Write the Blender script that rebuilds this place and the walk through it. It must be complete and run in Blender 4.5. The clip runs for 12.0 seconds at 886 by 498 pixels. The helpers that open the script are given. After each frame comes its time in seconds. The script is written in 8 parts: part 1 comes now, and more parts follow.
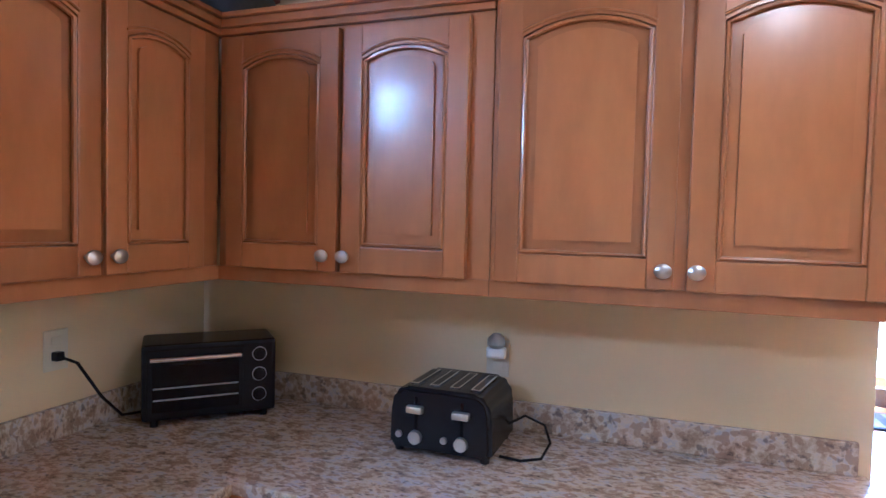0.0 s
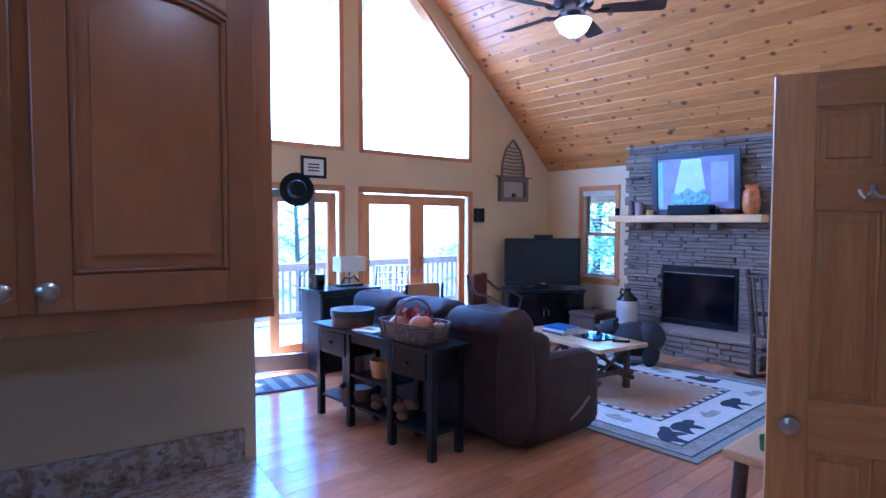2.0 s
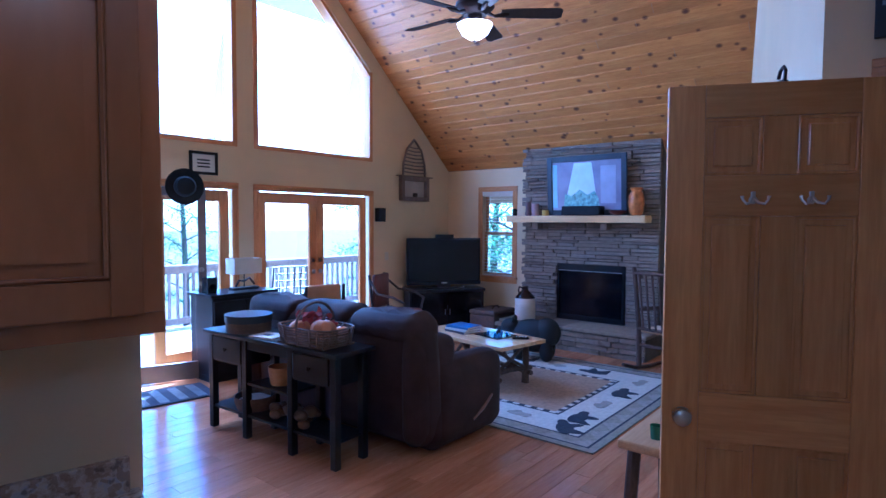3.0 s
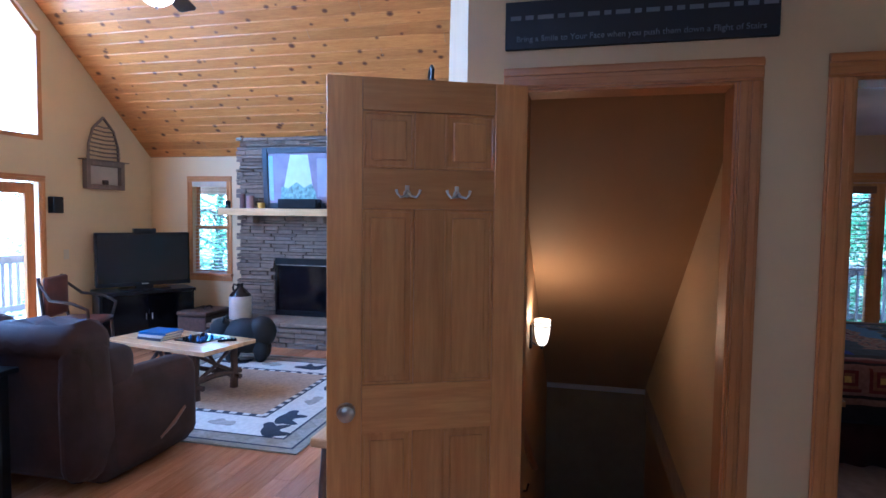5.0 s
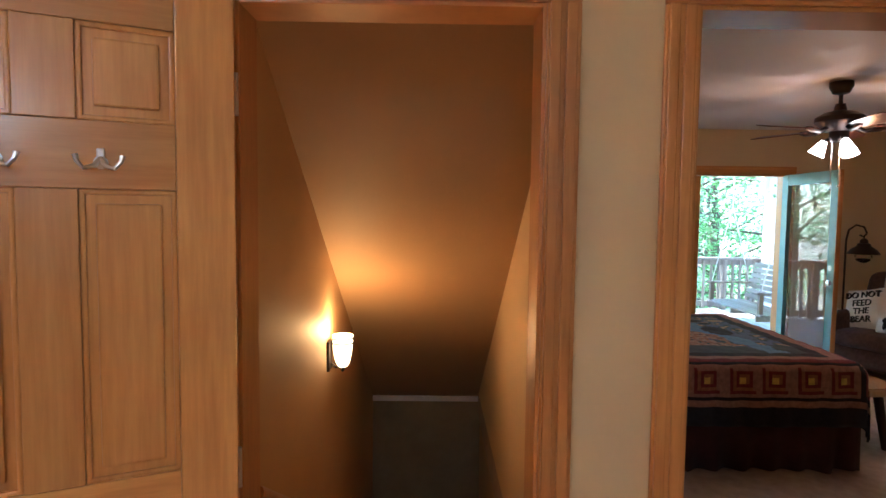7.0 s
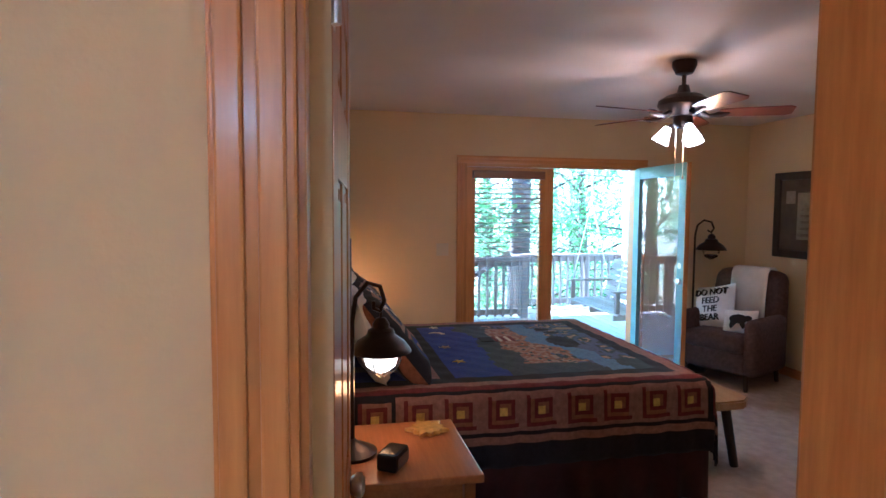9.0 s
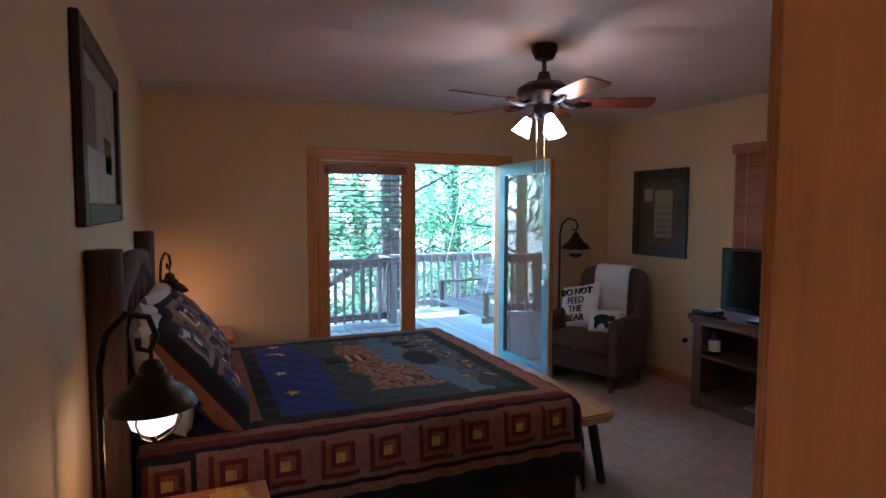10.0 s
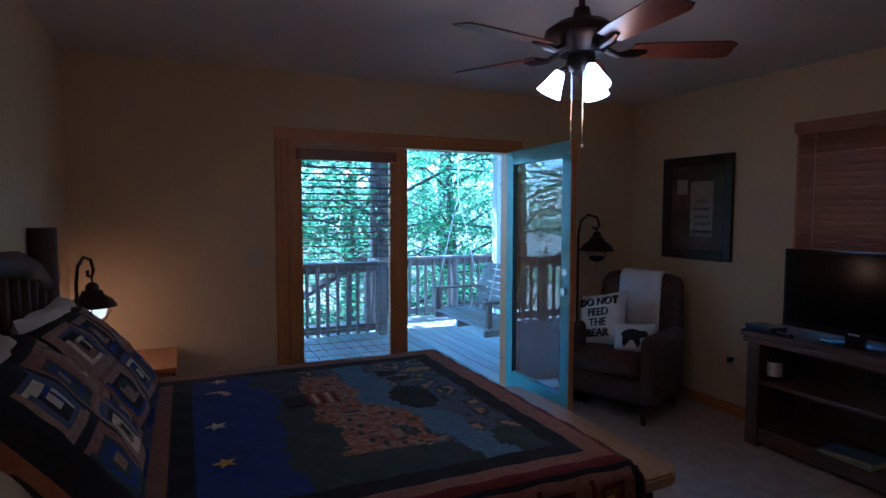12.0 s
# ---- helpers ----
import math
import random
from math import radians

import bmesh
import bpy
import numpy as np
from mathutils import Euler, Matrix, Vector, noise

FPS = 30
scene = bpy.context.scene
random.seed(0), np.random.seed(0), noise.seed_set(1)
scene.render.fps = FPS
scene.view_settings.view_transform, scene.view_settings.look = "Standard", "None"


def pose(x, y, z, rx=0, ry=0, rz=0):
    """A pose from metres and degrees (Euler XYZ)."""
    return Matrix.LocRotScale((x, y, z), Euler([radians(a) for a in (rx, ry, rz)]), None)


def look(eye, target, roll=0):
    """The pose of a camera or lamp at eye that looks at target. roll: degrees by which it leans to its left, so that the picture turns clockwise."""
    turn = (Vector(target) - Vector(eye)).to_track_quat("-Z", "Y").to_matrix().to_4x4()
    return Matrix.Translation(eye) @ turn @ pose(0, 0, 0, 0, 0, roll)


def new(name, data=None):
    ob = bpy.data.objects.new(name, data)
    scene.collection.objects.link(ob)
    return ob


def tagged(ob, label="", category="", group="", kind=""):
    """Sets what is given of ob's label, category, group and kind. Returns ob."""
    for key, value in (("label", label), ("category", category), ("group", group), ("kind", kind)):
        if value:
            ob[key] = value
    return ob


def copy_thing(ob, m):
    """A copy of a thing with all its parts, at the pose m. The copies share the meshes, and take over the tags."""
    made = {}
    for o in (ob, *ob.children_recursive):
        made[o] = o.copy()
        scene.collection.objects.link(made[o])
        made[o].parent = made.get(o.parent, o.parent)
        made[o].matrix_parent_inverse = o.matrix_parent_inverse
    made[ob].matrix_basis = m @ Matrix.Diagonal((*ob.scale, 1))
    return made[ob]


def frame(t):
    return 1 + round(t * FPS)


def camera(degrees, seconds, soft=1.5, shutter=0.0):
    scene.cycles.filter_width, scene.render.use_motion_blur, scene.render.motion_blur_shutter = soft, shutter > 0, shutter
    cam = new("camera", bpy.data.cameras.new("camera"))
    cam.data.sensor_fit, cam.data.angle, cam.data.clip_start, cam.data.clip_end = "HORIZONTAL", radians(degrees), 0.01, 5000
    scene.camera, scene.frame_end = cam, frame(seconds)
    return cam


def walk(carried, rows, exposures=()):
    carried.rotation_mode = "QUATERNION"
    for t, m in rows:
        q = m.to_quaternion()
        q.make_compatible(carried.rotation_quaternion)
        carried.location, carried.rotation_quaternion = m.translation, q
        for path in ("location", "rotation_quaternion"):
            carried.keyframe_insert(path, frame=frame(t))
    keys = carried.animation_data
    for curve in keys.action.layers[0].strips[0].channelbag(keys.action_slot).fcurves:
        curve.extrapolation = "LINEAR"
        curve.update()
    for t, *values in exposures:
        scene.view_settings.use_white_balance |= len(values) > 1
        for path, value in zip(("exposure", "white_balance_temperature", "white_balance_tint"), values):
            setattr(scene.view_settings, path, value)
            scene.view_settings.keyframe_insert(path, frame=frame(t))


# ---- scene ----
cam = camera(75.0, 12.0)
PATH = [
    (0, (0.413, 0.419, 1.545), (0.065, 2.387, 1.462), 1.4),
    (0.5, (0.45, 0.38, 1.54), (0.669, 2.367, 1.47), 0.8),
    (1, (0.515, 0.39, 1.556), (1.222, 2.259, 1.475), 0.4),
    (1.5, (0.571, 0.453, 1.576), (1.627, 2.148, 1.483), 0.6),
    (2, (0.61, 0.5, 1.583), (1.918, 2.011, 1.49), 0.1),
    (2.5, (0.615, 0.559, 1.604), (2.066, 1.931, 1.506), -0.2),
    (2.7, (0.62, 0.562, 1.6), (2.112, 1.891, 1.503), 0.0),
    (4.3, (0.66, 0.535, 1.594), (2.477, 1.363, 1.486), 0.7),
    (4.5, (0.7, 0.512, 1.594), (2.559, 1.242, 1.486), 0.8),
    (5, (0.866, 0.402, 1.593), (2.807, 0.869, 1.483), 0.7),
    (5.5, (1.019, 0.338, 1.571), (3.002, 0.572, 1.461), 0.6),
    (6, (1.248, 0.294, 1.591), (3.242, 0.381, 1.473), 0.7),
    (6.5, (1.44, 0.23, 1.58), (3.436, 0.235, 1.456), 0.7),
    (8.3, (2.108, -0.085, 1.584), (4.099, -0.2, 1.438), 0.8),
    (8.5, (2.18, -0.157, 1.584), (4.166, -0.346, 1.436), 0.8),
    (9, (2.36, -0.421, 1.578), (4.315, -0.823, 1.446), 0.4),
    (9.5, (2.542, -0.606, 1.563), (4.426, -1.265, 1.433), 0.2),
    (10, (2.794, -0.756, 1.59), (4.624, -1.552, 1.452), 0.2),
    (10.5, (3.044, -0.875, 1.561), (4.846, -1.733, 1.432), 0.2),
    (11, (3.229, -0.978, 1.571), (5.033, -1.831, 1.443), 0.2),
    (11.5, (3.388, -1.02, 1.525), (5.201, -1.853, 1.4), 0.0),
    (12, (3.605, -1.076, 1.527), (5.426, -1.893, 1.398), 0.1),
]
walk(cam, [(t, look(eye, target, roll)) for t, eye, target, roll in PATH],
     [(0.0, 5.5, 3900, 10), (0.5, 5.65, 3500, 14), (1.0, 5.45, 3400, 14), (1.5, 4.55, 3500, 14), (2.1, 3.2, 3450, 16), (2.7, 2.85, 3450, 16), (4.5, 3.25, 3450, 12), (5.5, 3.95, 4250, 8), (6.7, 4.55, 4850, 6),
      (8.5, 5.15, 4300, 8), (9.3, 5.1, 4200, 8), (9.8, 4.6, 4200, 8), (10.4, 4.05, 3950, 8), (11.0, 3.65, 3700, 6), (12.0, 3.2, 3600, 6)])

# ---- world, sun, large lights ----
world = bpy.data.worlds.new("sky")
scene.world = world
world.use_nodes = True
wn = world.node_tree
sky = wn.nodes.new("ShaderNodeTexSky")
sky.sky_type, sky.sun_disc = "NISHITA", False
sky.sun_elevation, sky.sun_rotation = radians(68), radians(60)
wn.links.new(sky.outputs[0], wn.nodes["Background"].inputs[0])
wn.nodes["Background"].inputs[1].default_value = 0.15


def lamp(name, kind, m, watts, colour=(1, 1, 1), **more):
    data = bpy.data.lights.new(name, kind)
    data.energy, data.color = watts, colour
    if "size" in more and kind == "AREA":
        data.shape, data.size, data.size_y = "RECTANGLE", more["size"], more["size_y"]
    if kind == "POINT":
        data.shadow_soft_size = more.get("soft", 0.04)
    if kind == "SUN":
        data.angle = radians(0.6)
    ob = new(name, data)
    ob.matrix_world = m
    return ob


lamp("sun", "SUN", look((7, 4, 20), (0, 0, 0)), 5.0, (1, 0.95, 0.86))
# daylight through the tall gable windows and the French doors under them
lamp("window_light", "AREA", look((5.2, 6.75, 3.3), (5.0, 0, 1.0)), 8, (0.80, 0.90, 1), size=1.7, size_y=1.7)
lamp("window_light", "AREA", look((3.3, 6.75, 3.3), (3.3, 0, 1.0)), 8, (0.80, 0.90, 1), size=1.7, size_y=1.7)

# ---- materials ----
def material(name):
    m = bpy.data.materials.new(name)
    m.use_nodes = True
    return m, m.node_tree, m.node_tree.nodes["Principled BSDF"]


def node(tree, kind, **values):
    n = tree.nodes.new("ShaderNode" + kind)
    for key, value in values.items():
        n.inputs[key.replace("_", " ")].default_value = value
    return n


def coords(tree, scale=(1, 1, 1), shift=True, out="Object"):
    """Object coordinates in metres, moved by each object's random number."""
    tc, mp = tree.nodes.new("ShaderNodeTexCoord"), tree.nodes.new("ShaderNodeMapping")
    mp.inputs["Scale"].default_value = scale
    tree.links.new(tc.outputs[out], mp.inputs["Vector"])
    if shift:
        info, mul = tree.nodes.new("ShaderNodeObjectInfo"), tree.nodes.new("ShaderNodeVectorMath")
        mul.operation = "SCALE"
        mul.inputs[0].default_value = (37, 23, 51)
        tree.links.new(info.outputs["Random"], mul.inputs["Scale"])
        tree.links.new(mul.outputs[0], mp.inputs["Location"])
    return mp.outputs[0]


def ramp(tree, factor, stops):
    r = tree.nodes.new("ShaderNodeValToRGB")
    while len(r.color_ramp.elements) < len(stops):
        r.color_ramp.elements.new(0.5)
    for e, (place, colour) in zip(r.color_ramp.elements, stops):
        e.position, e.color = place, (*colour, 1)
    tree.links.new(factor, r.inputs[0])
    return r.outputs[0]


def mix(tree, factor, a, b, mode="MIX"):
    n = tree.nodes.new("ShaderNodeMix")
    n.data_type, n.blend_type = "RGBA", mode
    for value, socket in ((factor, n.inputs[0]), (a, n.inputs[6]), (b, n.inputs[7])):
        if hasattr(value, "is_linked"):
            tree.links.new(value, socket)
        else:
            socket.default_value = value if isinstance(value, float) else (*value, 1)
    return n.outputs[2]


def bump(tree, shader, height, strength, distance=0.002):
    b = node(tree, "Bump", Strength=strength, Distance=distance)
    tree.links.new(height, b.inputs["Height"])
    tree.links.new(b.outputs[0], shader.inputs["Normal"])


def noise_of(tree, vector, scale, detail=4.0, rough=0.55):
    n = node(tree, "TexNoise", Scale=scale, Detail=detail, Roughness=rough)
    tree.links.new(vector, n.inputs["Vector"])
    return n.outputs[0]


def shade(colour, k):
    return tuple(min(1.0, c * k) for c in colour)


def plain(name, colour, rough=0.5, metal=0.0, vary=0.12, scale=6.0, relief=0.15, fine=120.0, coat=0.0):
    m, t, s = material(name)
    v = coords(t)
    big = noise_of(t, v, scale)
    c = ramp(t, big, [(0.3, shade(colour, 1 - vary)), (0.7, shade(colour, 1 + vary))])
    t.links.new(c, s.inputs["Base Color"])
    s.inputs["Roughness"].default_value, s.inputs["Metallic"].default_value = rough, metal
    s.inputs["Coat Weight"].default_value = coat
    if relief:
        bump(t, s, noise_of(t, v, fine, 3.0), relief, 0.001)
    return m


def wood(name, light, dark, grain=(1.2, 14, 14), rough=0.4, coat=0.0, knots=0.0, per="object", strength=0.2):
    """Wood with its grain along local x of the mapping (scale small along the grain)."""
    m, t, s = material(name)
    v = coords(t, grain)
    n1 = noise_of(t, v, 2.2, 6.0, 0.62)
    n2 = noise_of(t, v, 9.0, 3.0, 0.6)
    c1 = ramp(t, n1, [(0.28, dark), (0.52, tuple((a + b) / 2 for a, b in zip(light, dark))), (0.72, light)])
    c = mix(t, 0.25, c1, ramp(t, n2, [(0.35, shade(dark, 0.8)), (0.65, shade(light, 1.1))]))
    if per == "island":
        g = t.nodes.new("ShaderNodeNewGeometry")
        rnd = g.outputs["Random Per Island"]
    else:
        rnd = t.nodes.new("ShaderNodeObjectInfo").outputs["Random"]
    c = mix(t, 1.0, c, ramp(t, rnd, [(0.0, (0.80, 0.78, 0.76)), (1.0, (1.12, 1.12, 1.12))]), "MULTIPLY")
    if knots:
        k = node(t, "TexVoronoi", Scale=1.0, Randomness=1.0)
        k.voronoi_dimensions = "2D"
        bent = t.nodes.new("ShaderNodeVectorMath")
        bent.operation = "ADD"
        wob = node(t, "TexNoise", Scale=9.0, Detail=2.0)
        soft = t.nodes.new("ShaderNodeVectorMath")
        soft.operation = "SCALE"
        soft.inputs["Scale"].default_value = 0.16
        t.links.new(wob.outputs["Color"], soft.inputs[0])
        t.links.new(coords(t, knots, False), bent.inputs[0])
        t.links.new(soft.outputs[0], bent.inputs[1])
        t.links.new(bent.outputs[0], k.inputs["Vector"])
        vary = t.nodes.new("ShaderNodeMath")
        vary.operation = "MULTIPLY_ADD"
        vary.inputs[1].default_value = 0.09
        t.links.new(k.outputs["Color"], vary.inputs[0])
        t.links.new(k.outputs["Distance"], vary.inputs[2])
        c = mix(t, ramp(t, vary.outputs[0], [(0.06, (1, 1, 1)), (0.11, (0.75, 0.75, 0.75)), (0.17, (0, 0, 0))]), c, (0.085, 0.022, 0.006))
    t.links.new(c, s.inputs["Base Color"])
    s.inputs["Roughness"].default_value, s.inputs["Coat Weight"].default_value = rough, coat
    s.inputs["Coat Roughness"].default_value = 0.15
    bump(t, s, n2, strength, 0.0012)
    return m


def glassy(name, tint=(1, 1, 1), rough=0.0):
    m, t, s = material(name)
    s.inputs["Base Color"].default_value = (*tint, 1)
    s.inputs["Transmission Weight"].default_value, s.inputs["Roughness"].default_value = 1.0, rough
    s.inputs["IOR"].default_value = 1.45
    return m


def glow(name, colour, strength):
    m, t, s = material(name)
    s.inputs["Base Color"].default_value = (*colour, 1)
    s.inputs["Emission Color"].default_value, s.inputs["Emission Strength"].default_value = (*colour, 1), strength
    s.inputs["Roughness"].default_value = 0.3
    return m


def wall_paint(name, colour):
    m, t, s = material(name)
    v = coords(t, shift=False)
    c = ramp(t, noise_of(t, v, 1.3, 3.0), [(0.3, shade(colour, 0.94)), (0.7, shade(colour, 1.04))])
    t.links.new(c, s.inputs["Base Color"])
    s.inputs["Roughness"].default_value = 0.62
    bump(t, s, noise_of(t, v, 55.0, 5.0, 0.6), 0.35, 0.002)
    return m


def granite(name):
    m, t, s = material(name)
    v = coords(t, (1.0, 1.6, 1.0), False)
    n = noise_of(t, v, 16.0, 6.0, 0.7)
    c = ramp(t, n, [(0.30, (0.07, 0.05, 0.04)), (0.42, (0.34, 0.24, 0.16)), (0.52, (0.55, 0.44, 0.33)), (0.60, (0.42, 0.38, 0.38)), (0.72, (0.68, 0.52, 0.33))])
    spot = node(t, "TexVoronoi", Scale=70.0)
    t.links.new(v, spot.inputs["Vector"])
    c = mix(t, ramp(t, spot.outputs["Color"], [(0.62, (0, 0, 0)), (0.72, (0.75, 0.75, 0.75))]), c, (0.30, 0.20, 0.13))
    c = mix(t, ramp(t, noise_of(t, v, 38.0, 4.0), [(0.58, (0, 0, 0)), (0.66, (0.7, 0.7, 0.7))]), c, (0.10, 0.075, 0.07))
    t.links.new(c, s.inputs["Base Color"])
    s.inputs["Roughness"].default_value = 0.22
    return m


def cloth(name, colour, vary=0.18, scale=9.0, weave=420.0, rough=0.9, sheen=0.05):
    m, t, s = material(name)
    v = coords(t)
    c = ramp(t, noise_of(t, v, scale, 5.0), [(0.3, shade(colour, 1 - vary)), (0.7, shade(colour, 1 + vary))])
    t.links.new(c, s.inputs["Base Color"])
    s.inputs["Roughness"].default_value, s.inputs["Sheen Weight"].default_value = rough, sheen
    s.inputs["Specular IOR Level"].default_value = 0.3
    bump(t, s, noise_of(t, v, weave, 2.0), 0.35, 0.0015)
    return m


WALL = wall_paint("cream_wall_paint", (0.69, 0.53, 0.29))
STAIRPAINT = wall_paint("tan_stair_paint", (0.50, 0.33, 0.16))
BEDCEIL = wall_paint("bedroom_ceiling_paint", (0.74, 0.68, 0.63))
HALLCEIL = wall_paint("hall_ceiling_paint", (0.70, 0.64, 0.52))
PINE = wood("knotty_pine_boards", (0.60, 0.28, 0.055), (0.43, 0.165, 0.025), (9, 1.0, 9), 0.42, 0.12, (6.0, 3.4, 0), "island")
OAK = wood("oak_flooring", (0.62, 0.31, 0.14), (0.45, 0.19, 0.075), (1.0, 12, 12), 0.2, 0.4)
TRIM = wood("pine_trim", (0.64, 0.31, 0.075), (0.50, 0.20, 0.042), (10, 10, 0.8), 0.36, 0.2)
TRIMX = wood("pine_trim_across", (0.64, 0.31, 0.075), (0.50, 0.20, 0.042), (0.8, 0.8, 10), 0.36, 0.2)
DOORWOOD = wood("pine_door", (0.70, 0.37, 0.095), (0.52, 0.22, 0.045), (9, 9, 0.6), 0.33, 0.3)
DOORWOODX = wood("pine_door_rail", (0.70, 0.37, 0.095), (0.52, 0.22, 0.045), (0.7, 9, 9), 0.33, 0.3)
BEDDOOR = wood("dark_pine_door", (0.50, 0.21, 0.06), (0.36, 0.13, 0.032), (9, 9, 0.6), 0.4, 0.15)
MAPLE = wood("honey_maple_cabinet", (0.46, 0.185, 0.048), (0.36, 0.135, 0.03), (1.6, 1.6, 0.5), 0.3, 0.35, strength=0.03)
GRANITE = granite("speckled_brown_granite")
BLACKPAINT = plain("black_painted_wood", (0.010, 0.011, 0.014), 0.3, vary=0.3, relief=0.1)
DARKWOOD = wood("dark_stained_wood", (0.055, 0.035, 0.026), (0.02, 0.013, 0.01), (8, 8, 0.8), 0.45)
RUSTWOOD = wood("rustic_brown_wood", (0.16, 0.09, 0.055), (0.07, 0.04, 0.025), (0.8, 9, 9), 0.55)
LOG = wood("bark_log", (0.13, 0.07, 0.042), (0.04, 0.022, 0.014), (10, 10, 1.2), 0.7, strength=0.6)
PALETOP = wood("pale_plank_top", (0.66, 0.45, 0.24), (0.52, 0.32, 0.14), (9, 0.7, 9), 0.25, 0.4)
BENCHTOP = wood("pale_bench_top", (0.62, 0.42, 0.22), (0.50, 0.30, 0.13), (0.7, 9, 9), 0.35, 0.2)
NIGHTWOOD = wood("cherry_nightstand", (0.50, 0.21, 0.06), (0.36, 0.13, 0.035), (0.7, 9, 9), 0.28, 0.3)
SOFACLOTH = cloth("brown_microfibre", (0.034, 0.016, 0.014), 0.35, 6.0, 260.0, 0.7, 0.0)
CHAIRCLOTH = cloth("brown_tweed", (0.09, 0.052, 0.042), 0.25, 30.0)
CARPET = cloth("beige_carpet", (0.42, 0.33, 0.27), 0.14, 14.0, 160.0, 1.0)
WHITECLOTH = cloth("white_cotton", (0.75, 0.72, 0.66), 0.06)
DARKCLOTH = cloth("burgundy_bed_skirt", (0.055, 0.018, 0.018), 0.3)
STEEL = plain("brushed_nickel", (0.62, 0.6, 0.57), 0.28, 1.0, 0.05)
CHROME = plain("chrome", (0.8, 0.8, 0.8), 0.12, 1.0, 0.03, relief=0)
BRONZE = plain("oiled_bronze", (0.045, 0.03, 0.025), 0.38, 0.8, 0.3)
BLACKPLASTIC = plain("black_plastic", (0.012, 0.012, 0.014), 0.22, vary=0.1, relief=0.05)
SCREEN = plain("dark_screen", (0.004, 0.004, 0.006), 0.12, vary=0.05, relief=0)
for dull in (BLACKPLASTIC, SCREEN, BLACKPAINT):
    dull.node_tree.nodes["Principled BSDF"].inputs["Specular IOR Level"].default_value = 0.25
WHITEPLASTIC = plain("white_plastic", (0.75, 0.73, 0.68), 0.4, vary=0.04, relief=0)
IVORY = plain("ivory_plate", (0.62, 0.55, 0.40), 0.45, vary=0.04, relief=0)
STONE_MORTAR = plain("mortar", (0.09, 0.075, 0.06), 0.9, vary=0.2, relief=0.5, fine=60)
GLASS = glassy("clear_glass")
SMOKE = glassy("smoked_glass", (0.25, 0.27, 0.3))
DECKWOOD = wood("weathered_deck", (0.42, 0.38, 0.34), (0.28, 0.24, 0.21), (0.8, 9, 9), 0.6)
RAILWOOD = wood("weathered_rail", (0.30, 0.25, 0.21), (0.17, 0.13, 0.11), (6, 6, 0.8), 0.7)
WHITEPOST = plain("white_painted_post", (0.72, 0.70, 0.68), 0.5, vary=0.06)
TEALDOOR = plain("green_painted_door", (0.16, 0.30, 0.27), 0.35, vary=0.08)
BARK = plain("tree_bark", (0.085, 0.065, 0.05), 0.95, vary=0.4, scale=9, relief=0.9, fine=25)
SIDING = plain("outer_wall", (0.32, 0.24, 0.17), 0.8)
BLIND = wood("wood_blind_slat", (0.36, 0.17, 0.08), (0.26, 0.11, 0.05), (0.8, 9, 9), 0.4)
SOIL = plain("leaf_litter_ground", (0.10, 0.085, 0.05), 1.0, vary=0.5, scale=1.5, relief=0.8, fine=9)


def stone_material():
    m, t, s = material("ledge_stone")
    v = coords(t)
    rnd = t.nodes.new("ShaderNodeObjectInfo").outputs["Random"]
    c = ramp(t, rnd, [(0.0, (0.17, 0.115, 0.075)), (0.3, (0.25, 0.185, 0.13)), (0.55, (0.19, 0.16, 0.135)), (0.8, (0.29, 0.21, 0.14)), (1.0, (0.12, 0.085, 0.06))])
    c = mix(t, 0.35, c, ramp(t, noise_of(t, v, 14.0, 6.0), [(0.3, (0.10, 0.075, 0.055)), (0.7, (0.31, 0.24, 0.175))]))
    t.links.new(c, s.inputs["Base Color"])
    s.inputs["Roughness"].default_value = 0.85
    bump(t, s, noise_of(t, v, 40.0, 6.0, 0.65), 0.8, 0.006)
    return m


STONE = stone_material()


def leaf_material(name, a, b):
    m, t, s = material(name)
    g = t.nodes.new("ShaderNodeNewGeometry")
    c = ramp(t, g.outputs["Random Per Island"], [(0.0, a), (1.0, b)])
    t.links.new(c, s.inputs["Base Color"])
    s.inputs["Roughness"].default_value = 0.55
    thin = t.nodes.new("ShaderNodeBsdfTranslucent")
    t.links.new(c, thin.inputs[0])
    both = t.nodes.new("ShaderNodeMixShader")
    both.inputs[0].default_value = 0.6
    t.links.new(s.outputs[0], both.inputs[1])
    t.links.new(thin.outputs[0], both.inputs[2])
    t.links.new(both.outputs[0], t.nodes["Material Output"].inputs[0])
    return m


LEAF = leaf_material("green_leaves", (0.08, 0.17, 0.06), (0.20, 0.34, 0.14))


# ---- builders ----
def part(name, bm, mat, parent=None, label="", smooth=False):
    """Links a bmesh as one mesh object under a thing or a part."""
    me = bpy.data.meshes.new(name)
    bmesh.ops.recalc_face_normals(bm, faces=bm.faces)
    bm.to_mesh(me)
    bm.free()
    for one in mat if isinstance(mat, (list, tuple)) else (mat,):
        me.materials.append(one)
    if smooth:
        me.polygons.foreach_set("use_smooth", [True] * len(me.polygons))
        me.set_sharp_from_angle(angle=radians(40))
    ob = new(name, me)
    if parent is not None:
        ob.parent = parent
    return tagged(ob, label)


def thing(name, label, category, x=0, y=0, z=0, rz=0, group=""):
    ob = new(name)
    ob.empty_display_size = 0.1
    ob.matrix_world = pose(x, y, z, 0, 0, rz)
    return tagged(ob, label, category, group)


def structure(name, bm, mat, label="", smooth=False):
    return tagged(part(name, bm, mat, None, label, smooth), kind="structure")


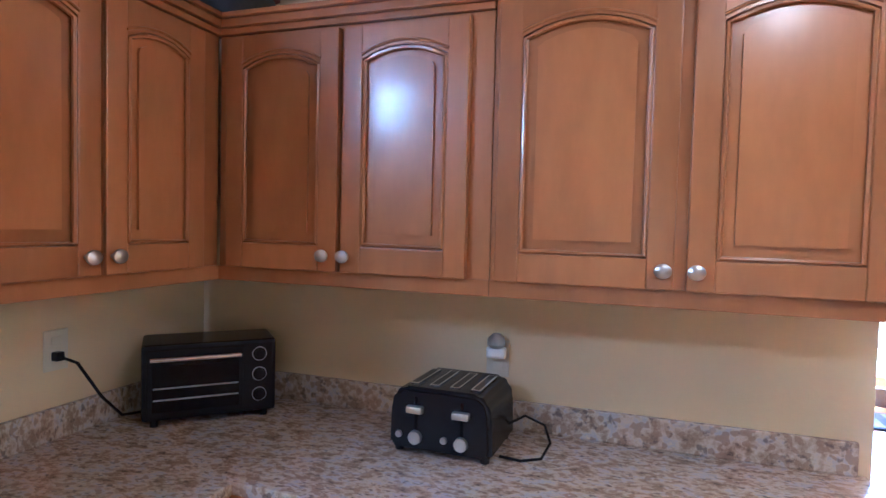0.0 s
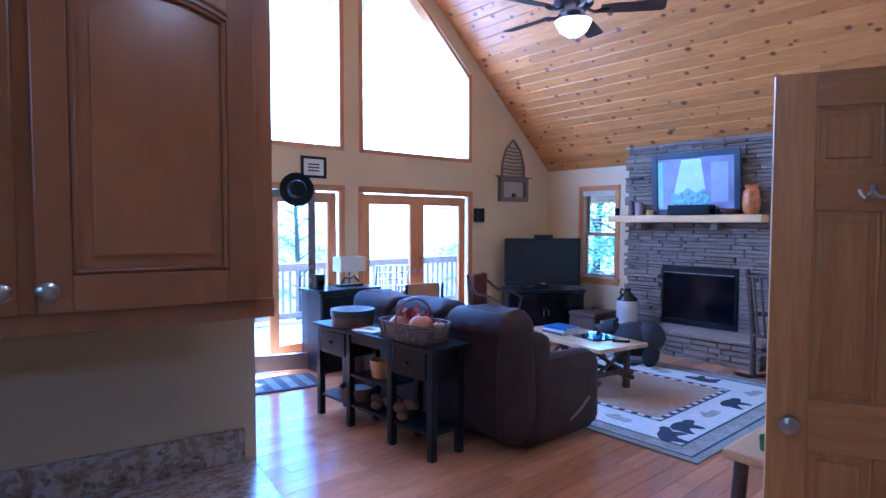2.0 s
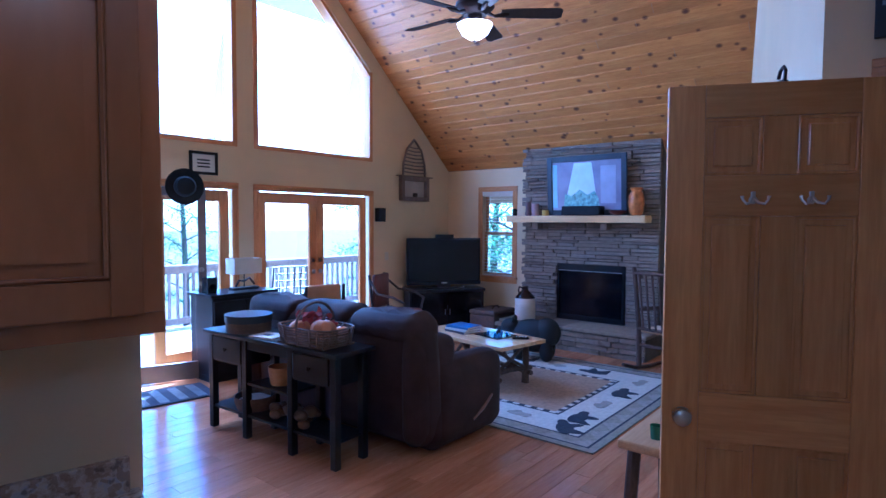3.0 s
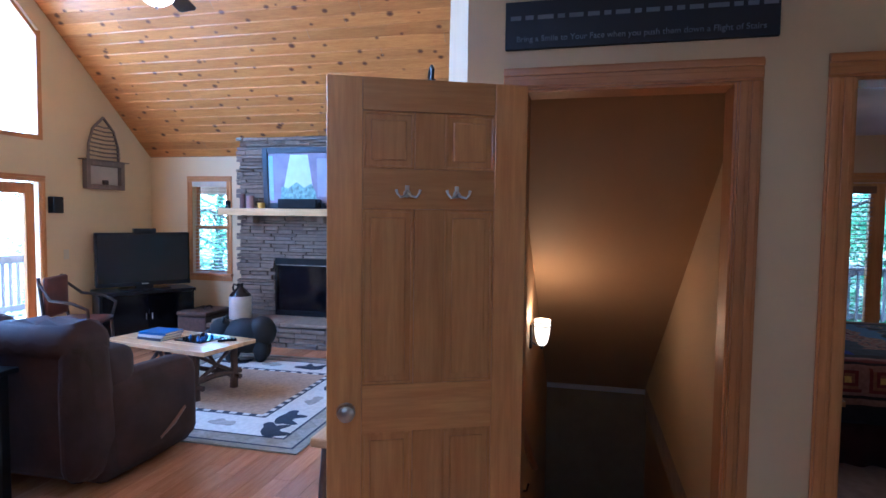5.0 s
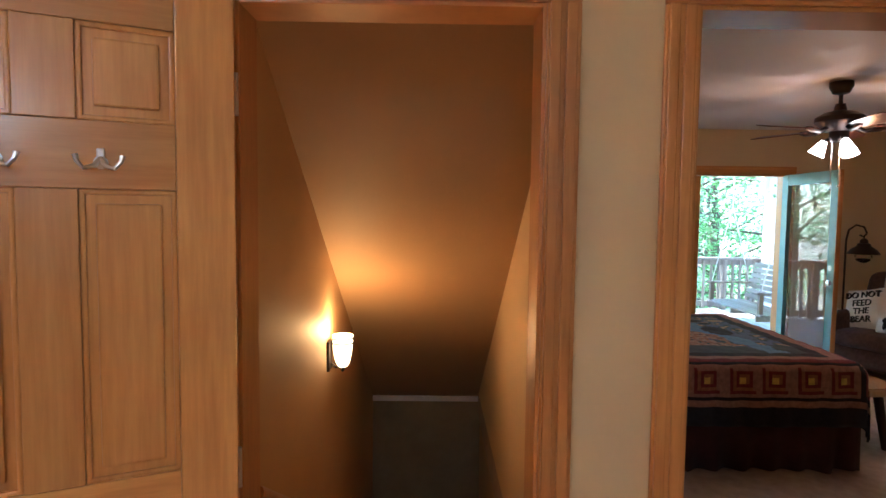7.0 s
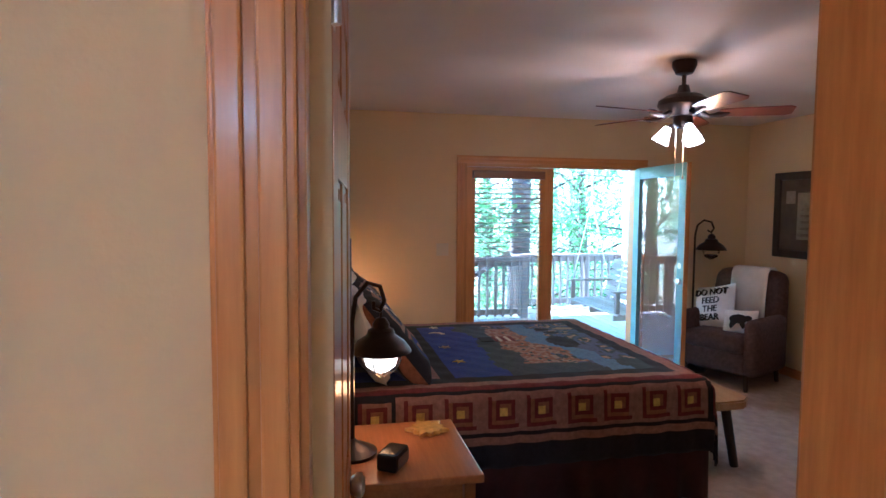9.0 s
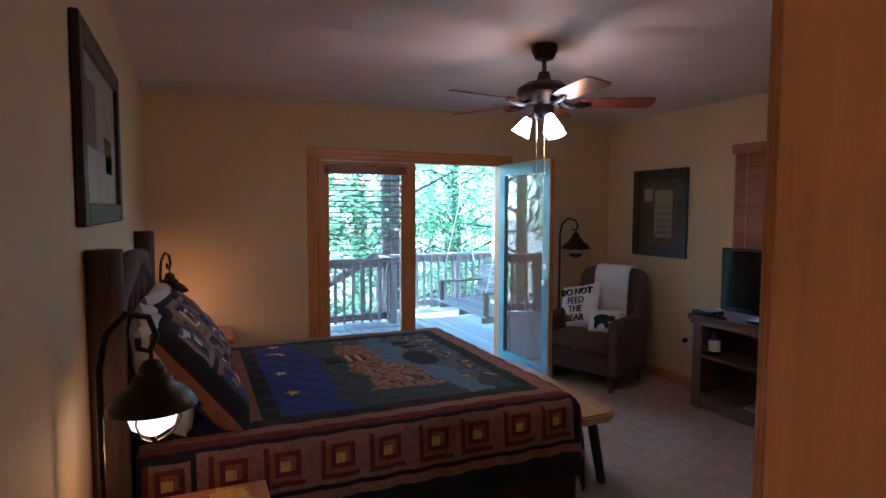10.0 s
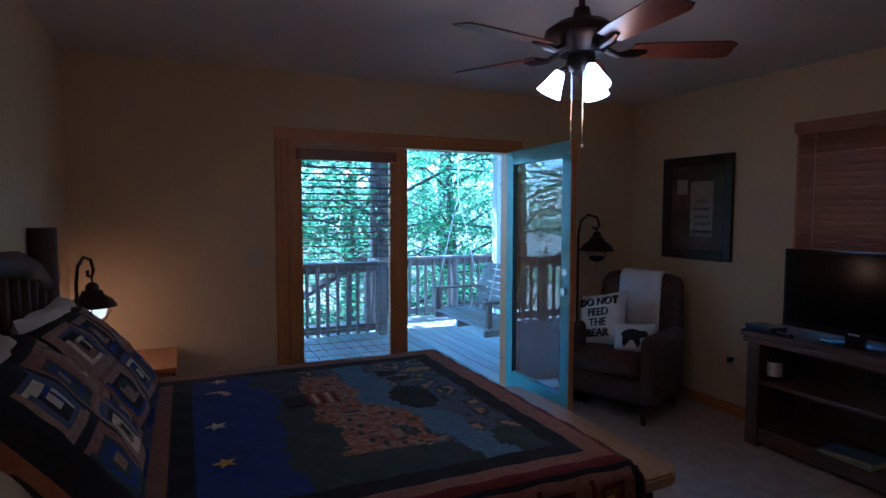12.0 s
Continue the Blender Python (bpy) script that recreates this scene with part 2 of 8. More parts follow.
def BM():
    return bmesh.new()


def box(bm, x0, x1, y0, y1, z0, z1, bevel=0.0, m=None, index=0):
    before = set(bm.faces) if index else None
    r = bmesh.ops.create_cube(bm, size=1.0)
    vs = r["verts"]
    for v in vs:
        v.co = Vector((x0 + (v.co.x + 0.5) * (x1 - x0), y0 + (v.co.y + 0.5) * (y1 - y0), z0 + (v.co.z + 0.5) * (z1 - z0)))
    if bevel:
        es = list({e for v in vs for e in v.link_edges})
        r = bmesh.ops.bevel(bm, geom=es, offset=min(bevel, abs(x1 - x0) * 0.45, abs(y1 - y0) * 0.45, abs(z1 - z0) * 0.45), segments=2, affect="EDGES", profile=0.6)
        vs = list({v for f in r["faces"] for v in f.verts} | {v for v in vs if v.is_valid})
    if m is not None:
        bmesh.ops.transform(bm, matrix=m, verts=vs)
    if index:
        for f in set(bm.faces) - before:
            f.material_index = index
    return vs


def boxm(*a, bevel=0.0, m=None):
    bm = BM()
    box(bm, *a, bevel=bevel, m=m)
    return bm


def rod(bm, p, q, r0, r1=None, seg=10):
    p, q = Vector(p), Vector(q)
    r = bmesh.ops.create_cone(bm, cap_ends=True, segments=seg, radius1=r0, radius2=r0 if r1 is None else r1, depth=(q - p).length)
    m = Matrix.Translation((p + q) / 2) @ (q - p).to_track_quat("Z", "Y").to_matrix().to_4x4()
    bmesh.ops.transform(bm, matrix=m, verts=r["verts"])
    return r["verts"]


def rodm(*a, **k):
    bm = BM()
    rod(bm, *a, **k)
    return bm


def tube(bm, pts, radius, seg=8):
    """A bent tube through points; radius a number or one per point."""
    pts = [Vector(p) for p in pts]
    rs = radius if isinstance(radius, (list, tuple)) else [radius] * len(pts)
    rings, side = [], None
    for i, p in enumerate(pts):
        d = (pts[min(i + 1, len(pts) - 1)] - pts[max(i - 1, 0)]).normalized()
        if side is None:
            side = d.orthogonal().normalized()
        side = (side - d * side.dot(d)).normalized()
        up = d.cross(side)
        rings.append([bm.verts.new(p + rs[i] * (math.cos(a) * side + math.sin(a) * up)) for a in (2 * math.pi * k / seg for k in range(seg))])
    for a, b in zip(rings, rings[1:]):
        for k in range(seg):
            bm.faces.new((a[k], a[(k + 1) % seg], b[(k + 1) % seg], b[k]))
    bm.faces.new(rings[0][::-1])
    bm.faces.new(rings[-1])
    return bm


def lathe(bm, profile, seg=24, m=None):
    """Turns (radius, height) pairs about z."""
    rings = [[bm.verts.new((r * math.cos(2 * math.pi * k / seg), r * math.sin(2 * math.pi * k / seg), z)) for k in range(seg)] for r, z in profile]
    for a, b in zip(rings, rings[1:]):
        for k in range(seg):
            bm.faces.new((a[k], a[(k + 1) % seg], b[(k + 1) % seg], b[k]))
    if profile[0][0] > 1e-4:
        bm.faces.new(rings[0][::-1])
    if profile[-1][0] > 1e-4:
        bm.faces.new(rings[-1])
    bmesh.ops.remove_doubles(bm, verts=[v for ring in rings for v in ring if v.is_valid], dist=1e-5)
    if m is not None:
        bmesh.ops.transform(bm, matrix=m, verts=[v for ring in rings for v in ring if v.is_valid])
    return bm


def prism(bm, outline, depth, m):
    """Extrudes an outline in local x, z by depth along local y, at the pose m."""
    front = [bm.verts.new(m @ Vector((x, 0, z))) for x, z in outline]
    back = [bm.verts.new(m @ Vector((x, depth, z))) for x, z in outline]
    bm.faces.new(front)
    bm.faces.new(back[::-1])
    n = len(outline)
    for i in range(n):
        bm.faces.new((front[i], back[i], back[(i + 1) % n], front[(i + 1) % n]))
    return bm


def pillow_mesh(bm, w, h, t, m=None, n=14, sag=0.0):
    """A stuffed cushion in local x, z with its thickness along y."""
    grid = {}
    for side in (1, -1):
        for i in range(n + 1):
            for j in range(n + 1):
                u, v = 2 * i / n - 1, 2 * j / n - 1
                edge = i in (0, n) or j in (0, n)
                if edge and side == -1:
                    grid[side, i, j] = grid[1, i, j]
                    continue
                f = (max(0, 1 - u ** 4) * max(0, 1 - v ** 4)) ** 0.5
                pinch = 1 - 0.06 * (1 - abs(v)) * abs(u) ** 3
                pinch2 = 1 - 0.06 * (1 - abs(u)) * abs(v) ** 3
                wob = 0.06 * t * noise.noise((u * 3 + w * 7, v * 3 + h, side))
                co = Vector((u * w / 2 * pinch, side * (t / 2 * f + (0 if edge else wob)) + sag * u * u, v * h / 2 * pinch2))
                grid[side, i, j] = bm.verts.new(m @ co if m is not None else co)
    for side in (1, -1):
        for i in range(n):
            for j in range(n):
                q = [grid[side, i, j], grid[side, i + 1, j], grid[side, i + 1, j + 1], grid[side, i, j + 1]]
                bm.faces.new(q if side == 1 else q[::-1])
    return bm


def lettering(name, words, size, mat, parent, m, depth=0.002):
    data = bpy.data.curves.new(name, "FONT")
    data.body, data.size, data.extrude, data.align_x, data.align_y = words, size, depth, "CENTER", "CENTER"
    data.materials.append(mat)
    ob = new(name, data)
    ob.parent = parent
    ob.matrix_local = m
    return ob

# ---- setting ----
XS, XS2 = 2.90, 3.02            # hall side and bedroom side of the wall with the two doors
XB, YBN, YBS = 7.733, -0.43, -4.82   # bedroom: door wall, headboard wall, window wall
XE, YN = 7.853, 6.33            # great room: fireplace wall, gable wall
RIDGE, EAVE, PITCH = 4.24, 2.38, 0.89
KY, KX0, KX1 = 2.10, -0.775, 1.375    # kitchen back wall and its ends, before the kitchen's turn
KXF = -1.45                     # west end of the hall floor
# the kitchen stands nine degrees out of square with the great room
KTURN = Matrix.Translation((1.21, 1.785, 0)) @ pose(0, 0, 0, 0, 0, -8.8) @ Matrix.Translation((-1.36, -1.80, 0))
CEIL = 2.44
BCEIL = 2.49


def slope(x):
    return EAVE + PITCH * (XE - RIDGE - abs(x - RIDGE))


X0 = 2 * RIDGE - XE
# gable wall with two tall trapezoid windows over two pairs of French doors
bm = BM()
N = Matrix.Translation((0, YN, 0))
for outline in (
    [(X0, 0), (2.31, 0), (2.31, slope(2.31)), (X0, EAVE)],
    [(4.125, 0), (4.345, 0), (4.345, slope(4.345)), (RIDGE, slope(RIDGE)), (4.125, slope(4.125))],
    [(6.17, 0), (XE, 0), (XE, EAVE), (6.17, slope(6.17))],
    [(2.31, 1.99), (4.125, 1.99), (4.125, 2.40), (2.31, 2.40)],
    [(4.345, 1.99), (6.17, 1.99), (6.17, 2.40), (4.345, 2.40)],
    [(2.31, slope(2.31) - 0.27), (4.125, slope(4.125) - 0.27), (4.125, slope(4.125)), (2.31, slope(2.31))],
    [(4.345, slope(4.345) - 0.27), (6.17, slope(6.17) - 0.27), (6.17, slope(6.17)), (4.345, slope(4.345))],
):
    prism(bm, outline, 0.15, N)
structure("wall_north", bm, WALL)
# fireplace wall with one narrow window
bm = BM()
for y0, y1, z0, z1 in ((2.0, 5.12, 0, EAVE), (5.66, YN + 0.15, 0, EAVE), (5.12, 5.66, 0, 0.78), (5.12, 5.66, 2.04, EAVE)):
    box(bm, XE, XE + 0.15, y0, y1, z0, z1)
structure("wall_east", bm, WALL)
# skew wall beside the stairs
bm = BM()
a = math.atan2(2.05 - 0.81, XE - XS)
L = math.hypot(2.05 - 0.81, XE - XS)
rp = (RIDGE - XS) / math.cos(a)
prism(bm, [(0, 0), (L, 0), (L, EAVE), (rp, slope(RIDGE)), (0, slope(XS))], -0.1, pose(XS + 0.001, 0.81, 0, 0, 0, math.degrees(a)))
structure("wall_stair_north", bm, WALL)
# west side of the great room, seen by nobody, and the loft wall over the hall
bm = BM()
box(bm, X0 - 0.12, X0, KY + 0.13, YN + 0.15, 0, EAVE)
box(bm, X0, KX1, KY + 0.005, KY + 0.12, CEIL, slope(KX1))
box(bm, KX1 - 0.1, KX1, 0.815, KY, CEIL + 0.26, slope(KX1))
prism(bm, [(KX1, CEIL + 0.22), (XS, CEIL + 0.22), (XS, slope(XS)), (KX1, slope(KX1))], -0.1, Matrix.Translation((0, 0.815, 0)))
structure("wall_west", bm, WALL)


# wall with the stair door and the bedroom door
DZ = 2.04
SD0, SD1 = -0.073, 0.61
BD0, BD1 = -1.075, -0.392
bm = BM()
for y0, y1, z0, z1 in ((SD1, 0.81, 0, CEIL), (BD1, SD0, 0, CEIL), (YBS - 0.12, BD0, 0, BCEIL), (SD0, SD1, DZ, CEIL), (BD0, BD1, DZ, BCEIL)):
    box(bm, XS, XS2, y0, y1, z0, z1)
structure("wall_hall", bm, WALL)
# bedroom
bm = BM()
box(bm, XS2, XB + 0.15, -0.22, YBN, 0, BCEIL)
structure("wall_bedroom_north", bm, WALL)
bm = BM()
FD0, FD1, FDZ = -3.56, -1.73, 2.03
for y0, y1, z0, z1 in ((YBS - 0.12, FD0, 0, BCEIL), (FD1, YBN, 0, BCEIL), (FD0, FD1, FDZ, BCEIL)):
    box(bm, XB, XB + 0.15, y0, y1, z0, z1)
structure("wall_bedroom_east", bm, WALL)
bm = BM()
SW0, SW1, SWZ0, SWZ1 = 5.24, 6.10, 0.66, 2.04
for x0, x1, z0, z1 in ((XS2, SW0, 0, BCEIL), (SW1, XB, 0, BCEIL), (SW0, SW1, 0, SWZ0), (SW0, SW1, SWZ1, BCEIL)):
    box(bm, x0, x1, YBS - 0.12, YBS, z0, z1)
structure("wall_bedroom_south", bm, WALL)
structure("ceiling_bedroom", boxm(XS2, XB + 0.15, YBS - 0.12, -0.22, BCEIL, BCEIL + 0.12), BEDCEIL)
structure("floor_bedroom", boxm(XS2 - 0.04, XB + 0.15, YBS - 0.12, -0.22, -0.2, 0.004), CARPET, "beige carpet")

# stairwell: two side walls, a ceiling that falls with the stairs, the far wall below
SY0, SY1 = -0.24, 0.705
bm = BM()
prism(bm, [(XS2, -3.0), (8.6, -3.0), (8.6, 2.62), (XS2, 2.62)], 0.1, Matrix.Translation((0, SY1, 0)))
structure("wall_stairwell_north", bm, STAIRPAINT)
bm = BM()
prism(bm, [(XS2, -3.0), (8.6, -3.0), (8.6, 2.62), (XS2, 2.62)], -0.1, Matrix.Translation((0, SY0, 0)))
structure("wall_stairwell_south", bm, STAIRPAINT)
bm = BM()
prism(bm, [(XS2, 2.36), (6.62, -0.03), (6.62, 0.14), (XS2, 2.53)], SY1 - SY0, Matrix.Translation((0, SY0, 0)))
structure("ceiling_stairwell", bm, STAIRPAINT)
structure("trim", boxm(6.595, 6.63, SY0, SY1, -0.075, -0.03, bevel=0.004), WHITEPOST, "pale trim at the foot of the sloping ceiling")
structure("wall_stairwell_end", boxm(6.635, 6.75, SY0, SY1, -3.0, -0.02), plain("green_grey_wall", (0.27, 0.22, 0.13), 0.7), "green-grey wall at the foot of the stairs")
bm = BM()
for i in range(13):
    box(bm, XS2 + 0.26 * i + 0.26, XS2 + 0.26 * (i + 1) + 0.29, SY0, SY1, -0.185 * (i + 1) - 0.03, -0.185 * (i + 1), bevel=0.008)
    box(bm, XS2 + 0.26 * (i + 1) - 0.0, XS2 + 0.26 * (i + 1) + 0.02, SY0, SY1, -0.185 * (i + 1) + 0.0, -0.185 * i - 0.03)
structure("stairs", bm, OAK)

# hall and kitchen shell
bm = BM()
box(bm, KX0, KX1, KY, KY + 0.13, 0, CEIL)
structure("wall_kitchen_north", bm, WALL).matrix_world = KTURN
structure("wall_kitchen_west", boxm(KX0 - 0.12, KX0, 0.0, KY + 0.13, 0, CEIL), WALL).matrix_world = KTURN
structure("wall_hall_west", boxm(KXF - 0.12, KXF, -3.12, KY + 0.6, 0, CEIL), WALL)
bm = BM()
box(bm, KXF, XS, -3.12, -3.0, 0, CEIL)
structure("wall_kitchen_south", bm, WALL)
bm = BM()
box(bm, KXF, XS, -3.0, 0.815, CEIL - 0.01, CEIL + 0.22)
structure("ceiling_hall", bm, HALLCEIL)
structure("ceiling_kitchen", boxm(KX0 - 0.5, KX1, 0.6, KY, CEIL - 0.005, CEIL + 0.215), HALLCEIL).matrix_world = KTURN
structure("subfloor", boxm(X0 - 0.12, XE + 0.15, 0.81, YN + 0.15, -0.2, -0.012), RUSTWOOD)
structure("subfloor", boxm(KXF - 0.12, XS2 - 0.04, -3.12, 0.81, -0.2, -0.012), RUSTWOOD)

# pine board ceiling: one mesh, each board with its own edges
bm = BM()
rng = random.Random(4)
SL = math.hypot(1, PITCH)
for side in (1, -1):
    length = (XE - RIDGE) * SL
    count = 36
    w = length / count
    for i in range(count):
        y = 0.2 - rng.random() * 2
        while y < YN + 0.1:
            y1 = y + 2.2 + 1.8 * rng.random()
            ya, yb = max(y, KY + 0.13 if side == -1 and (i + 1) * w / SL < KX1 - X0 + 0.05 else 0.3), min(y1 - 0.003, YN + 0.14)
            if yb > ya + 0.05:
                d0, d1 = i * w + 0.003, (i + 1) * w - 0.003
                lift = rng.random() * 0.002
                q = []
                for d, dz in ((d0 - 0.003, 0.03), (d0 + 0.004, lift), (d1 - 0.005, lift), (d1 + 0.003, 0.03)):
                    q.append((XE - d / SL if side == 1 else X0 + d / SL, EAVE + d / SL * PITCH + dz))
                va = [bm.verts.new((x, ya, z)) for x, z in q]
                vb = [bm.verts.new((x, yb, z)) for x, z in q]
                for k in range(3):
                    bm.faces.new((va[k], va[k + 1], vb[k + 1], vb[k]))
            y = y1
structure("ceiling", bm, PINE, "knotty pine tongue-and-groove board ceiling")
# roof over it, with a deep overhang at the gable
bm = BM()
for s in (1, -1):
    e = RIDGE + s * (XE - RIDGE + 0.6)
    ze = EAVE - 0.6 * PITCH
    y0 = 0.3 if s == 1 else KY + 0.14
    prism(bm, [(RIDGE, slope(RIDGE) + 0.04), (e, ze + 0.04), (e, ze + 0.22), (RIDGE, slope(RIDGE) + 0.22)], YN + 0.35 - y0, Matrix.Translation((0, y0, 0)))
structure("roof", bm, SIDING)
structure("roof", boxm(XS, 11.75, YBS - 2.0, 0.3, 2.95, 3.1), SIDING, "flat porch roof over the deck")
structure("roof", boxm(-1.7, XS, -3.4, 0.9, 2.7, 2.85), SIDING)


def casing(name, face, axis, a0, a1, z1, mat=TRIM, w=0.075, t=0.02, sill=None):
    """Moulded casing round an opening in a wall: axis 'x' for a wall across x, 'y' across y. face: the wall's face; t may be negative."""
    z0 = 0 if sill is None else sill
    for lo, hi, lo2, hi2 in ((a0 - w, a0, z0, z1), (a1, a1 + w, z0, z1)):
        bm = BM()
        for k0, k1, d in ((0, 1.0, 0.6), (0.12, 0.45, 0.85), (0.6, 0.92, 1.0)):
            p, q = lo + (hi - lo) * k0, lo + (hi - lo) * k1
            f0, f1 = sorted((face, face + t * d))
            if axis == "x":
                box(bm, f0, f1, p, q, lo2, hi2, bevel=0.003)
            else:
                box(bm, p, q, f0, f1, lo2, hi2, bevel=0.003)
        structure(name, bm, mat)
    bm = BM()
    for k0, k1, d in ((0, 1.0, 0.6), (0.12, 0.45, 0.85), (0.6, 0.92, 1.0)):
        f0, f1 = sorted((face, face + t * d))
        if axis == "x":
            box(bm, f0, f1, a0 - w, a1 + w, z1 + w * k0 + 0.001, z1 + w * k1, bevel=0.003)
        else:
            box(bm, a0 - w, a1 + w, f0, f1, z1 + w * k0 + 0.001, z1 + w * k1, bevel=0.003)
    structure(name, bm, TRIMX)


def jamb(axis, f0, f1, a0, a1, z1, t=0.018):
    for lo, hi in ((a0, a0 + t), (a1 - t, a1)):
        b = (f0, f1, lo, hi, 0.0, z1) if axis == "x" else (lo, hi, f0, f1, 0.0, z1)
        structure("trim", boxm(*b, bevel=0.002), TRIM)
    b = (f0, f1, a0 + t, a1 - t, z1 - t, z1) if axis == "x" else (a0 + t, a1 - t, f0, f1, z1 - t, z1)
    structure("trim", boxm(*b, bevel=0.002), TRIMX)


casing("trim", XS, "x", SD0 + 0.006, SD1 - 0.006, DZ - 0.006, t=-0.02)
casing("trim", XS, "x", BD0 + 0.006, BD1 - 0.006, DZ - 0.006, t=-0.02)
casing("trim", XS2, "x", BD0 + 0.006, BD1 - 0.006, DZ - 0.006, t=0.02)
jamb("x", XS - 0.002, XS2 + 0.002, SD0 - 0.004, SD1 + 0.004, DZ + 0.004)
jamb("x", XS - 0.002, XS2 + 0.002, BD0 - 0.004, BD1 + 0.004, DZ + 0.004)
casing("trim", XB, "x", FD0, FD1, FDZ, t=-0.022)
jamb("x", XB - 0.004, XB + 0.154, FD0 - 0.004, FD1 + 0.004, FDZ + 0.004, 0.03)
casing("trim", YBS, "y", SW0, SW1, SWZ1, t=0.022, sill=SWZ0)
structure("trim", boxm(SW0 - 0.1, SW1 + 0.1, YBS, YBS + 0.06, SWZ0 - 0.03, SWZ0, bevel=0.006), TRIMX, "pine window sill")
casing("trim", XE, "x", 5.12, 5.66, 2.04, t=-0.022, sill=0.78)
structure("trim", boxm(XE - 0.06, XE, 5.03, 5.75, 0.745, 0.78, bevel=0.006), TRIM, "pine window sill")
structure("trim", boxm(XE - 0.015, XE, 5.045, 5.735, 0.68, 0.745, bevel=0.003), TRIM)
for x0, x1 in ((2.37, 4.065), (4.405, 6.11)):
    casing("trim", YN, "y", x0, x1, 1.93, t=-0.022)
# slim trim round the tall windows
for s in (1, -1):
    def mx(x):
        return RIDGE + s * (x - RIDGE)
    t0, t1 = slope(4.345) - 0.27, slope(6.17) - 0.27
    for outline in ([(4.345, 2.40), (4.40, 2.40), (4.40, t0 - 0.05), (4.345, t0)], [(6.115, 2.40), (6.17, 2.40), (6.17, t1), (6.115, t1 - 0.01)],
                    [(4.40, t0 - 0.05 - 0.06), (6.115, t1 - 0.06), (6.115, t1 - 0.01), (4.40, t0 - 0.05)], [(4.40, 2.40), (6.115, 2.40), (6.115, 2.45), (4.40, 2.45)]):
        bm = BM()
        prism(bm, [(mx(x), z) for x, z in outline], 0.155, Matrix.Translation((0, YN - 0.012, 0)))
        structure("trim", bm, TRIM)
# skirting
for b in ((XS - 0.014, XS, 0.695, 0.81, 0, 0.09), (XS - 0.014, XS, BD1 + 0.08, SD0 - 0.08, 0, 0.09), (XE - 0.014, XE, 4.78, YN, 0, 0.09), (6.20, XE - 0.015, YN - 0.014, YN, 0, 0.09),
          (XS2, XB, YBN - 0.014, YBN, 0, 0.09), (XS2, XB, YBS, YBS + 0.014, 0, 0.09), (XB - 0.014, XB, YBS + 0.015, FD0 - 0.08, 0, 0.09), (XB - 0.014, XB, FD1 + 0.08, YBN - 0.015, 0, 0.09)):
    structure("baseboard", boxm(*b, bevel=0.004), TRIMX)

# ---- doors ----
def six_panel(parent, w, h, mat, rail, t=0.035):
    """A six-panel leaf in local x from 0 to w, y from 0 to t, with its frame and six raised panels."""
    s, mid = 0.112, 0.10
    cols = ((s, w / 2 - mid / 2), (w / 2 + mid / 2, w - s))
    rows = ((0.24, 0.87), (1.03, 1.61), (1.74, h - 0.105))
    for x0, x1 in ((0, s), (w - s, w)):
        part("stile", boxm(x0, x1, 0, t, 0, h, bevel=0.003), mat, parent)
    for z0, z1 in ((0, 0.24), (0.87, 1.03), (1.61, 1.74), (h - 0.105, h)):
        part("rail", boxm(s + 0.0005, w - s - 0.0005, 0.001, t - 0.001, z0, z1, bevel=0.002), rail, parent)
    for z0, z1 in rows:
        part("mullion", boxm(w / 2 - mid / 2, w / 2 + mid / 2, 0.0015, t - 0.0015, z0 + 0.0005, z1 - 0.0005, bevel=0.002), mat, parent)
    for x0, x1 in cols:
        for z0, z1 in rows:
            bm = BM()
            box(bm, x0, x1, t * 0.32, t * 0.68, z0, z1)
            for y0, y1 in ((0.003, t * 0.4), (t * 0.6, t - 0.003)):
                box(bm, x0 + 0.028, x1 - 0.028, y0, y1, z0 + 0.028, z1 - 0.028, bevel=0.012)
            for y0, y1 in ((0.005, 0.014), (t - 0.014, t - 0.005)):
                for b in ((x0, x0 + 0.011, z0, z1), (x1 - 0.011, x1, z0, z1), (x0, x1, z0, z0 + 0.011), (x0, x1, z1 - 0.011, z1)):
                    box(bm, b[0], b[1], y0, y1, b[2], b[3], bevel=0.004)
            part("panel", bm, mat, parent)


def knob_set(parent, x, z, t, mat=STEEL):
    for s, y in ((-1, 0), (1, t)):
        k = part("knob", lathe(BM(), [(0.032, 0), (0.032, 0.006), (0.012, 0.012), (0.011, 0.032), (0.02, 0.038), (0.028, 0.05), (0.027, 0.062), (0.016, 0.068), (0.0, 0.069)], 20, Matrix.Translation((x, y, z)) @ pose(0, 0, 0, 90 * s)), mat, parent, "round brushed metal knob", True)


def hinge(parent, z, t):
    bm = BM()
    rod(bm, (-0.006, -0.004, z - 0.045), (-0.006, -0.004, z + 0.045), 0.006, seg=10)
    box(bm, -0.005, 0.025, -0.0015, 0.0005, z - 0.045, z + 0.045)
    part("hinge", bm, STEEL, parent)


LEAFW = 0.665
stair_door = thing("stair_door", "open varnished pine six-panel door with round metal knob", "door", XS - 0.022, 0.604, 0.008, 114.5)
six_panel(stair_door, LEAFW, 2.03, DOORWOOD, DOORWOODX)
knob_set(stair_door, LEAFW - 0.062, 0.945, 0.035)
for z in (0.2, 1.0, 1.82):
    hinge(stair_door, z, 0.035)
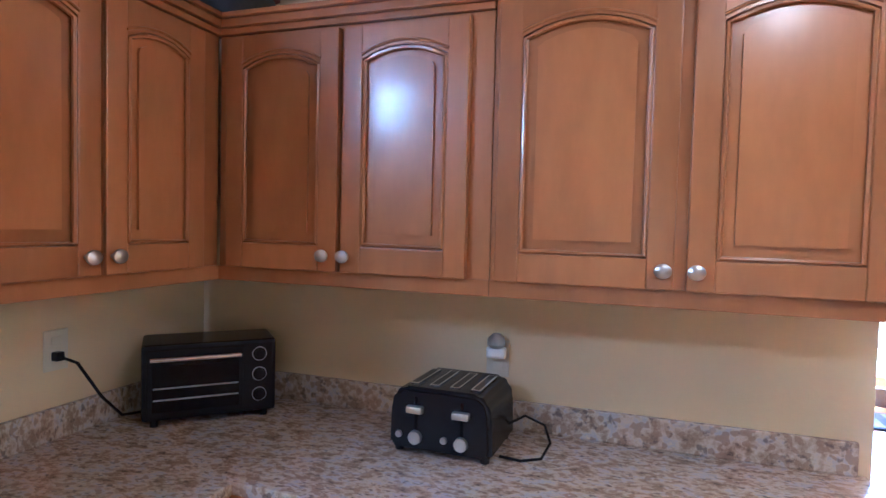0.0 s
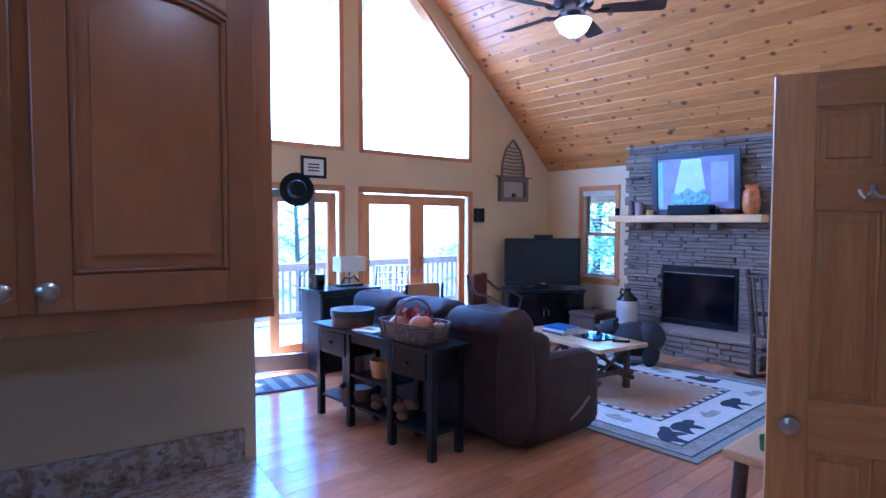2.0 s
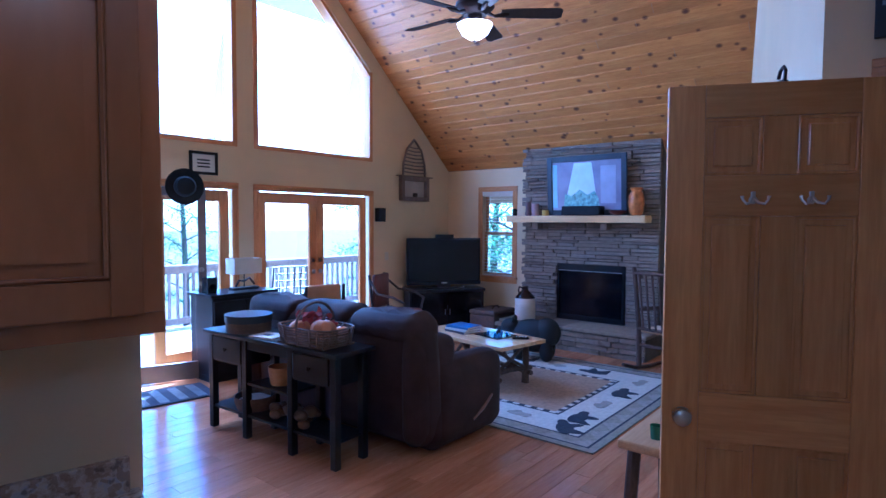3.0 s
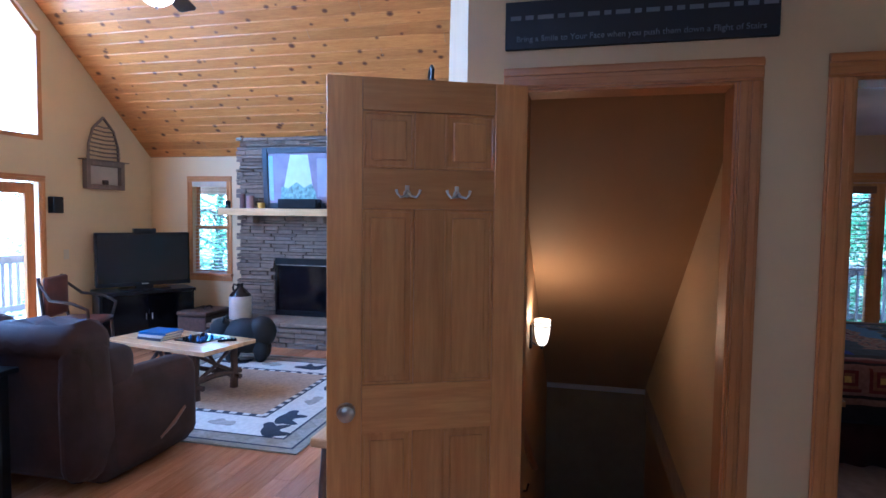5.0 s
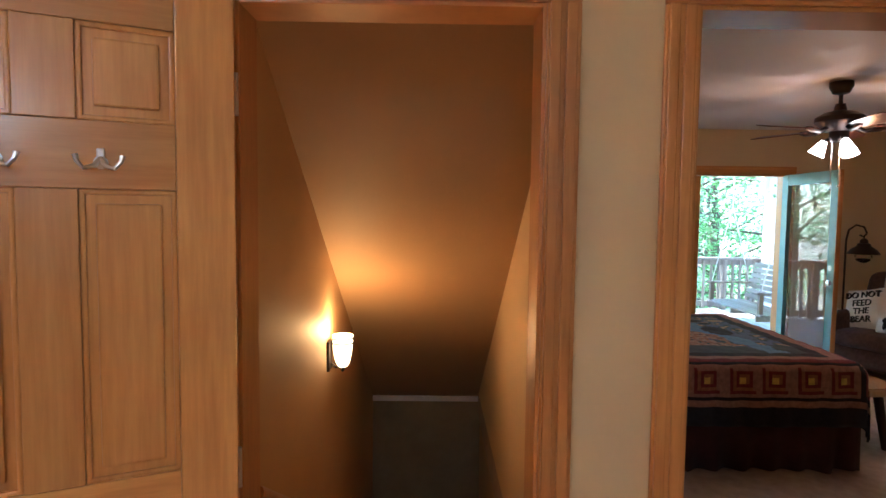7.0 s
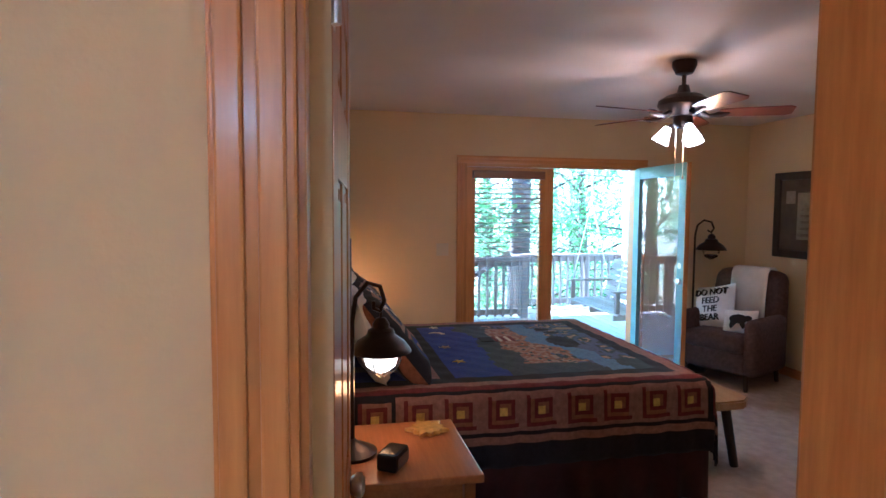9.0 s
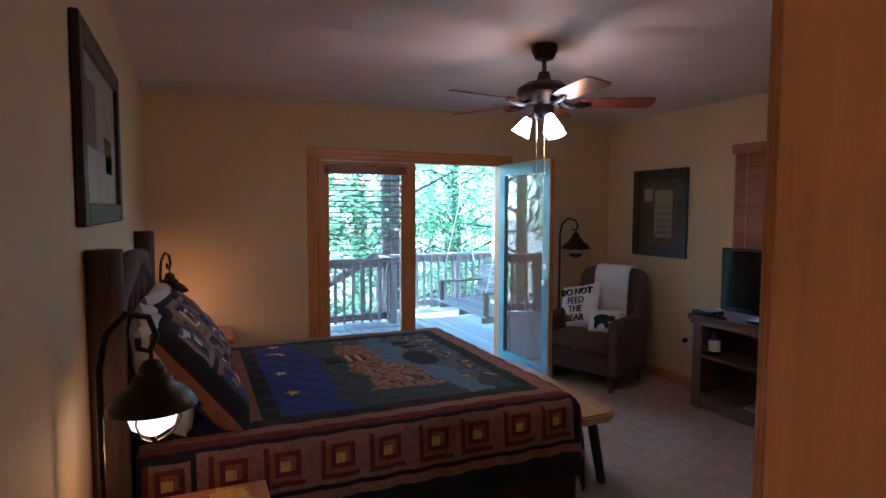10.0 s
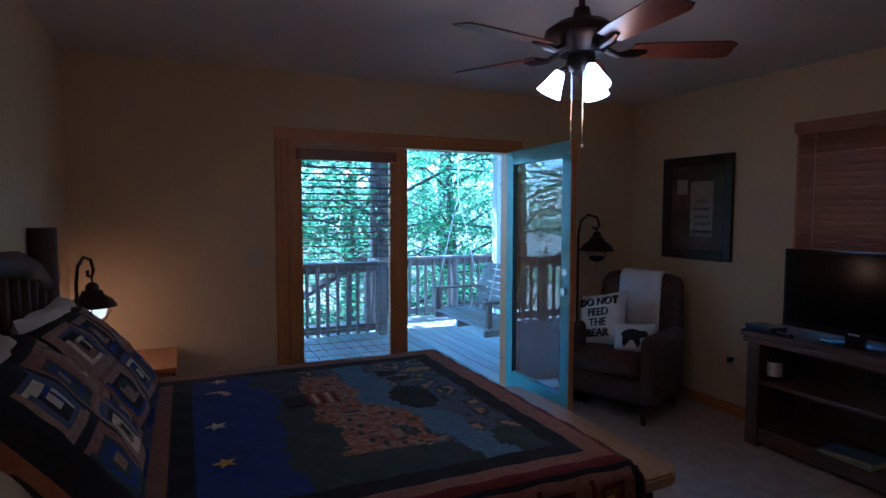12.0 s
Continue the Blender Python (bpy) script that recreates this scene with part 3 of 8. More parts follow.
# two double coat hooks on the leaf
for hx in (0.243, 0.408):
    hook = thing("coat_hook", "small two-pronged nickel coat hook screwed to the pine door", "hook", 0, 0, 0, group="coat hooks on the door")
    hook.matrix_world = stair_door.matrix_basis @ Matrix.Translation((hx, 0.036, 1.66)) @ Matrix.Scale(0.8, 4)
    part("plate", lathe(BM(), [(0.0, 0.0), (0.016, 0.001), (0.016, 0.005), (0.0, 0.006)], 16, pose(0, 0, 0, -90)), STEEL, hook, "", True)
    part("plate", boxm(-0.009, 0.009, 0, 0.008, 0.0, 0.034, bevel=0.004), STEEL, hook)
    for s in (-1, 1):
        part("prong", tube(BM(), [(0, 0.006, 0.01), (s * 0.012, 0.03, -0.01), (s * 0.032, 0.045, -0.016), (s * 0.045, 0.042, 0.0), (s * 0.048, 0.038, 0.014)], [0.006, 0.006, 0.005, 0.005, 0.007]), STEEL, hook, "", True)
# a hook over the top edge of the leaf
over = thing("over_door_hook", "small dark metal hook hung over the door's top edge", "hook")
over.matrix_world = stair_door.matrix_basis @ Matrix.Translation((0.33, 0, 2.03))
part("strap", boxm(-0.012, 0.012, -0.004, 0.039, 0.0, 0.003), BRONZE, over)
part("curl", tube(BM(), [(0, 0.04, 0.0), (0, 0.05, 0.03), (0, 0.03, 0.045), (0, 0.0, 0.04), (0, -0.02, 0.02)], 0.006), BRONZE, over, "", True)

bed_door = thing("bedroom_door", "open reddish-brown wooden six-panel door into the bedroom", "door", XS2 + 0.024, BD1 - 0.040, 0.012, -4)
six_panel(bed_door, 0.67, 2.02, BEDDOOR, BEDDOOR)
knob_set(bed_door, 0.61, 0.94, 0.035)
for z in (0.2, 1.0, 1.82):
    hinge(bed_door, z, 0.035)

# ---- stairwell ----
sconce = thing("wall_sconce", "lit cream glass cup sconce on the stair wall", "wall lamp", 4.50, SY1, 0.83)
part("backplate", boxm(-0.04, 0.04, -0.015, 0, -0.05, 0.10, bevel=0.004), BRONZE, sconce)
part("arm", tube(BM(), [(0, -0.012, -0.01), (0, -0.04, -0.035), (0, -0.075, -0.022)], 0.006), BRONZE, sconce, "", True)
SHADE = glow("lit_cream_glass", (1.0, 0.60, 0.22), 0.42)
part("shade", lathe(BM(), [(0.022, -0.03), (0.036, -0.005), (0.046, 0.045), (0.052, 0.13), (0.049, 0.13), (0.043, 0.045), (0.032, 0.0), (0.018, -0.024)], 24, Matrix.Translation((0, -0.075, 0))), SHADE, sconce, "glowing cream glass cup", True)
for z in (0.088, 0.112):
    part("band", lathe(BM(), [(0.0505, z), (0.0545, z), (0.0545, z + 0.006), (0.0505, z + 0.006), (0.0505, z)], 24, Matrix.Translation((0, -0.075, 0))), BRONZE, sconce)
part("finial", lathe(BM(), [(0.0, -0.06), (0.007, -0.053), (0.010, -0.042), (0.017, -0.03), (0.0, -0.028)], 12, Matrix.Translation((0, -0.075, 0))), BRONZE, sconce, "", True)
lamp("sconce_bulb", "POINT", Matrix.Translation((4.50, SY1 - 0.075, 0.985)), 0.44, (1, 0.50, 0.15), soft=0.03)
rail_thing = thing("handrail", "brown wooden stair handrail on metal brackets", "handrail", 0, 0, 0)
part("rail", tube(BM(), [(XS2 + 0.12, SY1 - 0.06, 0.82), (4.3, SY1 - 0.06, 0.10)], 0.022, 12), NIGHTWOOD, rail_thing, "", True)
for d in (0.15, 0.85):
    x, z = XS2 + 0.12 + d * 0.87, 0.82 - d * 0.72
    part("bracket", tube(BM(), [(x, SY1, z - 0.07), (x, SY1 - 0.05, z - 0.06), (x, SY1 - 0.06, z - 0.02)], 0.006), BRONZE, rail_thing)

# sign over the stair door
sign = thing("wall_sign", "long black wooden sign with grey lettering over the stair door", "sign", XS, 0.248, 2.245, -90)
part("board", boxm(-0.428, 0.428, -0.018, 0, -0.075, 0.085, bevel=0.003), plain("sign_black", (0.012, 0.014, 0.022), 0.5), sign)
SIGNGREY = plain("sign_grey", (0.20, 0.21, 0.24), 0.6, relief=0)
lettering("lettering", "Bring a Smile to Your Face when you push them down a Flight of Stairs", 0.027, SIGNGREY, sign, pose(0, -0.0192, -0.043, 90))
rb = random.Random(7)
x = -0.41
while x < 0.38:
    wd = 0.02 + 0.05 * rb.random()
    part("word", boxm(x, min(x + wd, 0.42), -0.0195, -0.018, 0.022, 0.036), SIGNGREY, sign)
    x += wd + 0.014

# ---- kitchen ----
CW = 0.30


def kitchen_thing(name, label, category, x=0, y=0, z=0, rz=0, group=""):
    ob = thing(name, label, category, group=group)
    ob.matrix_world = KTURN @ pose(x, y, z, 0, 0, rz)
    return ob


def arch(x0, x1, z, rise, n=12):
    return [(x0 + (x1 - x0) * i / n, z + rise * (1 - (2 * i / n - 1) ** 2)) for i in range(n + 1)]


def cabinet_door(parent, x0, x1, z0, z1, knob_x):
    """An arched raised-panel door in the plane y = 0, facing -y."""
    door = part("door", boxm(x0, x1, -0.012, -0.001, z0, z1, bevel=0.002), MAPLE, parent)
    s, top = 0.062, 0.095
    for a, b in ((x0, x0 + s), (x1 - s, x1)):
        part("stile", boxm(a, b, -0.024, -0.011, z0, z1, bevel=0.004), MAPLE, door)
    part("rail", boxm(x0 + s - 0.001, x1 - s + 0.001, -0.0235, -0.011, z0, z0 + 0.075, bevel=0.004), MAPLE, door)
    bm = BM()
    prism(bm, [(x0 + s - 0.001, z1 - 0.002), *arch(x0 + s - 0.001, x1 - s + 0.001, z1 - top, 0.13 * (x1 - x0 - 2 * s)), (x1 - s + 0.001, z1 - 0.002)], 0.0125, Matrix.Translation((0, -0.0235, 0)))
    part("rail", bm, MAPLE, door)
    # moulding and raised field
    bm = BM()
    a, b = x0 + s, x1 - s
    line = [(a + 0.006, -0.0265, z0 + 0.081), *[(x, -0.0265, z - 0.006) for x, z in arch(a + 0.006, b - 0.006, z1 - top, 0.125 * (b - a))], (b - 0.006, -0.0265, z0 + 0.081), (a + 0.006, -0.0265, z0 + 0.081)]
    tube(bm, [(x, -0.020, z) for x, y, z in line], 0.0065, 6)
    line2 = [(x, -0.0245, z + 0.012) for x, z in arch(a - 0.004, b + 0.004, z1 - top, 0.13 * (b - a))]
    tube(bm, line2, 0.004, 6)
    part("moulding", bm, MAPLE, door, "", True)
    bm = BM()
    p = 0.028
    prism(bm, [(a + p, z0 + 0.075 + p), (b - p, z0 + 0.075 + p), *reversed(arch(a + p, b - p, z1 - top - p, 0.12 * (b - a)))], 0.010, Matrix.Translation((0, -0.0205, 0)))
    bmesh.ops.bevel(bm, geom=[e for e in bm.edges if abs(e.verts[0].co.y + 0.0205) < 1e-4 and abs(e.verts[1].co.y + 0.0205) < 1e-4], offset=0.009, segments=2, affect="EDGES")
    part("panel", bm, MAPLE, door)
    part("knob", lathe(BM(), [(0.006, 0), (0.006, 0.012), (0.012, 0.016), (0.018, 0.022), (0.0175, 0.028), (0.010, 0.033), (0.0, 0.034)], 16, Matrix.Translation((knob_x, -0.024, z0 + 0.047)) @ pose(0, 0, 0, 90) @ Matrix.Diagonal((1.15, 1, 1, 1))), STEEL, door, "small ridged nickel knob", True)


def wall_cabinet(name, label, x, y, rz, w, splits, knobs, h=0.775, left=0.0, right=0.0):
    c = kitchen_thing(name, label, "cabinet", x, y, 1.358, rz, group="kitchen wall cabinets")
    bm = BM()
    box(bm, 0, w, 0, CW - 0.02, 0.0, h, bevel=0.003)
    part("body", bm, MAPLE, c)
    bm = BM()
    box(bm, 0, w, -0.006, 0.0, 0, 0.045, bevel=0.002)
    part("bottom_rail", bm, MAPLE, c)
    for (a, b), k in zip(splits, knobs):
        cabinet_door(c, a, b, 0.044, h - 0.012, k)
    bm = BM()
    for d, z0, z1 in ((0.012, h, h + 0.02), (0.026, h + 0.02, h + 0.045), (0.040, h + 0.045, h + 0.06)):
        box(bm, -0.0, w + (0.0 if not right else d), -d, CW - 0.02, z0, z1, bevel=0.004)
    part("crown", bm, MAPLE, c)
    return c


CY = 1.814
wall_cabinet("wall_cabinet", "honey-stained maple wall cabinet with two arched raised-panel doors", -0.466, CY, 0, 0.872, [(0.039, 0.424), (0.438, 0.81)], [0.391, 0.457], h=0.75)
wall_cabinet("wall_cabinet", "wider honey maple wall cabinet with two arched doors, exposed end", 0.407, CY, 0, 0.943, [(0.016, 0.452), (0.480, 0.899)], [0.427, 0.500], right=1)
wall_cabinet("wall_cabinet", "honey-stained maple wall cabinet turned along the side wall", -0.470, 0.67, 90, 1.14, [(0.01, 0.36), (0.37, 0.709), (0.722, 1.055)], [0.33, 0.668, 0.740], h=0.75)

counter = kitchen_thing("countertop", "polished speckled brown granite countertop with low splashback", "countertop", 0, 0, 0.914)
bm = BM()
box(bm, KX0, KX1 - 0.01, 1.46, KY, -0.032, 0, bevel=0.004)
box(bm, KX0, -0.125, 0.1, 1.459, -0.032, 0, bevel=0.004)
part("slab", bm, GRANITE, counter)
bm = BM()
box(bm, KX0 + 0.022, KX1 - 0.035, KY - 0.022, KY - 0.001, 0.0005, 0.09, bevel=0.004)
part("splashback", bm, GRANITE, counter)
part("splashback", boxm(KX0 + 0.001, KX0 + 0.022, 0.1, KY - 0.001, 0.0005, 0.09, bevel=0.004), GRANITE, counter)
base = kitchen_thing("base_cabinet", "honey-stained maple base cabinets under the granite", "cabinet", 0, 0, 0)
part("body", boxm(KX0 + 0.003, KX1 - 0.04, 1.49, KY - 0.003, 0.1, 0.88), MAPLE, base)
part("body", boxm(KX0 + 0.003, -0.155, 0.12, 1.485, 0.1, 0.88), MAPLE, base)
part("plinth", boxm(KX0 + 0.003, KX1 - 0.06, 1.55, KY - 0.003, 0.0, 0.1), DARKWOOD, base)
part("plinth", boxm(KX0 + 0.003, -0.215, 0.15, 1.54, 0.0, 0.1), DARKWOOD, base)

# toaster oven, turned into the corner
oven = kitchen_thing("toaster_oven", "black countertop toaster oven with glass door and dials", "toaster oven", -0.568, 1.886, 0.9145, 44.5)
bm = BM()
box(bm, -0.195, 0.195, -0.15, 0.05, 0.018, 0.25, bevel=0.012)
part("body", bm, BLACKPLASTIC, oven)
part("door_frame", boxm(-0.18, 0.095, -0.162, -0.150, 0.03, 0.235, bevel=0.004), BLACKPLASTIC, oven)
part("glass", boxm(-0.165, 0.08, -0.1645, -0.1625, 0.05, 0.19), SCREEN, oven, "dark reflective oven glass")
part("handle", rodm((-0.17, -0.185, 0.212), (0.085, -0.185, 0.212), 0.007), CHROME, oven, "chrome bar handle", True)
for x in (-0.155, 0.07):
    part("bracket", rodm((x, -0.16, 0.212), (x, -0.185, 0.212), 0.005), CHROME, oven)
for z in (0.205, 0.14, 0.075):
    part("dial", lathe(BM(), [(0.0, 0), (0.02, 0.0), (0.02, 0.004), (0.016, 0.006), (0.014, 0.018), (0.0, 0.019)], 20, Matrix.Translation((0.143, -0.151, z)) @ pose(0, 0, 0, 90)), BLACKPLASTIC, oven, "", True)
    part("dial_ring", lathe(BM(), [(0.021, 0), (0.0225, 0.0), (0.0225, 0.002), (0.021, 0.002), (0.021, 0.0)], 20, Matrix.Translation((0.143, -0.151, z)) @ pose(0, 0, 0, 90)), STEEL, oven)
for z in (0.085, 0.12):
    part("rack", boxm(-0.162, 0.078, -0.1665, -0.1645, z, z + 0.004), STEEL, oven)
for x in (-0.16, 0.16):
    for y in (-0.13, 0.01):
        part("foot", rodm((x, y, 0), (x, y, 0.019), 0.012), BLACKPLASTIC, oven)

toaster = kitchen_thing("toaster", "glossy black four-slice toaster with chrome slots and grey dials", "toaster", 0.29, 1.905, 0.9145, -2)
bm = BM()
prism(bm, [(-0.148, 0.012), (0.148, 0.012), (0.145, 0.13), (0.135, 0.165), (0.108, 0.185), (-0.108, 0.185), (-0.135, 0.165), (-0.145, 0.13)], 0.25, Matrix.Translation((0, -0.125, 0)))
bmesh.ops.bevel(bm, geom=list(bm.edges), offset=0.012, segments=3, affect="EDGES")
body = part("body", bm, BLACKPLASTIC, toaster, "", True)
for i in range(4):
    x = -0.09 + 0.06 * i
    part("slot", boxm(x - 0.014, x + 0.014, -0.085, 0.085, 0.183, 0.188, bevel=0.001), CHROME, toaster, "chrome bread slot")
    part("slot_gap", boxm(x - 0.009, x + 0.009, -0.078, 0.078, 0.186, 0.1885), SCREEN, toaster)
for x in (-0.066, 0.066):
    part("lever", boxm(x - 0.024, x + 0.024, -0.147, -0.124, 0.118, 0.138, bevel=0.006), STEEL, toaster, "grey push lever")
    part("lever_slot", boxm(x - 0.004, x + 0.004, -0.1262, -0.1245, 0.06, 0.16), SCREEN, toaster)
    part("dial", lathe(BM(), [(0.0, 0), (0.019, 0), (0.018, 0.014), (0.0, 0.016)], 18, Matrix.Translation((x, -0.124, 0.05)) @ pose(0, 0, 0, 90)), STEEL, toaster, "", True)
    part("button", lathe(BM(), [(0.0, 0), (0.010, 0), (0.009, 0.008), (0.0, 0.009)], 14, Matrix.Translation((x - 0.05, -0.124, 0.052)) @ pose(0, 0, 0, 90)), STEEL, toaster, "", True)
for x in (-0.125, 0.125):
    for y in (-0.1, 0.1):
        part("foot", rodm((x, y, 0), (x, y, 0.014), 0.012), BLACKPLASTIC, toaster)
cord = kitchen_thing("power_cord", "black power cord looped on the granite", "cord", 0, 0, 0.9145)
part("cable", tube(BM(), [(0.425, 1.96, 0.05), (0.48, 2.0, 0.075), (0.54, 1.985, 0.06), (0.565, 1.93, 0.03), (0.55, 1.87, 0.006), (0.50, 1.84, 0.004), (0.44, 1.85, 0.004)], 0.004), BLACKPLASTIC, cord, "", True)
cord2 = kitchen_thing("power_cord", "black plug and cord from the wall socket", "cord", 0, 0, 0.9145)
part("cable", tube(BM(), [(KX0 + 0.02, 1.505, 0.235), (KX0 + 0.06, 1.53, 0.215), (KX0 + 0.07, 1.60, 0.10), (KX0 + 0.06, 1.68, 0.02), (KX0 + 0.06, 1.76, 0.006)], 0.0045), BLACKPLASTIC, cord2, "", True)
part("plug", boxm(KX0 + 0.006, KX0 + 0.03, 1.493, 1.517, 0.222, 0.248, bevel=0.004), BLACKPLASTIC, cord2)


def outlet(x, y, z, rz, label="ivory double wall socket", mat=IVORY):
    o = thing("wall_socket", label, "wall socket", x, y, z, rz)
    part("plate", boxm(-0.036, 0.036, -0.005, 0, -0.058, 0.058, bevel=0.003), mat, o)
    for dz in (-0.025, 0.025):
        part("receptacle", boxm(-0.016, 0.016, -0.0075, -0.004, dz - 0.014, dz + 0.014, bevel=0.004), mat, o)
    return o


for spot in ((KX0, 1.51, 1.165, 90), (0.37, KY, 1.13, 0)):
    so = outlet(*spot)
    so.matrix_world = KTURN @ so.matrix_basis
fresh = kitchen_thing("plug_in_freshener", "clear and white plug-in air freshener in the socket", "air freshener", 0.37, KY - 0.0075, 1.155)
part("housing", boxm(-0.03, 0.03, -0.035, 0, -0.02, 0.015, bevel=0.008), WHITEPLASTIC, fresh)
part("bulb", lathe(BM(), [(0.018, 0.0), (0.028, 0.012), (0.026, 0.03), (0.012, 0.045), (0.0, 0.046)], 16, Matrix.Translation((0, -0.022, 0.012))), glassy("frosted_glass", (0.9, 0.92, 0.95), 0.3), fresh, "", True)
DRIEDRED, DRIEDCREAM = plain("dried_red", (0.16, 0.03, 0.025), 0.9), plain("dried_cream", (0.5, 0.36, 0.24), 0.9)
# floral basket on top of the corner cabinets
decor = kitchen_thing("floral_arrangement", "dark basket of dried flowers on the cabinet top", "decoration", -0.53, 1.96, 2.169)
part("basket", lathe(BM(), [(0.09, 0), (0.13, 0.11), (0.12, 0.11), (0.085, 0.01)], 20), DARKWOOD, decor, "", True)
rf = random.Random(3)
for i in range(26):
    a, r = rf.random() * 6.28, 0.13 * rf.random() ** 0.5
    bm = BM()
    bmesh.ops.create_icosphere(bm, subdivisions=1, radius=0.022 + 0.02 * rf.random(), matrix=Matrix.Translation((r * math.cos(a), r * math.sin(a), 0.12 + 0.09 * rf.random())))
    part("flower", bm, DRIEDCREAM if i % 3 == 0 else DRIEDRED, decor)
cl = thing("ceiling_light", "flush white glass ceiling light in the kitchen", "ceiling light", -1.25, 0.17, CEIL - 0.01)
part("rim", lathe(BM(), [(0.15, 0), (0.155, -0.02), (0.14, -0.03), (0.0, -0.03)], 28), STEEL, cl, "", True)
part("dome", lathe(BM(), [(0.138, -0.03), (0.12, -0.065), (0.06, -0.09), (0.0, -0.095)], 28), glow("lit_dome", (0.9, 0.95, 1.0), 2.0), cl, "", True)
lamp("kitchen_bulb", "POINT", Matrix.Translation((-1.25, 0.17, CEIL - 0.18)), 0.72, (0.86, 0.93, 1), soft=0.1)
cl2 = thing("ceiling_light", "small warm ceiling light at the kitchen's edge", "ceiling light", 0.95, 0.95, CEIL - 0.005)
part("rim", lathe(BM(), [(0.09, 0), (0.093, -0.012), (0.08, -0.018), (0.0, -0.018)], 24), STEEL, cl2, "", True)
part("lens", lathe(BM(), [(0.078, -0.018), (0.05, -0.03), (0.0, -0.034)], 24), glow("warm_lens", (1.0, 0.82, 0.6), 1.6), cl2, "", True)
lamp("kitchen_bulb", "POINT", Matrix.Translation((0.95, 0.95, CEIL - 0.11)), 0.15, (1, 0.76, 0.5), soft=0.07)

# ---- great room: doors and windows ----
def glazed_leaf(parent, w, h, mat, t=0.045, s=0.11, bottom=0.22, rows=0):
    for x0, x1 in ((0, s), (w - s, w)):
        part("stile", boxm(x0, x1, 0, t, 0, h, bevel=0.003), mat, parent)
    for z0, z1 in ((0, bottom), (h - s - 0.01, h)):
        part("rail", boxm(s + 0.0005, w - s - 0.0005, 0.001, t - 0.001, z0, z1, bevel=0.002), mat, parent)
    pane = part("pane", boxm(s - 0.004, w - s + 0.004, t / 2 - 0.003, t / 2 + 0.003, bottom - 0.004, h - s - 0.006), GLASS, parent, "clear glass pane")
    pane.visible_shadow = False


def lever(parent, x, z, t, mat=STEEL):
    for s, y in ((-1, 0), (1, t)):
        part("knob", lathe(BM(), [(0.03, 0), (0.03, 0.008), (0.011, 0.014), (0.011, 0.035), (0.025, 0.045), (0.026, 0.06), (0.0, 0.068)], 18, Matrix.Translation((x, y, z)) @ pose(0, 0, 0, 90 * s)), mat, parent, "", True)
        part("deadbolt", lathe(BM(), [(0.027, 0), (0.027, 0.01), (0.016, 0.022), (0.0, 0.024)], 18, Matrix.Translation((x, y, z + 0.14)) @ pose(0, 0, 0, 90 * s)), mat, parent, "", True)


for k, (x, rz) in enumerate(((4.412, 0), (5.258, 0))):
    d = tagged(thing("door_%d" % (k + 1), "closed pine French door leaf with full-height glass", "door", x, YN + 0.05, 0.01, rz), kind="structure")
    glazed_leaf(d, 0.844, 1.91, TRIM)
    lever(d, 0.05 if k else 0.79, 0.95, 0.045)
d = tagged(thing("door_3", "glazed French door leaf beside the open one", "door", 3.24, YN + 0.05, 0.01), kind="structure")
glazed_leaf(d, 0.82, 1.91, TRIM)
d = tagged(thing("door_4", "half-open glazed French door leaf with brass-grey knob", "door", 2.86, YN - 0.01, 0.012, -20), kind="structure")
glazed_leaf(d, 0.80, 1.91, plain("grey_stained_wood", (0.20, 0.17, 0.16), 0.4), s=0.075, bottom=0.17)
lever(d, 0.755, 0.95, 0.045)
for k, s in enumerate((1, -1)):
    bm = BM()
    t0, t1 = slope(4.345) - 0.38, slope(6.17) - 0.33
    prism(bm, [(RIDGE + s * (x - RIDGE), z) for x, z in ((4.395, 2.445), (6.12, 2.445), (6.12, t1), (4.395, t0 + 0.04))], 0.006, Matrix.Translation((0, YN + 0.09, 0)))
    g = structure("window_%d" % (k + 1), bm, GLASS, "tall trapezoid gable window pane")
    g.visible_shadow = False


def blind(parent, x0, x1, z0, z1, y, mat, pitch=0.042, tilt=12, slat=0.045, head=True):
    """Venetian blind in local x, hung at y."""
    if head:
        part("headrail", boxm(x0 - 0.02, x1 + 0.02, y - 0.035, y + 0.03, z1 - 0.01, z1 + 0.065, bevel=0.006), mat, parent)
    n = int((z1 - z0) / pitch)
    first = None
    for i in range(n):
        z = z0 + pitch * (i + 0.5)
        if first is None:
            first = part("slat", boxm(x0, x1, -slat / 2, slat / 2, -0.0015, 0.0015), mat, parent)
            o = first
        else:
            o = new("slat", first.data)
            o.parent = parent
        o.matrix_local = pose(0, y, z, tilt)
    part("bottom_rail", boxm(x0, x1, y - 0.022, y + 0.022, z0 - 0.018, z0, bevel=0.004), mat, parent)
    for x in (x0 + 0.12, x1 - 0.12):
        part("ladder_cord", rodm((x, y - 0.024, z0), (x, y - 0.024, z1), 0.0012, seg=5), WHITECLOTH, parent)


def sash_window(name, label, m, w, z0, z1):
    o = tagged(thing(name, label, "window"), kind="structure")
    o.matrix_world = m
    zm = (z0 + z1) / 2
    for a, b, y in ((z0, zm + 0.02, 0.055), (zm - 0.02, z1, 0.085)):
        for x0, x1, p, q in ((0, 0.045, a, b), (w - 0.045, w, a, b), (0.045, w - 0.045, a, a + 0.045), (0.045, w - 0.045, b - 0.045, b)):
            part("sash", boxm(x0, x1, y, y + 0.028, p, q, bevel=0.003), TRIM, o)
        g = part("pane", boxm(0.04, w - 0.04, y + 0.012, y + 0.016, a + 0.04, b - 0.04), GLASS, o)
        g.visible_shadow = False
    return o


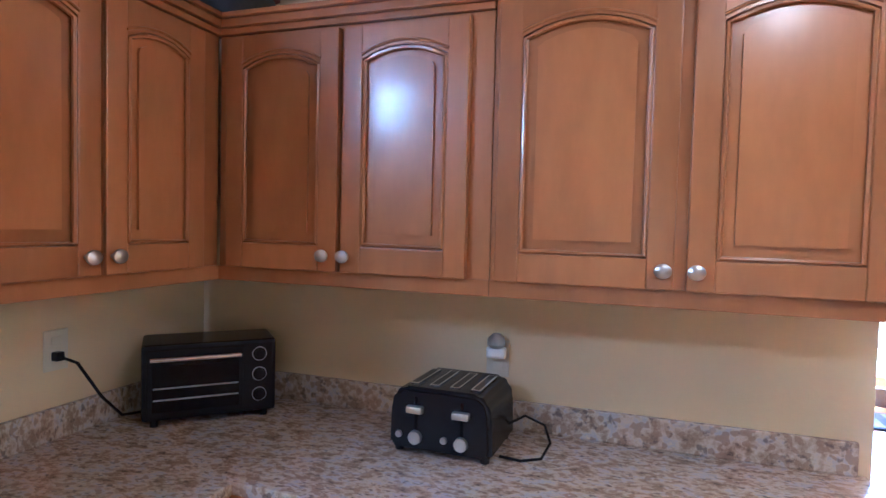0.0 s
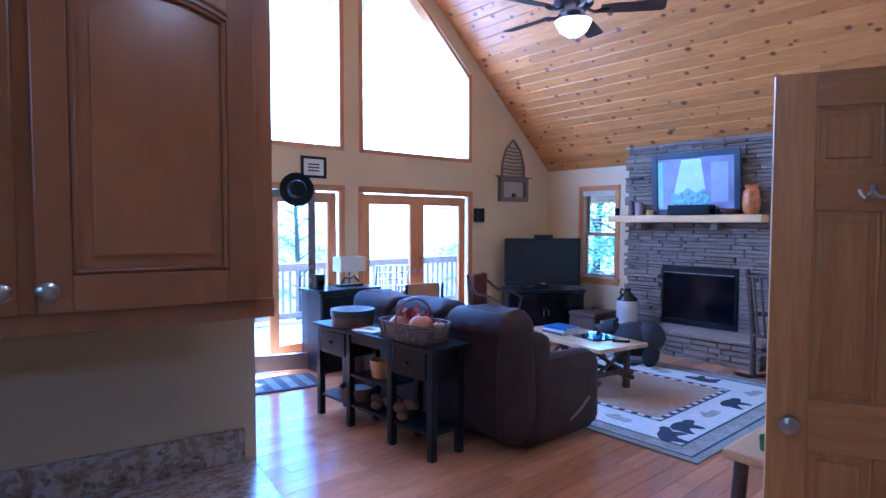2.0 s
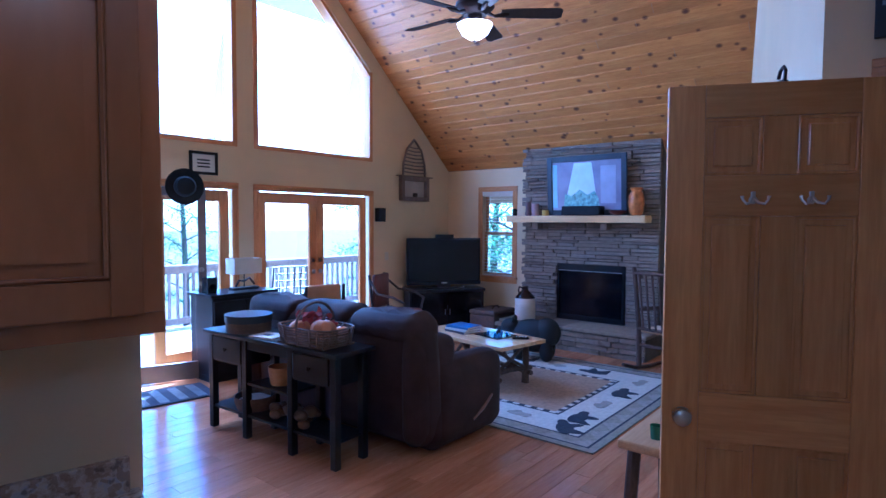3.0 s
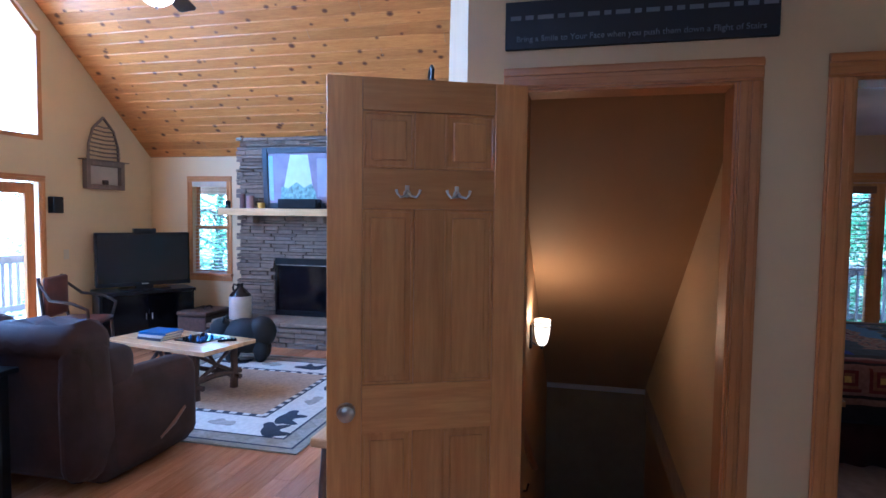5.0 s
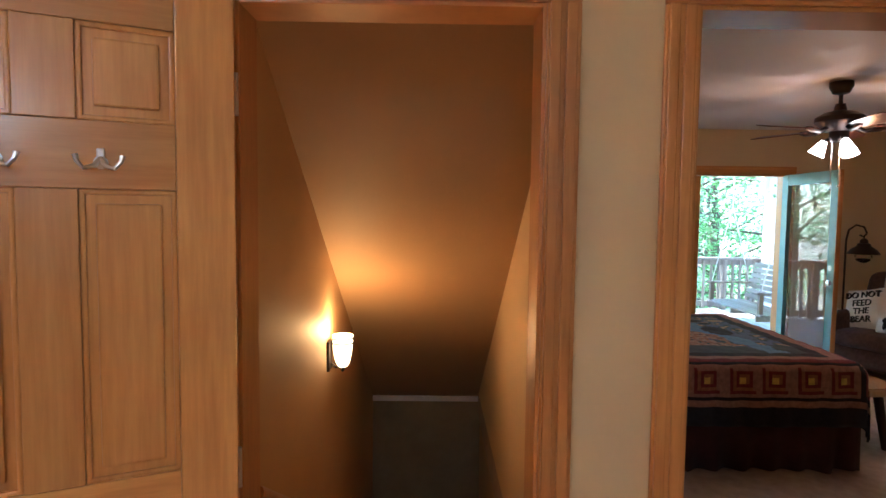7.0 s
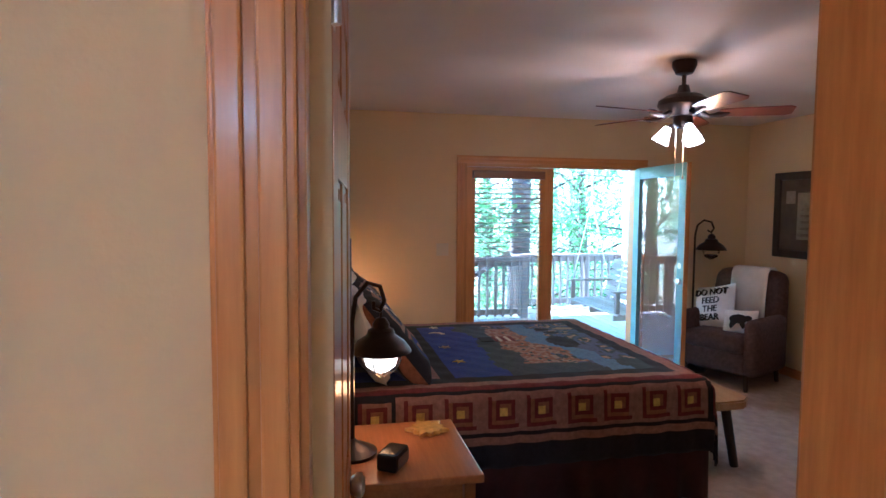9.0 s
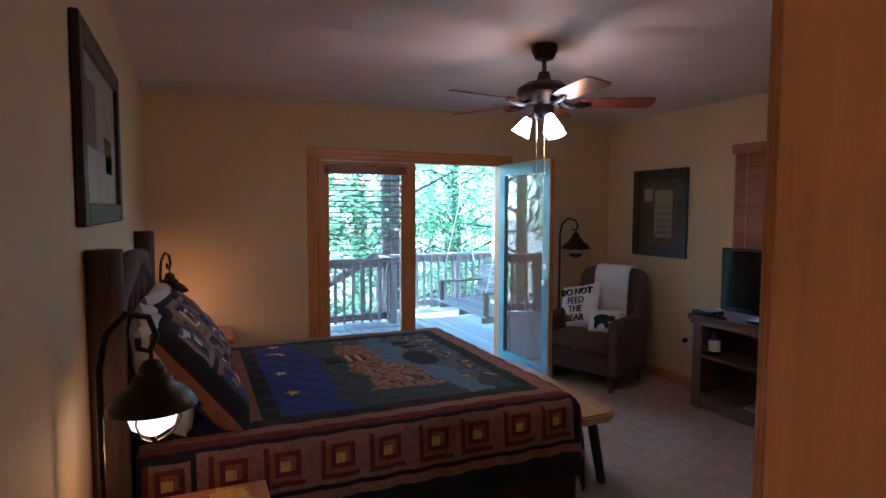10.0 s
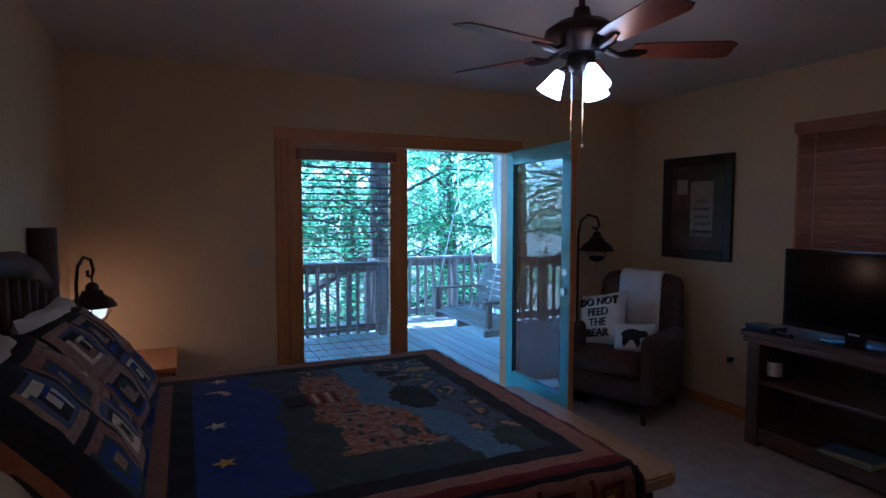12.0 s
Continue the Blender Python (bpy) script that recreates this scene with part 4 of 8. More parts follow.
w3 = sash_window("window_3", "narrow pine sash window with white blind slats tilted open", pose(XE, 5.66, 0, 0, 0, -90), 0.54, 0.78, 2.04)
blind(w3, 0.02, 0.52, 0.80, 1.98, 0.022, plain("cream_slat", (0.62, 0.55, 0.42), 0.5), 0.048, 4)

# ---- fireplace ----
fire = thing("fireplace", "stacked ledge-stone fireplace with dark glass firebox", "fireplace", 7.6, 0, 0)
FY0, FY1, HZ, HX = 2.90, 4.775, 0.30, -0.50
G0, G1, GZ = 3.32, 4.26, 1.05
bm = BM()
for y0, y1, z0, z1 in ((FY0 + 0.01, G0, 0, 2.30), (G1, FY1 - 0.01, 0, 2.30), (G0, G1, GZ, 2.30), (G0, G1, 0, HZ)):
    box(bm, 0.03, XE - 7.6, y0, y1, z0, z1)
prism(bm, [(XE - 7.6, 2.3), (0.03, 2.3), (0.03, slope(7.63) + 0.03), (XE - 7.6, EAVE + 0.03)], FY1 - FY0 - 0.02, Matrix.Translation((0, FY0 + 0.01, 0)))
part("core", bm, STONE_MORTAR, fire)
part("hearth", boxm(HX + 0.02, 0.05, FY0 - 0.03, FY1 + 0.03, 0, HZ - 0.045), STONE_MORTAR, fire)
part("hearth_slab", boxm(HX - 0.02, 0.06, FY0 - 0.05, 3.9, HZ - 0.045, HZ, bevel=0.012), STONE, fire, "pale flagstone hearth slab")
part("hearth_slab", boxm(HX - 0.02, 0.06, 3.906, FY1 + 0.06, HZ - 0.045, HZ - 0.002, bevel=0.012), STONE, fire, "pale flagstone hearth slab")
part("firebox", boxm(0.03, 0.22, G0, G1, HZ, GZ, bevel=0.0), BLACKPLASTIC, fire)
bm = BM()
for y0, y1, z0, z1 in ((G0, G0 + 0.035, HZ, GZ), (G1 - 0.035, G1, HZ, GZ), (G0 + 0.035, G1 - 0.035, GZ - 0.09, GZ), (G0 + 0.035, G1 - 0.035, HZ, HZ + 0.07)):
    box(bm, 0.0, 0.028, y0, y1, z0, z1, bevel=0.003)
part("door_frame", bm, BLACKPLASTIC, fire, "black metal firebox surround")
part("glass", boxm(0.018, 0.024, G0 + 0.03, G1 - 0.03, HZ + 0.065, GZ - 0.085), SCREEN, fire, "dark firebox glass")
part("trim_line", boxm(-0.003, 0.0, G0 + 0.04, G1 - 0.04, GZ - 0.10, GZ - 0.094), STEEL, fire)
mantel = thing("mantel_shelf", "thick pale pine mantel plank on stone corbels", "shelf", 7.6, 3.97, 1.585)
part("plank", boxm(-0.22, 0.02, -0.97, 0.965, 0, 0.09, bevel=0.01), wood("mantel_pine", (0.70, 0.48, 0.20), (0.58, 0.36, 0.13), (9, 0.7, 9), 0.4), mantel)
for y in (-0.42, 0.55):
    part("corbel", boxm(-0.15, 0.02, y - 0.045, y + 0.045, -0.09, -0.001, bevel=0.012), STONE, mantel, "pale stone corbel")
# stones of the chimney breast and of the hearth's riser
rs = random.Random(11)
shared = {}


def stone(w, h, d, parent, m):
    """A rough ledge stone in local y, z, proud along -x; alike sizes share a mesh."""
    key = (round(w / 0.05), round(h / 0.012), rs.randrange(3))
    if key not in shared:
        ww, hh = key[0] * 0.05 - 0.006, key[1] * 0.012 - 0.005
        bm = BM()
        box(bm, -0.5 * d, 0.03, 0.003, ww, 0.002, hh, bevel=0.007)
        for v in bm.verts:
            v.co += Vector((rs.uniform(-0.006, 0.006), rs.uniform(-0.003, 0.003), rs.uniform(-0.003, 0.003)))
        o = part("stone", bm, STONE, parent)
        shared[key] = o.data
    else:
        o = new("stone", shared[key])
        o.parent = parent
    o.matrix_local = m


z = HZ
while z < 2.56:
    h = rs.choice((0.036, 0.048, 0.048, 0.06))
    y = FY0
    while y < FY1 - 0.04:
        w = min(rs.choice((0.2, 0.25, 0.35, 0.45, 0.6)), max(0.05, round((FY1 - y) / 0.05) * 0.05))
        if not (y + w > G0 and y < G1 and z < GZ - 0.01):
            if not (z + h > slope(7.6) + 0.02):
                stone(w, h, 0.05, fire, Matrix.Translation((rs.uniform(-0.012, 0.012), y, z)))
        elif y < G0 - 0.06:
            w = round((G0 - y) / 0.05) * 0.05
            stone(w, h, 0.05, fire, Matrix.Translation((rs.uniform(-0.012, 0.012), y, z)))
        elif y + w > G1 + 0.06:
            w2 = round((y + w - G1) / 0.05) * 0.05
            stone(w2, h, 0.05, fire, Matrix.Translation((rs.uniform(-0.012, 0.012), y + w - w2, z)))
        y += w
    z += h
z = 0.0
while z < HZ - 0.06:
    h = 0.06
    y = FY0 - 0.03
    while y < FY1:
        w = rs.choice((0.15, 0.2, 0.3, 0.4))
        stone(w, h, 0.05, fire, Matrix.Translation((HX + 0.015 + rs.uniform(-0.008, 0.008), y, z)))
        y += w
    z += h + 0.002

# picture over the mantel, a valley view between pale drapes
pic = thing("framed_picture", "wide framed print of a bright valley between pale drapes", "picture", 7.56, 3.81, 1.68, -90)
m_frame = plain("slate_frame", (0.03, 0.04, 0.06), 0.35)
pw, ph = 1.08, 0.76
tilt = pose(0, -0.03, 0, 4)
for b in ((-pw / 2, -pw / 2 + 0.07, 0, ph), (pw / 2 - 0.07, pw / 2, 0, ph), (-pw / 2 + 0.07, pw / 2 - 0.07, 0, 0.07), (-pw / 2 + 0.07, pw / 2 - 0.07, ph - 0.07, ph)):
    part("frame", boxm(b[0], b[1], -0.03, 0.0, b[2], b[3], bevel=0.006, m=tilt), m_frame, pic)
part("print", boxm(-pw / 2 + 0.06, pw / 2 - 0.06, -0.012, -0.006, 0.06, ph - 0.06, m=tilt), plain("print_mauve", (0.30, 0.30, 0.42), 0.15, vary=0.25, scale=4), pic)
bm = BM()
prism(bm, [(-0.30, 0.1), (0.16, 0.1), (0.08, ph - 0.09), (-0.16, ph - 0.09)], 0.001, tilt @ Matrix.Translation((0, -0.0135, 0)))
part("sky_area", bm, plain("print_sky", (0.72, 0.85, 0.92), 0.15, vary=0.1), pic)
bm = BM()
prism(bm, [(-0.31, 0.09), (0.19, 0.09), (0.17, 0.22), (0.12, 0.31), (0.02, 0.26), (-0.08, 0.33), (-0.2, 0.25), (-0.29, 0.28)], 0.001, tilt @ Matrix.Translation((0, -0.0150, 0)))
part("tree_area", bm, plain("print_trees", (0.28, 0.46, 0.44), 0.15, vary=0.5, scale=25), pic)
part("drape_area", boxm(-0.47, -0.40, -0.0145, -0.0135, 0.1, ph - 0.1, m=tilt), plain("print_blue", (0.45, 0.66, 0.78), 0.15), pic)
part("pale_area", boxm(0.20, 0.40, -0.0145, -0.0135, 0.15, ph - 0.14, m=tilt), plain("print_lilac", (0.42, 0.44, 0.58), 0.15), pic)


def turned(name, label, cat, x, y, z, profile, mat, seg=20, part_name="body"):
    o = thing(name, label, cat, x, y, z)
    part(part_name, lathe(BM(), profile, seg), mat, o, "", True)
    return o


MZ = 1.675
turned("candle", "short yellow pillar candle on the mantel", "candle", 7.45, 4.36, MZ, [(0.045, 0), (0.045, 0.07), (0.0, 0.072)], plain("yellow_wax", (0.6, 0.4, 0.06), 0.5))
turned("candle", "mauve pillar candle on the mantel", "candle", 7.46, 4.52, MZ, [(0.05, 0), (0.05, 0.16), (0.0, 0.163)], plain("mauve_wax", (0.34, 0.22, 0.22), 0.5))
turned("candle", "tall dark pillar candle on the mantel", "candle", 7.46, 4.63, MZ, [(0.035, 0), (0.035, 0.18), (0.0, 0.182)], plain("brown_wax", (0.16, 0.09, 0.08), 0.5))
turned("candle", "small black jar candle on the mantel", "candle", 7.46, 4.84, MZ, [(0.03, 0), (0.033, 0.09), (0.02, 0.1), (0.0, 0.1)], BLACKPLASTIC)
turned("vase", "amber pottery vase with carved ridges", "vase", 7.46, 3.14, MZ, [(0.06, 0), (0.085, 0.05), (0.095, 0.14), (0.085, 0.24), (0.06, 0.29), (0.075, 0.33), (0.07, 0.33), (0.05, 0.29)], plain("amber_glaze", (0.45, 0.16, 0.025), 0.3, vary=0.4, scale=18))
spk = thing("center_speaker", "low black centre loudspeaker on the mantel", "loudspeaker", 7.44, 3.82, MZ)
part("cabinet", boxm(-0.08, 0.08, -0.26, 0.26, 0, 0.12, bevel=0.01), BLACKPLASTIC, spk)
part("grille", boxm(-0.088, -0.08, -0.245, 0.245, 0.012, 0.108, bevel=0.003), cloth("speaker_cloth", (0.02, 0.02, 0.022)), spk)
bowl = turned("bowl", "low dark red bowl on the mantel", "bowl", 7.44, 3.36, MZ, [(0.03, 0), (0.09, 0.03), (0.11, 0.06), (0.104, 0.06), (0.085, 0.036), (0.0, 0.012)], plain("red_glaze", (0.13, 0.03, 0.025), 0.3), part_name="bowl")

crock = thing("jug", "two-tone stoneware jug, cream below and dark brown above, on the hearth", "jug", 7.24, 4.53, HZ)
part("body", lathe(BM(), [(0.125, 0), (0.135, 0.02), (0.135, 0.27), (0.13, 0.285)], 28), plain("cream_stoneware", (0.55, 0.50, 0.44), 0.35), crock, "", True)
part("shoulder", lathe(BM(), [(0.132, 0.284), (0.12, 0.31), (0.06, 0.37), (0.038, 0.39), (0.036, 0.43), (0.045, 0.44), (0.03, 0.44)], 28), plain("brown_glaze", (0.03, 0.018, 0.014), 0.2), crock, "", True)
part("handle", tube(BM(), [(0, 0.04, 0.41), (0, 0.09, 0.425), (0, 0.105, 0.38), (0, 0.09, 0.33)], 0.012), bpy.data.materials["brown_glaze"], crock, "", True)

# black carved bear figure, one plain mesh
bm = BM()
for c, r in (((0, 0, 0.27), (0.17, 0.27, 0.19)), ((0, -0.16, 0.31), (0.16, 0.16, 0.17)), ((0, 0.26, 0.35), (0.11, 0.12, 0.11)), ((0, 0.36, 0.31), (0.055, 0.07, 0.05)), ((0.07, 0.22, 0.45), (0.03, 0.02, 0.035)), ((-0.07, 0.22, 0.45), (0.03, 0.02, 0.035)),
             ((0.09, 0.14, 0.12), (0.065, 0.07, 0.13)), ((-0.09, 0.14, 0.12), (0.065, 0.07, 0.13)), ((0.09, -0.17, 0.12), (0.07, 0.08, 0.13)), ((-0.09, -0.17, 0.12), (0.07, 0.08, 0.13))):
    bmesh.ops.create_uvsphere(bm, u_segments=18, v_segments=12, radius=1, matrix=Matrix.Translation(c) @ Matrix.Diagonal((*r, 1)))
for v in bm.verts:
    v.co += 0.008 * noise.noise_vector(v.co * 22)
bmesh.ops.remove_doubles(bm, verts=bm.verts, dist=0.001)
statue = part("bear_statue", bm, plain("black_fur", (0.012, 0.012, 0.014), 0.7, vary=0.3, relief=0.6, fine=90), None, "", True)
tagged(statue, "black carved bear figure standing on the rug by the hearth", "statue")
statue.matrix_world = pose(6.42, 3.93, 0.012, 0, 0, 20)

# rocker beside the hearth, bark-covered logs
rock = thing("rocking_chair", "rustic bark-on log rocking chair beside the hearth", "chair", 6.90, 2.50, 0, 75)
for x in (-0.26, 0.26):
    part("rocker", tube(BM(), [(x, -0.42, 0.07), (x, -0.2, 0.025), (x, 0.05, 0.02), (x, 0.3, 0.04), (x, 0.5, 0.10)], 0.02), LOG, rock, "", True)
    part("leg", tube(BM(), [(x, -0.24, 0.03), (x, -0.25, 0.62)], [0.026, 0.022]), LOG, rock, "", True)
    part("back_post", tube(BM(), [(x, 0.22, 0.04), (x, 0.24, 0.5), (x * 0.95, 0.36, 1.12)], [0.028, 0.026, 0.022]), LOG, rock, "", True)
    part("arm", tube(BM(), [(x, -0.30, 0.63), (x, 0.0, 0.65), (x, 0.27, 0.66)], 0.022), LOG, rock, "", True)
for k in range(6):
    x = -0.19 + 0.076 * k
    part("back_spindle", tube(BM(), [(x, 0.26, 0.46), (x, 0.35, 1.06)], 0.012), LOG, rock, "", True)
for z, y in ((0.46, 0.25), (1.06, 0.35), (0.28, 0.23), (0.25, -0.24)):
    part("crossbar", rodm((-0.27, y, z), (0.27, y, z), 0.018), LOG, rock)
for k in range(8):
    y = -0.25 + 0.066 * k
    part("seat_slat", rodm((-0.27, y, 0.43 + 0.01 * math.sin(k)), (0.27, y, 0.43), 0.017, seg=8), BENCHTOP, rock)

trunk = thing("storage_basket", "dark brown lidded wicker chest between television and hearth", "basket", 7.42, 5.17, 0)
part("body", boxm(-0.27, 0.27, -0.21, 0.21, 0, 0.30, bevel=0.025), RUSTWOOD, trunk)
part("lid", boxm(-0.28, 0.28, -0.22, 0.22, 0.301, 0.36, bevel=0.03), RUSTWOOD, trunk, "slightly domed lid")
part("handle", tube(BM(), [(-0.08, -0.05, 0.36), (-0.05, -0.05, 0.40), (0.05, -0.05, 0.40), (0.08, -0.05, 0.36)], 0.01), DARKWOOD, trunk, "", True)

# corner television on its stand
TVM = (7.03, 5.74, 0, -36)
stand = thing("tv_stand", "black corner television stand with glass doors", "tv stand", TVM[0] + 0.05, TVM[1] + 0.06, 0, TVM[3])
part("top", boxm(-0.56, 0.56, -0.24, 0.24, 0.60, 0.64, bevel=0.006), BLACKPAINT, stand)
part("side", boxm(-0.54, -0.51, -0.22, 0.22, 0.04, 0.599), BLACKPAINT, stand)
part("side", boxm(0.51, 0.54, -0.22, 0.22, 0.04, 0.599), BLACKPAINT, stand)
part("back", boxm(-0.51, 0.51, 0.2, 0.22, 0.04, 0.599), BLACKPAINT, stand)
part("shelf", boxm(-0.51, 0.51, -0.2, 0.2, 0.32, 0.345), BLACKPAINT, stand)
part("plinth", boxm(-0.54, 0.54, -0.22, 0.22, 0.0, 0.04), BLACKPAINT, stand)
for x0, x1 in ((-0.508, -0.004), (0.004, 0.508)):
    dr = part("door", boxm(x0, x1, -0.228, -0.222, 0.05, 0.59), SCREEN, stand, "smoked glass door")
    part("handle", rodm(((x0 if x0 > 0 else x1) + (0.03 if x0 > 0 else -0.03), -0.24, 0.28), ((x0 if x0 > 0 else x1) + (0.03 if x0 > 0 else -0.03), -0.24, 0.36), 0.005), STEEL, dr)
tv = thing("television", "large black flat-screen television on the corner stand", "television", TVM[0] + 0.03, TVM[1] + 0.04, 0.64, TVM[3])
part("screen", boxm(-0.52, 0.52, -0.036, -0.030, 0.10, 0.69), SCREEN, tv, "dark switched-off screen")
part("housing", boxm(-0.545, 0.545, -0.03, 0.05, 0.065, 0.715, bevel=0.012), BLACKPLASTIC, tv)
part("bezel", boxm(-0.545, 0.545, -0.042, -0.029, 0.045, 0.10, bevel=0.004), BLACKPLASTIC, tv)
part("badge", boxm(-0.04, 0.04, -0.044, -0.042, 0.068, 0.08), STEEL, tv)
part("foot", boxm(-0.28, 0.28, -0.13, 0.13, 0.0, 0.02, bevel=0.008), BLACKPLASTIC, tv)
part("neck", boxm(-0.1, 0.1, -0.02, 0.03, 0.02, 0.07), BLACKPLASTIC, tv)
cbox = thing("cable_box", "small black box on top of the television", "set-top box", TVM[0] + 0.03, TVM[1] + 0.04, 0.64 + 0.715, TVM[3])
part("case", boxm(-0.12, 0.14, -0.03, 0.05, 0, 0.05, bevel=0.006), BLACKPLASTIC, cbox)

# ---- great room: seating group ----
RUGZ = 0.012
rug = thing("rug", "woven area rug with tan middle, pale border and dark woodland motifs", "rug", 5.5, 3.35, 0.002)
RW, RL = 2.42, 2.28
mats = [cloth("rug_tan", (0.36, 0.25, 0.16), 0.2, 30), cloth("rug_cream", (0.56, 0.53, 0.47), 0.12, 30), cloth("rug_sage", (0.26, 0.24, 0.19), 0.2, 30), cloth("rug_navy", (0.03, 0.035, 0.055), 0.2, 30), cloth("rug_grey", (0.32, 0.29, 0.25), 0.2, 30)]
bm = BM()
nx, ny = 121, 114
vs = [[bm.verts.new((-RW / 2 + RW * i / nx, -RL / 2 + RL * j / ny, 0.010 + 0.0008 * noise.noise((i * 0.3, j * 0.3, 0)))) for j in range(ny + 1)] for i in range(nx + 1)]
for i in range(nx):
    for j in range(ny):
        f = bm.faces.new((vs[i][j], vs[i + 1][j], vs[i + 1][j + 1], vs[i][j + 1]))
        d = min(i, j, nx - 1 - i, ny - 1 - j) * 0.02
        run = (i if min(j, ny - 1 - j) * 0.02 <= d + 0.001 else j) * 0.02
        if d < 0.06:
            k = 2
        elif d < 0.075:
            k = 3
        elif d < 0.19:
            k = 4 if abs((run % 0.24) - 0.12) < (0.19 - d) else 2
        elif d < 0.205:
            k = 3
        elif d < 0.56:
            k = 1
        elif d < 0.62:
            k = 3 if int(run / 0.06) % 2 or d < 0.575 or d > 0.605 else 1
        else:
            k = 0
        f.material_index = k
edge = bmesh.ops.extrude_edge_only(bm, edges=[e for e in bm.edges if e.is_boundary])
for v in edge["geom"]:
    if isinstance(v, bmesh.types.BMVert):
        v.co.z = 0.0
me_rug = part("pile", bm, mats, rug)


def blob(lumps, n=40):
    """A plain rounded motif: the outline of lumps (x, y, rx, ry) about their middle."""
    out = []
    for k in range(n):
        a = 2 * math.pi * k / n
        best = 0.02
        for step in range(1, 60):
            r = step * 0.005
            x, y = r * math.cos(a), r * math.sin(a)
            if any(((x - cx) / rx) ** 2 + ((y - cy) / ry) ** 2 < 1 for cx, cy, rx, ry in lumps):
                best = r
        out.append((best * math.cos(a), best * math.sin(a)))
    return out


DARKBLOB = blob([(0, 0.02, 0.13, 0.07), (0.14, 0.03, 0.05, 0.045), (-0.09, -0.07, 0.03, 0.06), (0.07, -0.07, 0.03, 0.06)])
PALEBLOB = blob([(0, 0, 0.10, 0.045), (0.09, 0.0, 0.04, 0.05), (-0.02, 0.04, 0.04, 0.035)])


def motif(outline, x, y, rz, mat):
    bm = BM()
    prism(bm, outline, 0.0025, pose(x, y, 0.0135, -90, 0, rz))
    for v in bm.verts:
        v.co.z = max(v.co.z, 0.0112)
    part("motif", bm, mat, rug)


for x, y, rz, kind in ((-0.62, -0.76, 0, 1), (-0.18, -0.76, 0, 0), (0.25, -0.76, 0, 1), (0.70, -0.76, 0, 0), (-0.83, -0.3, -90, 0), (-0.83, 0.15, -90, 1), (-0.83, 0.6, -90, 0), (0.83, -0.25, 90, 1), (0.83, 0.2, 90, 0), (0.83, 0.62, 90, 1), (-0.3, 0.76, 180, 1), (0.2, 0.76, 180, 0), (-0.88, -0.78, 30, 1)):
    motif(DARKBLOB if kind else PALEBLOB, x, y, rz, mats[3] if kind else mats[4])

# sofa, its back to the hall
sofa = thing("sofa", "brown microfibre reclining sofa with pillow-top back", "sofa", 3.88, 3.99, 0, 0)
SL2 = 1.01


def soft(bm, x0, x1, y0, y1, z0, z1, r, puff=0.015, n=3):
    before = set(bm.verts)
    box(bm, x0, x1, y0, y1, z0, z1)
    vs = [v for v in bm.verts if v not in before]
    es = list({e for v in vs for e in v.link_edges})
    bmesh.ops.bevel(bm, geom=es, offset=r, segments=n, affect="EDGES", profile=0.5)
    fs = [f for f in bm.faces if all(v not in before for v in f.verts) and f.calc_area() > 0.02]
    bmesh.ops.subdivide_edges(bm, edges=list({e for f in fs for e in f.edges}), cuts=5, use_grid_fill=True)
    c = Vector(((x0 + x1) / 2, (y0 + y1) / 2, (z0 + z1) / 2))
    half = Vector(((x1 - x0) / 2, (y1 - y0) / 2, (z1 - z0) / 2))
    for v in bm.verts:
        if v in before:
            continue
        d = v.co - c
        u = [max(0.0, 1 - (d[k] / half[k]) ** 2) for k in range(3)]
        v.co.x += math.copysign(puff * u[1] * u[2], d.x)
        v.co.y += math.copysign(puff * u[0] * u[2], d.y)
        v.co.z += math.copysign(puff * u[0] * u[1], d.z)
        v.co += 0.004 * noise.noise_vector(v.co * 6)
    return bm


def softm(*a, **k):
    return soft(BM(), *a, **k)


part("base", softm(-0.36, 0.42, -SL2 + 0.02, SL2 - 0.02, 0.04, 0.34, 0.05), SOFACLOTH, sofa, "", True)
bm = softm(-0.46, -0.20, -SL2 + 0.03, SL2 - 0.03, 0.08, 0.90, 0.08, puff=0.02)
for v in bm.verts:
    v.co.x -= 0.10 * max(0, v.co.z - 0.3)
part("back", bm, SOFACLOTH, sofa, "", True)
for k in range(3):
    y0 = -SL2 + 0.06 + k * (2 * SL2 - 0.12) / 3
    y1 = y0 + (2 * SL2 - 0.12) / 3 - 0.002
    bm = softm(-0.46, -0.16, y0, y1, 0.76, 0.965, 0.08, puff=0.025)
    for v in bm.verts:
        v.co.x -= 0.06
        v.co.z += 0.02 * noise.noise((v.co.x * 5, v.co.y * 9, k)) + 0.008 * math.sin(v.co.y * 42)
    part("head_cushion", bm, SOFACLOTH, sofa, "puffy rolled top cushion", True)
    part("back_cushion", softm(-0.32, -0.04, y0, y1, 0.44, 0.80, 0.07, puff=0.03), SOFACLOTH, sofa, "", True)
    part("seat_cushion", softm(-0.22, 0.45, y0, y1, 0.30, 0.48, 0.06, puff=0.03), SOFACLOTH, sofa, "", True)
for s in (-1, 1):
    y0, y1 = sorted((s * SL2, s * (SL2 - 0.22)))
    part("arm", softm(-0.30, 0.47, y0, y1, 0.05, 0.62, 0.09, puff=0.03), SOFACLOTH, sofa, "padded rounded arm", True)
    part("wing", softm(-0.52, -0.24, y0 + 0.03, y1 - 0.03, 0.10, 0.90, 0.09, puff=0.015), SOFACLOTH, sofa, "", True)
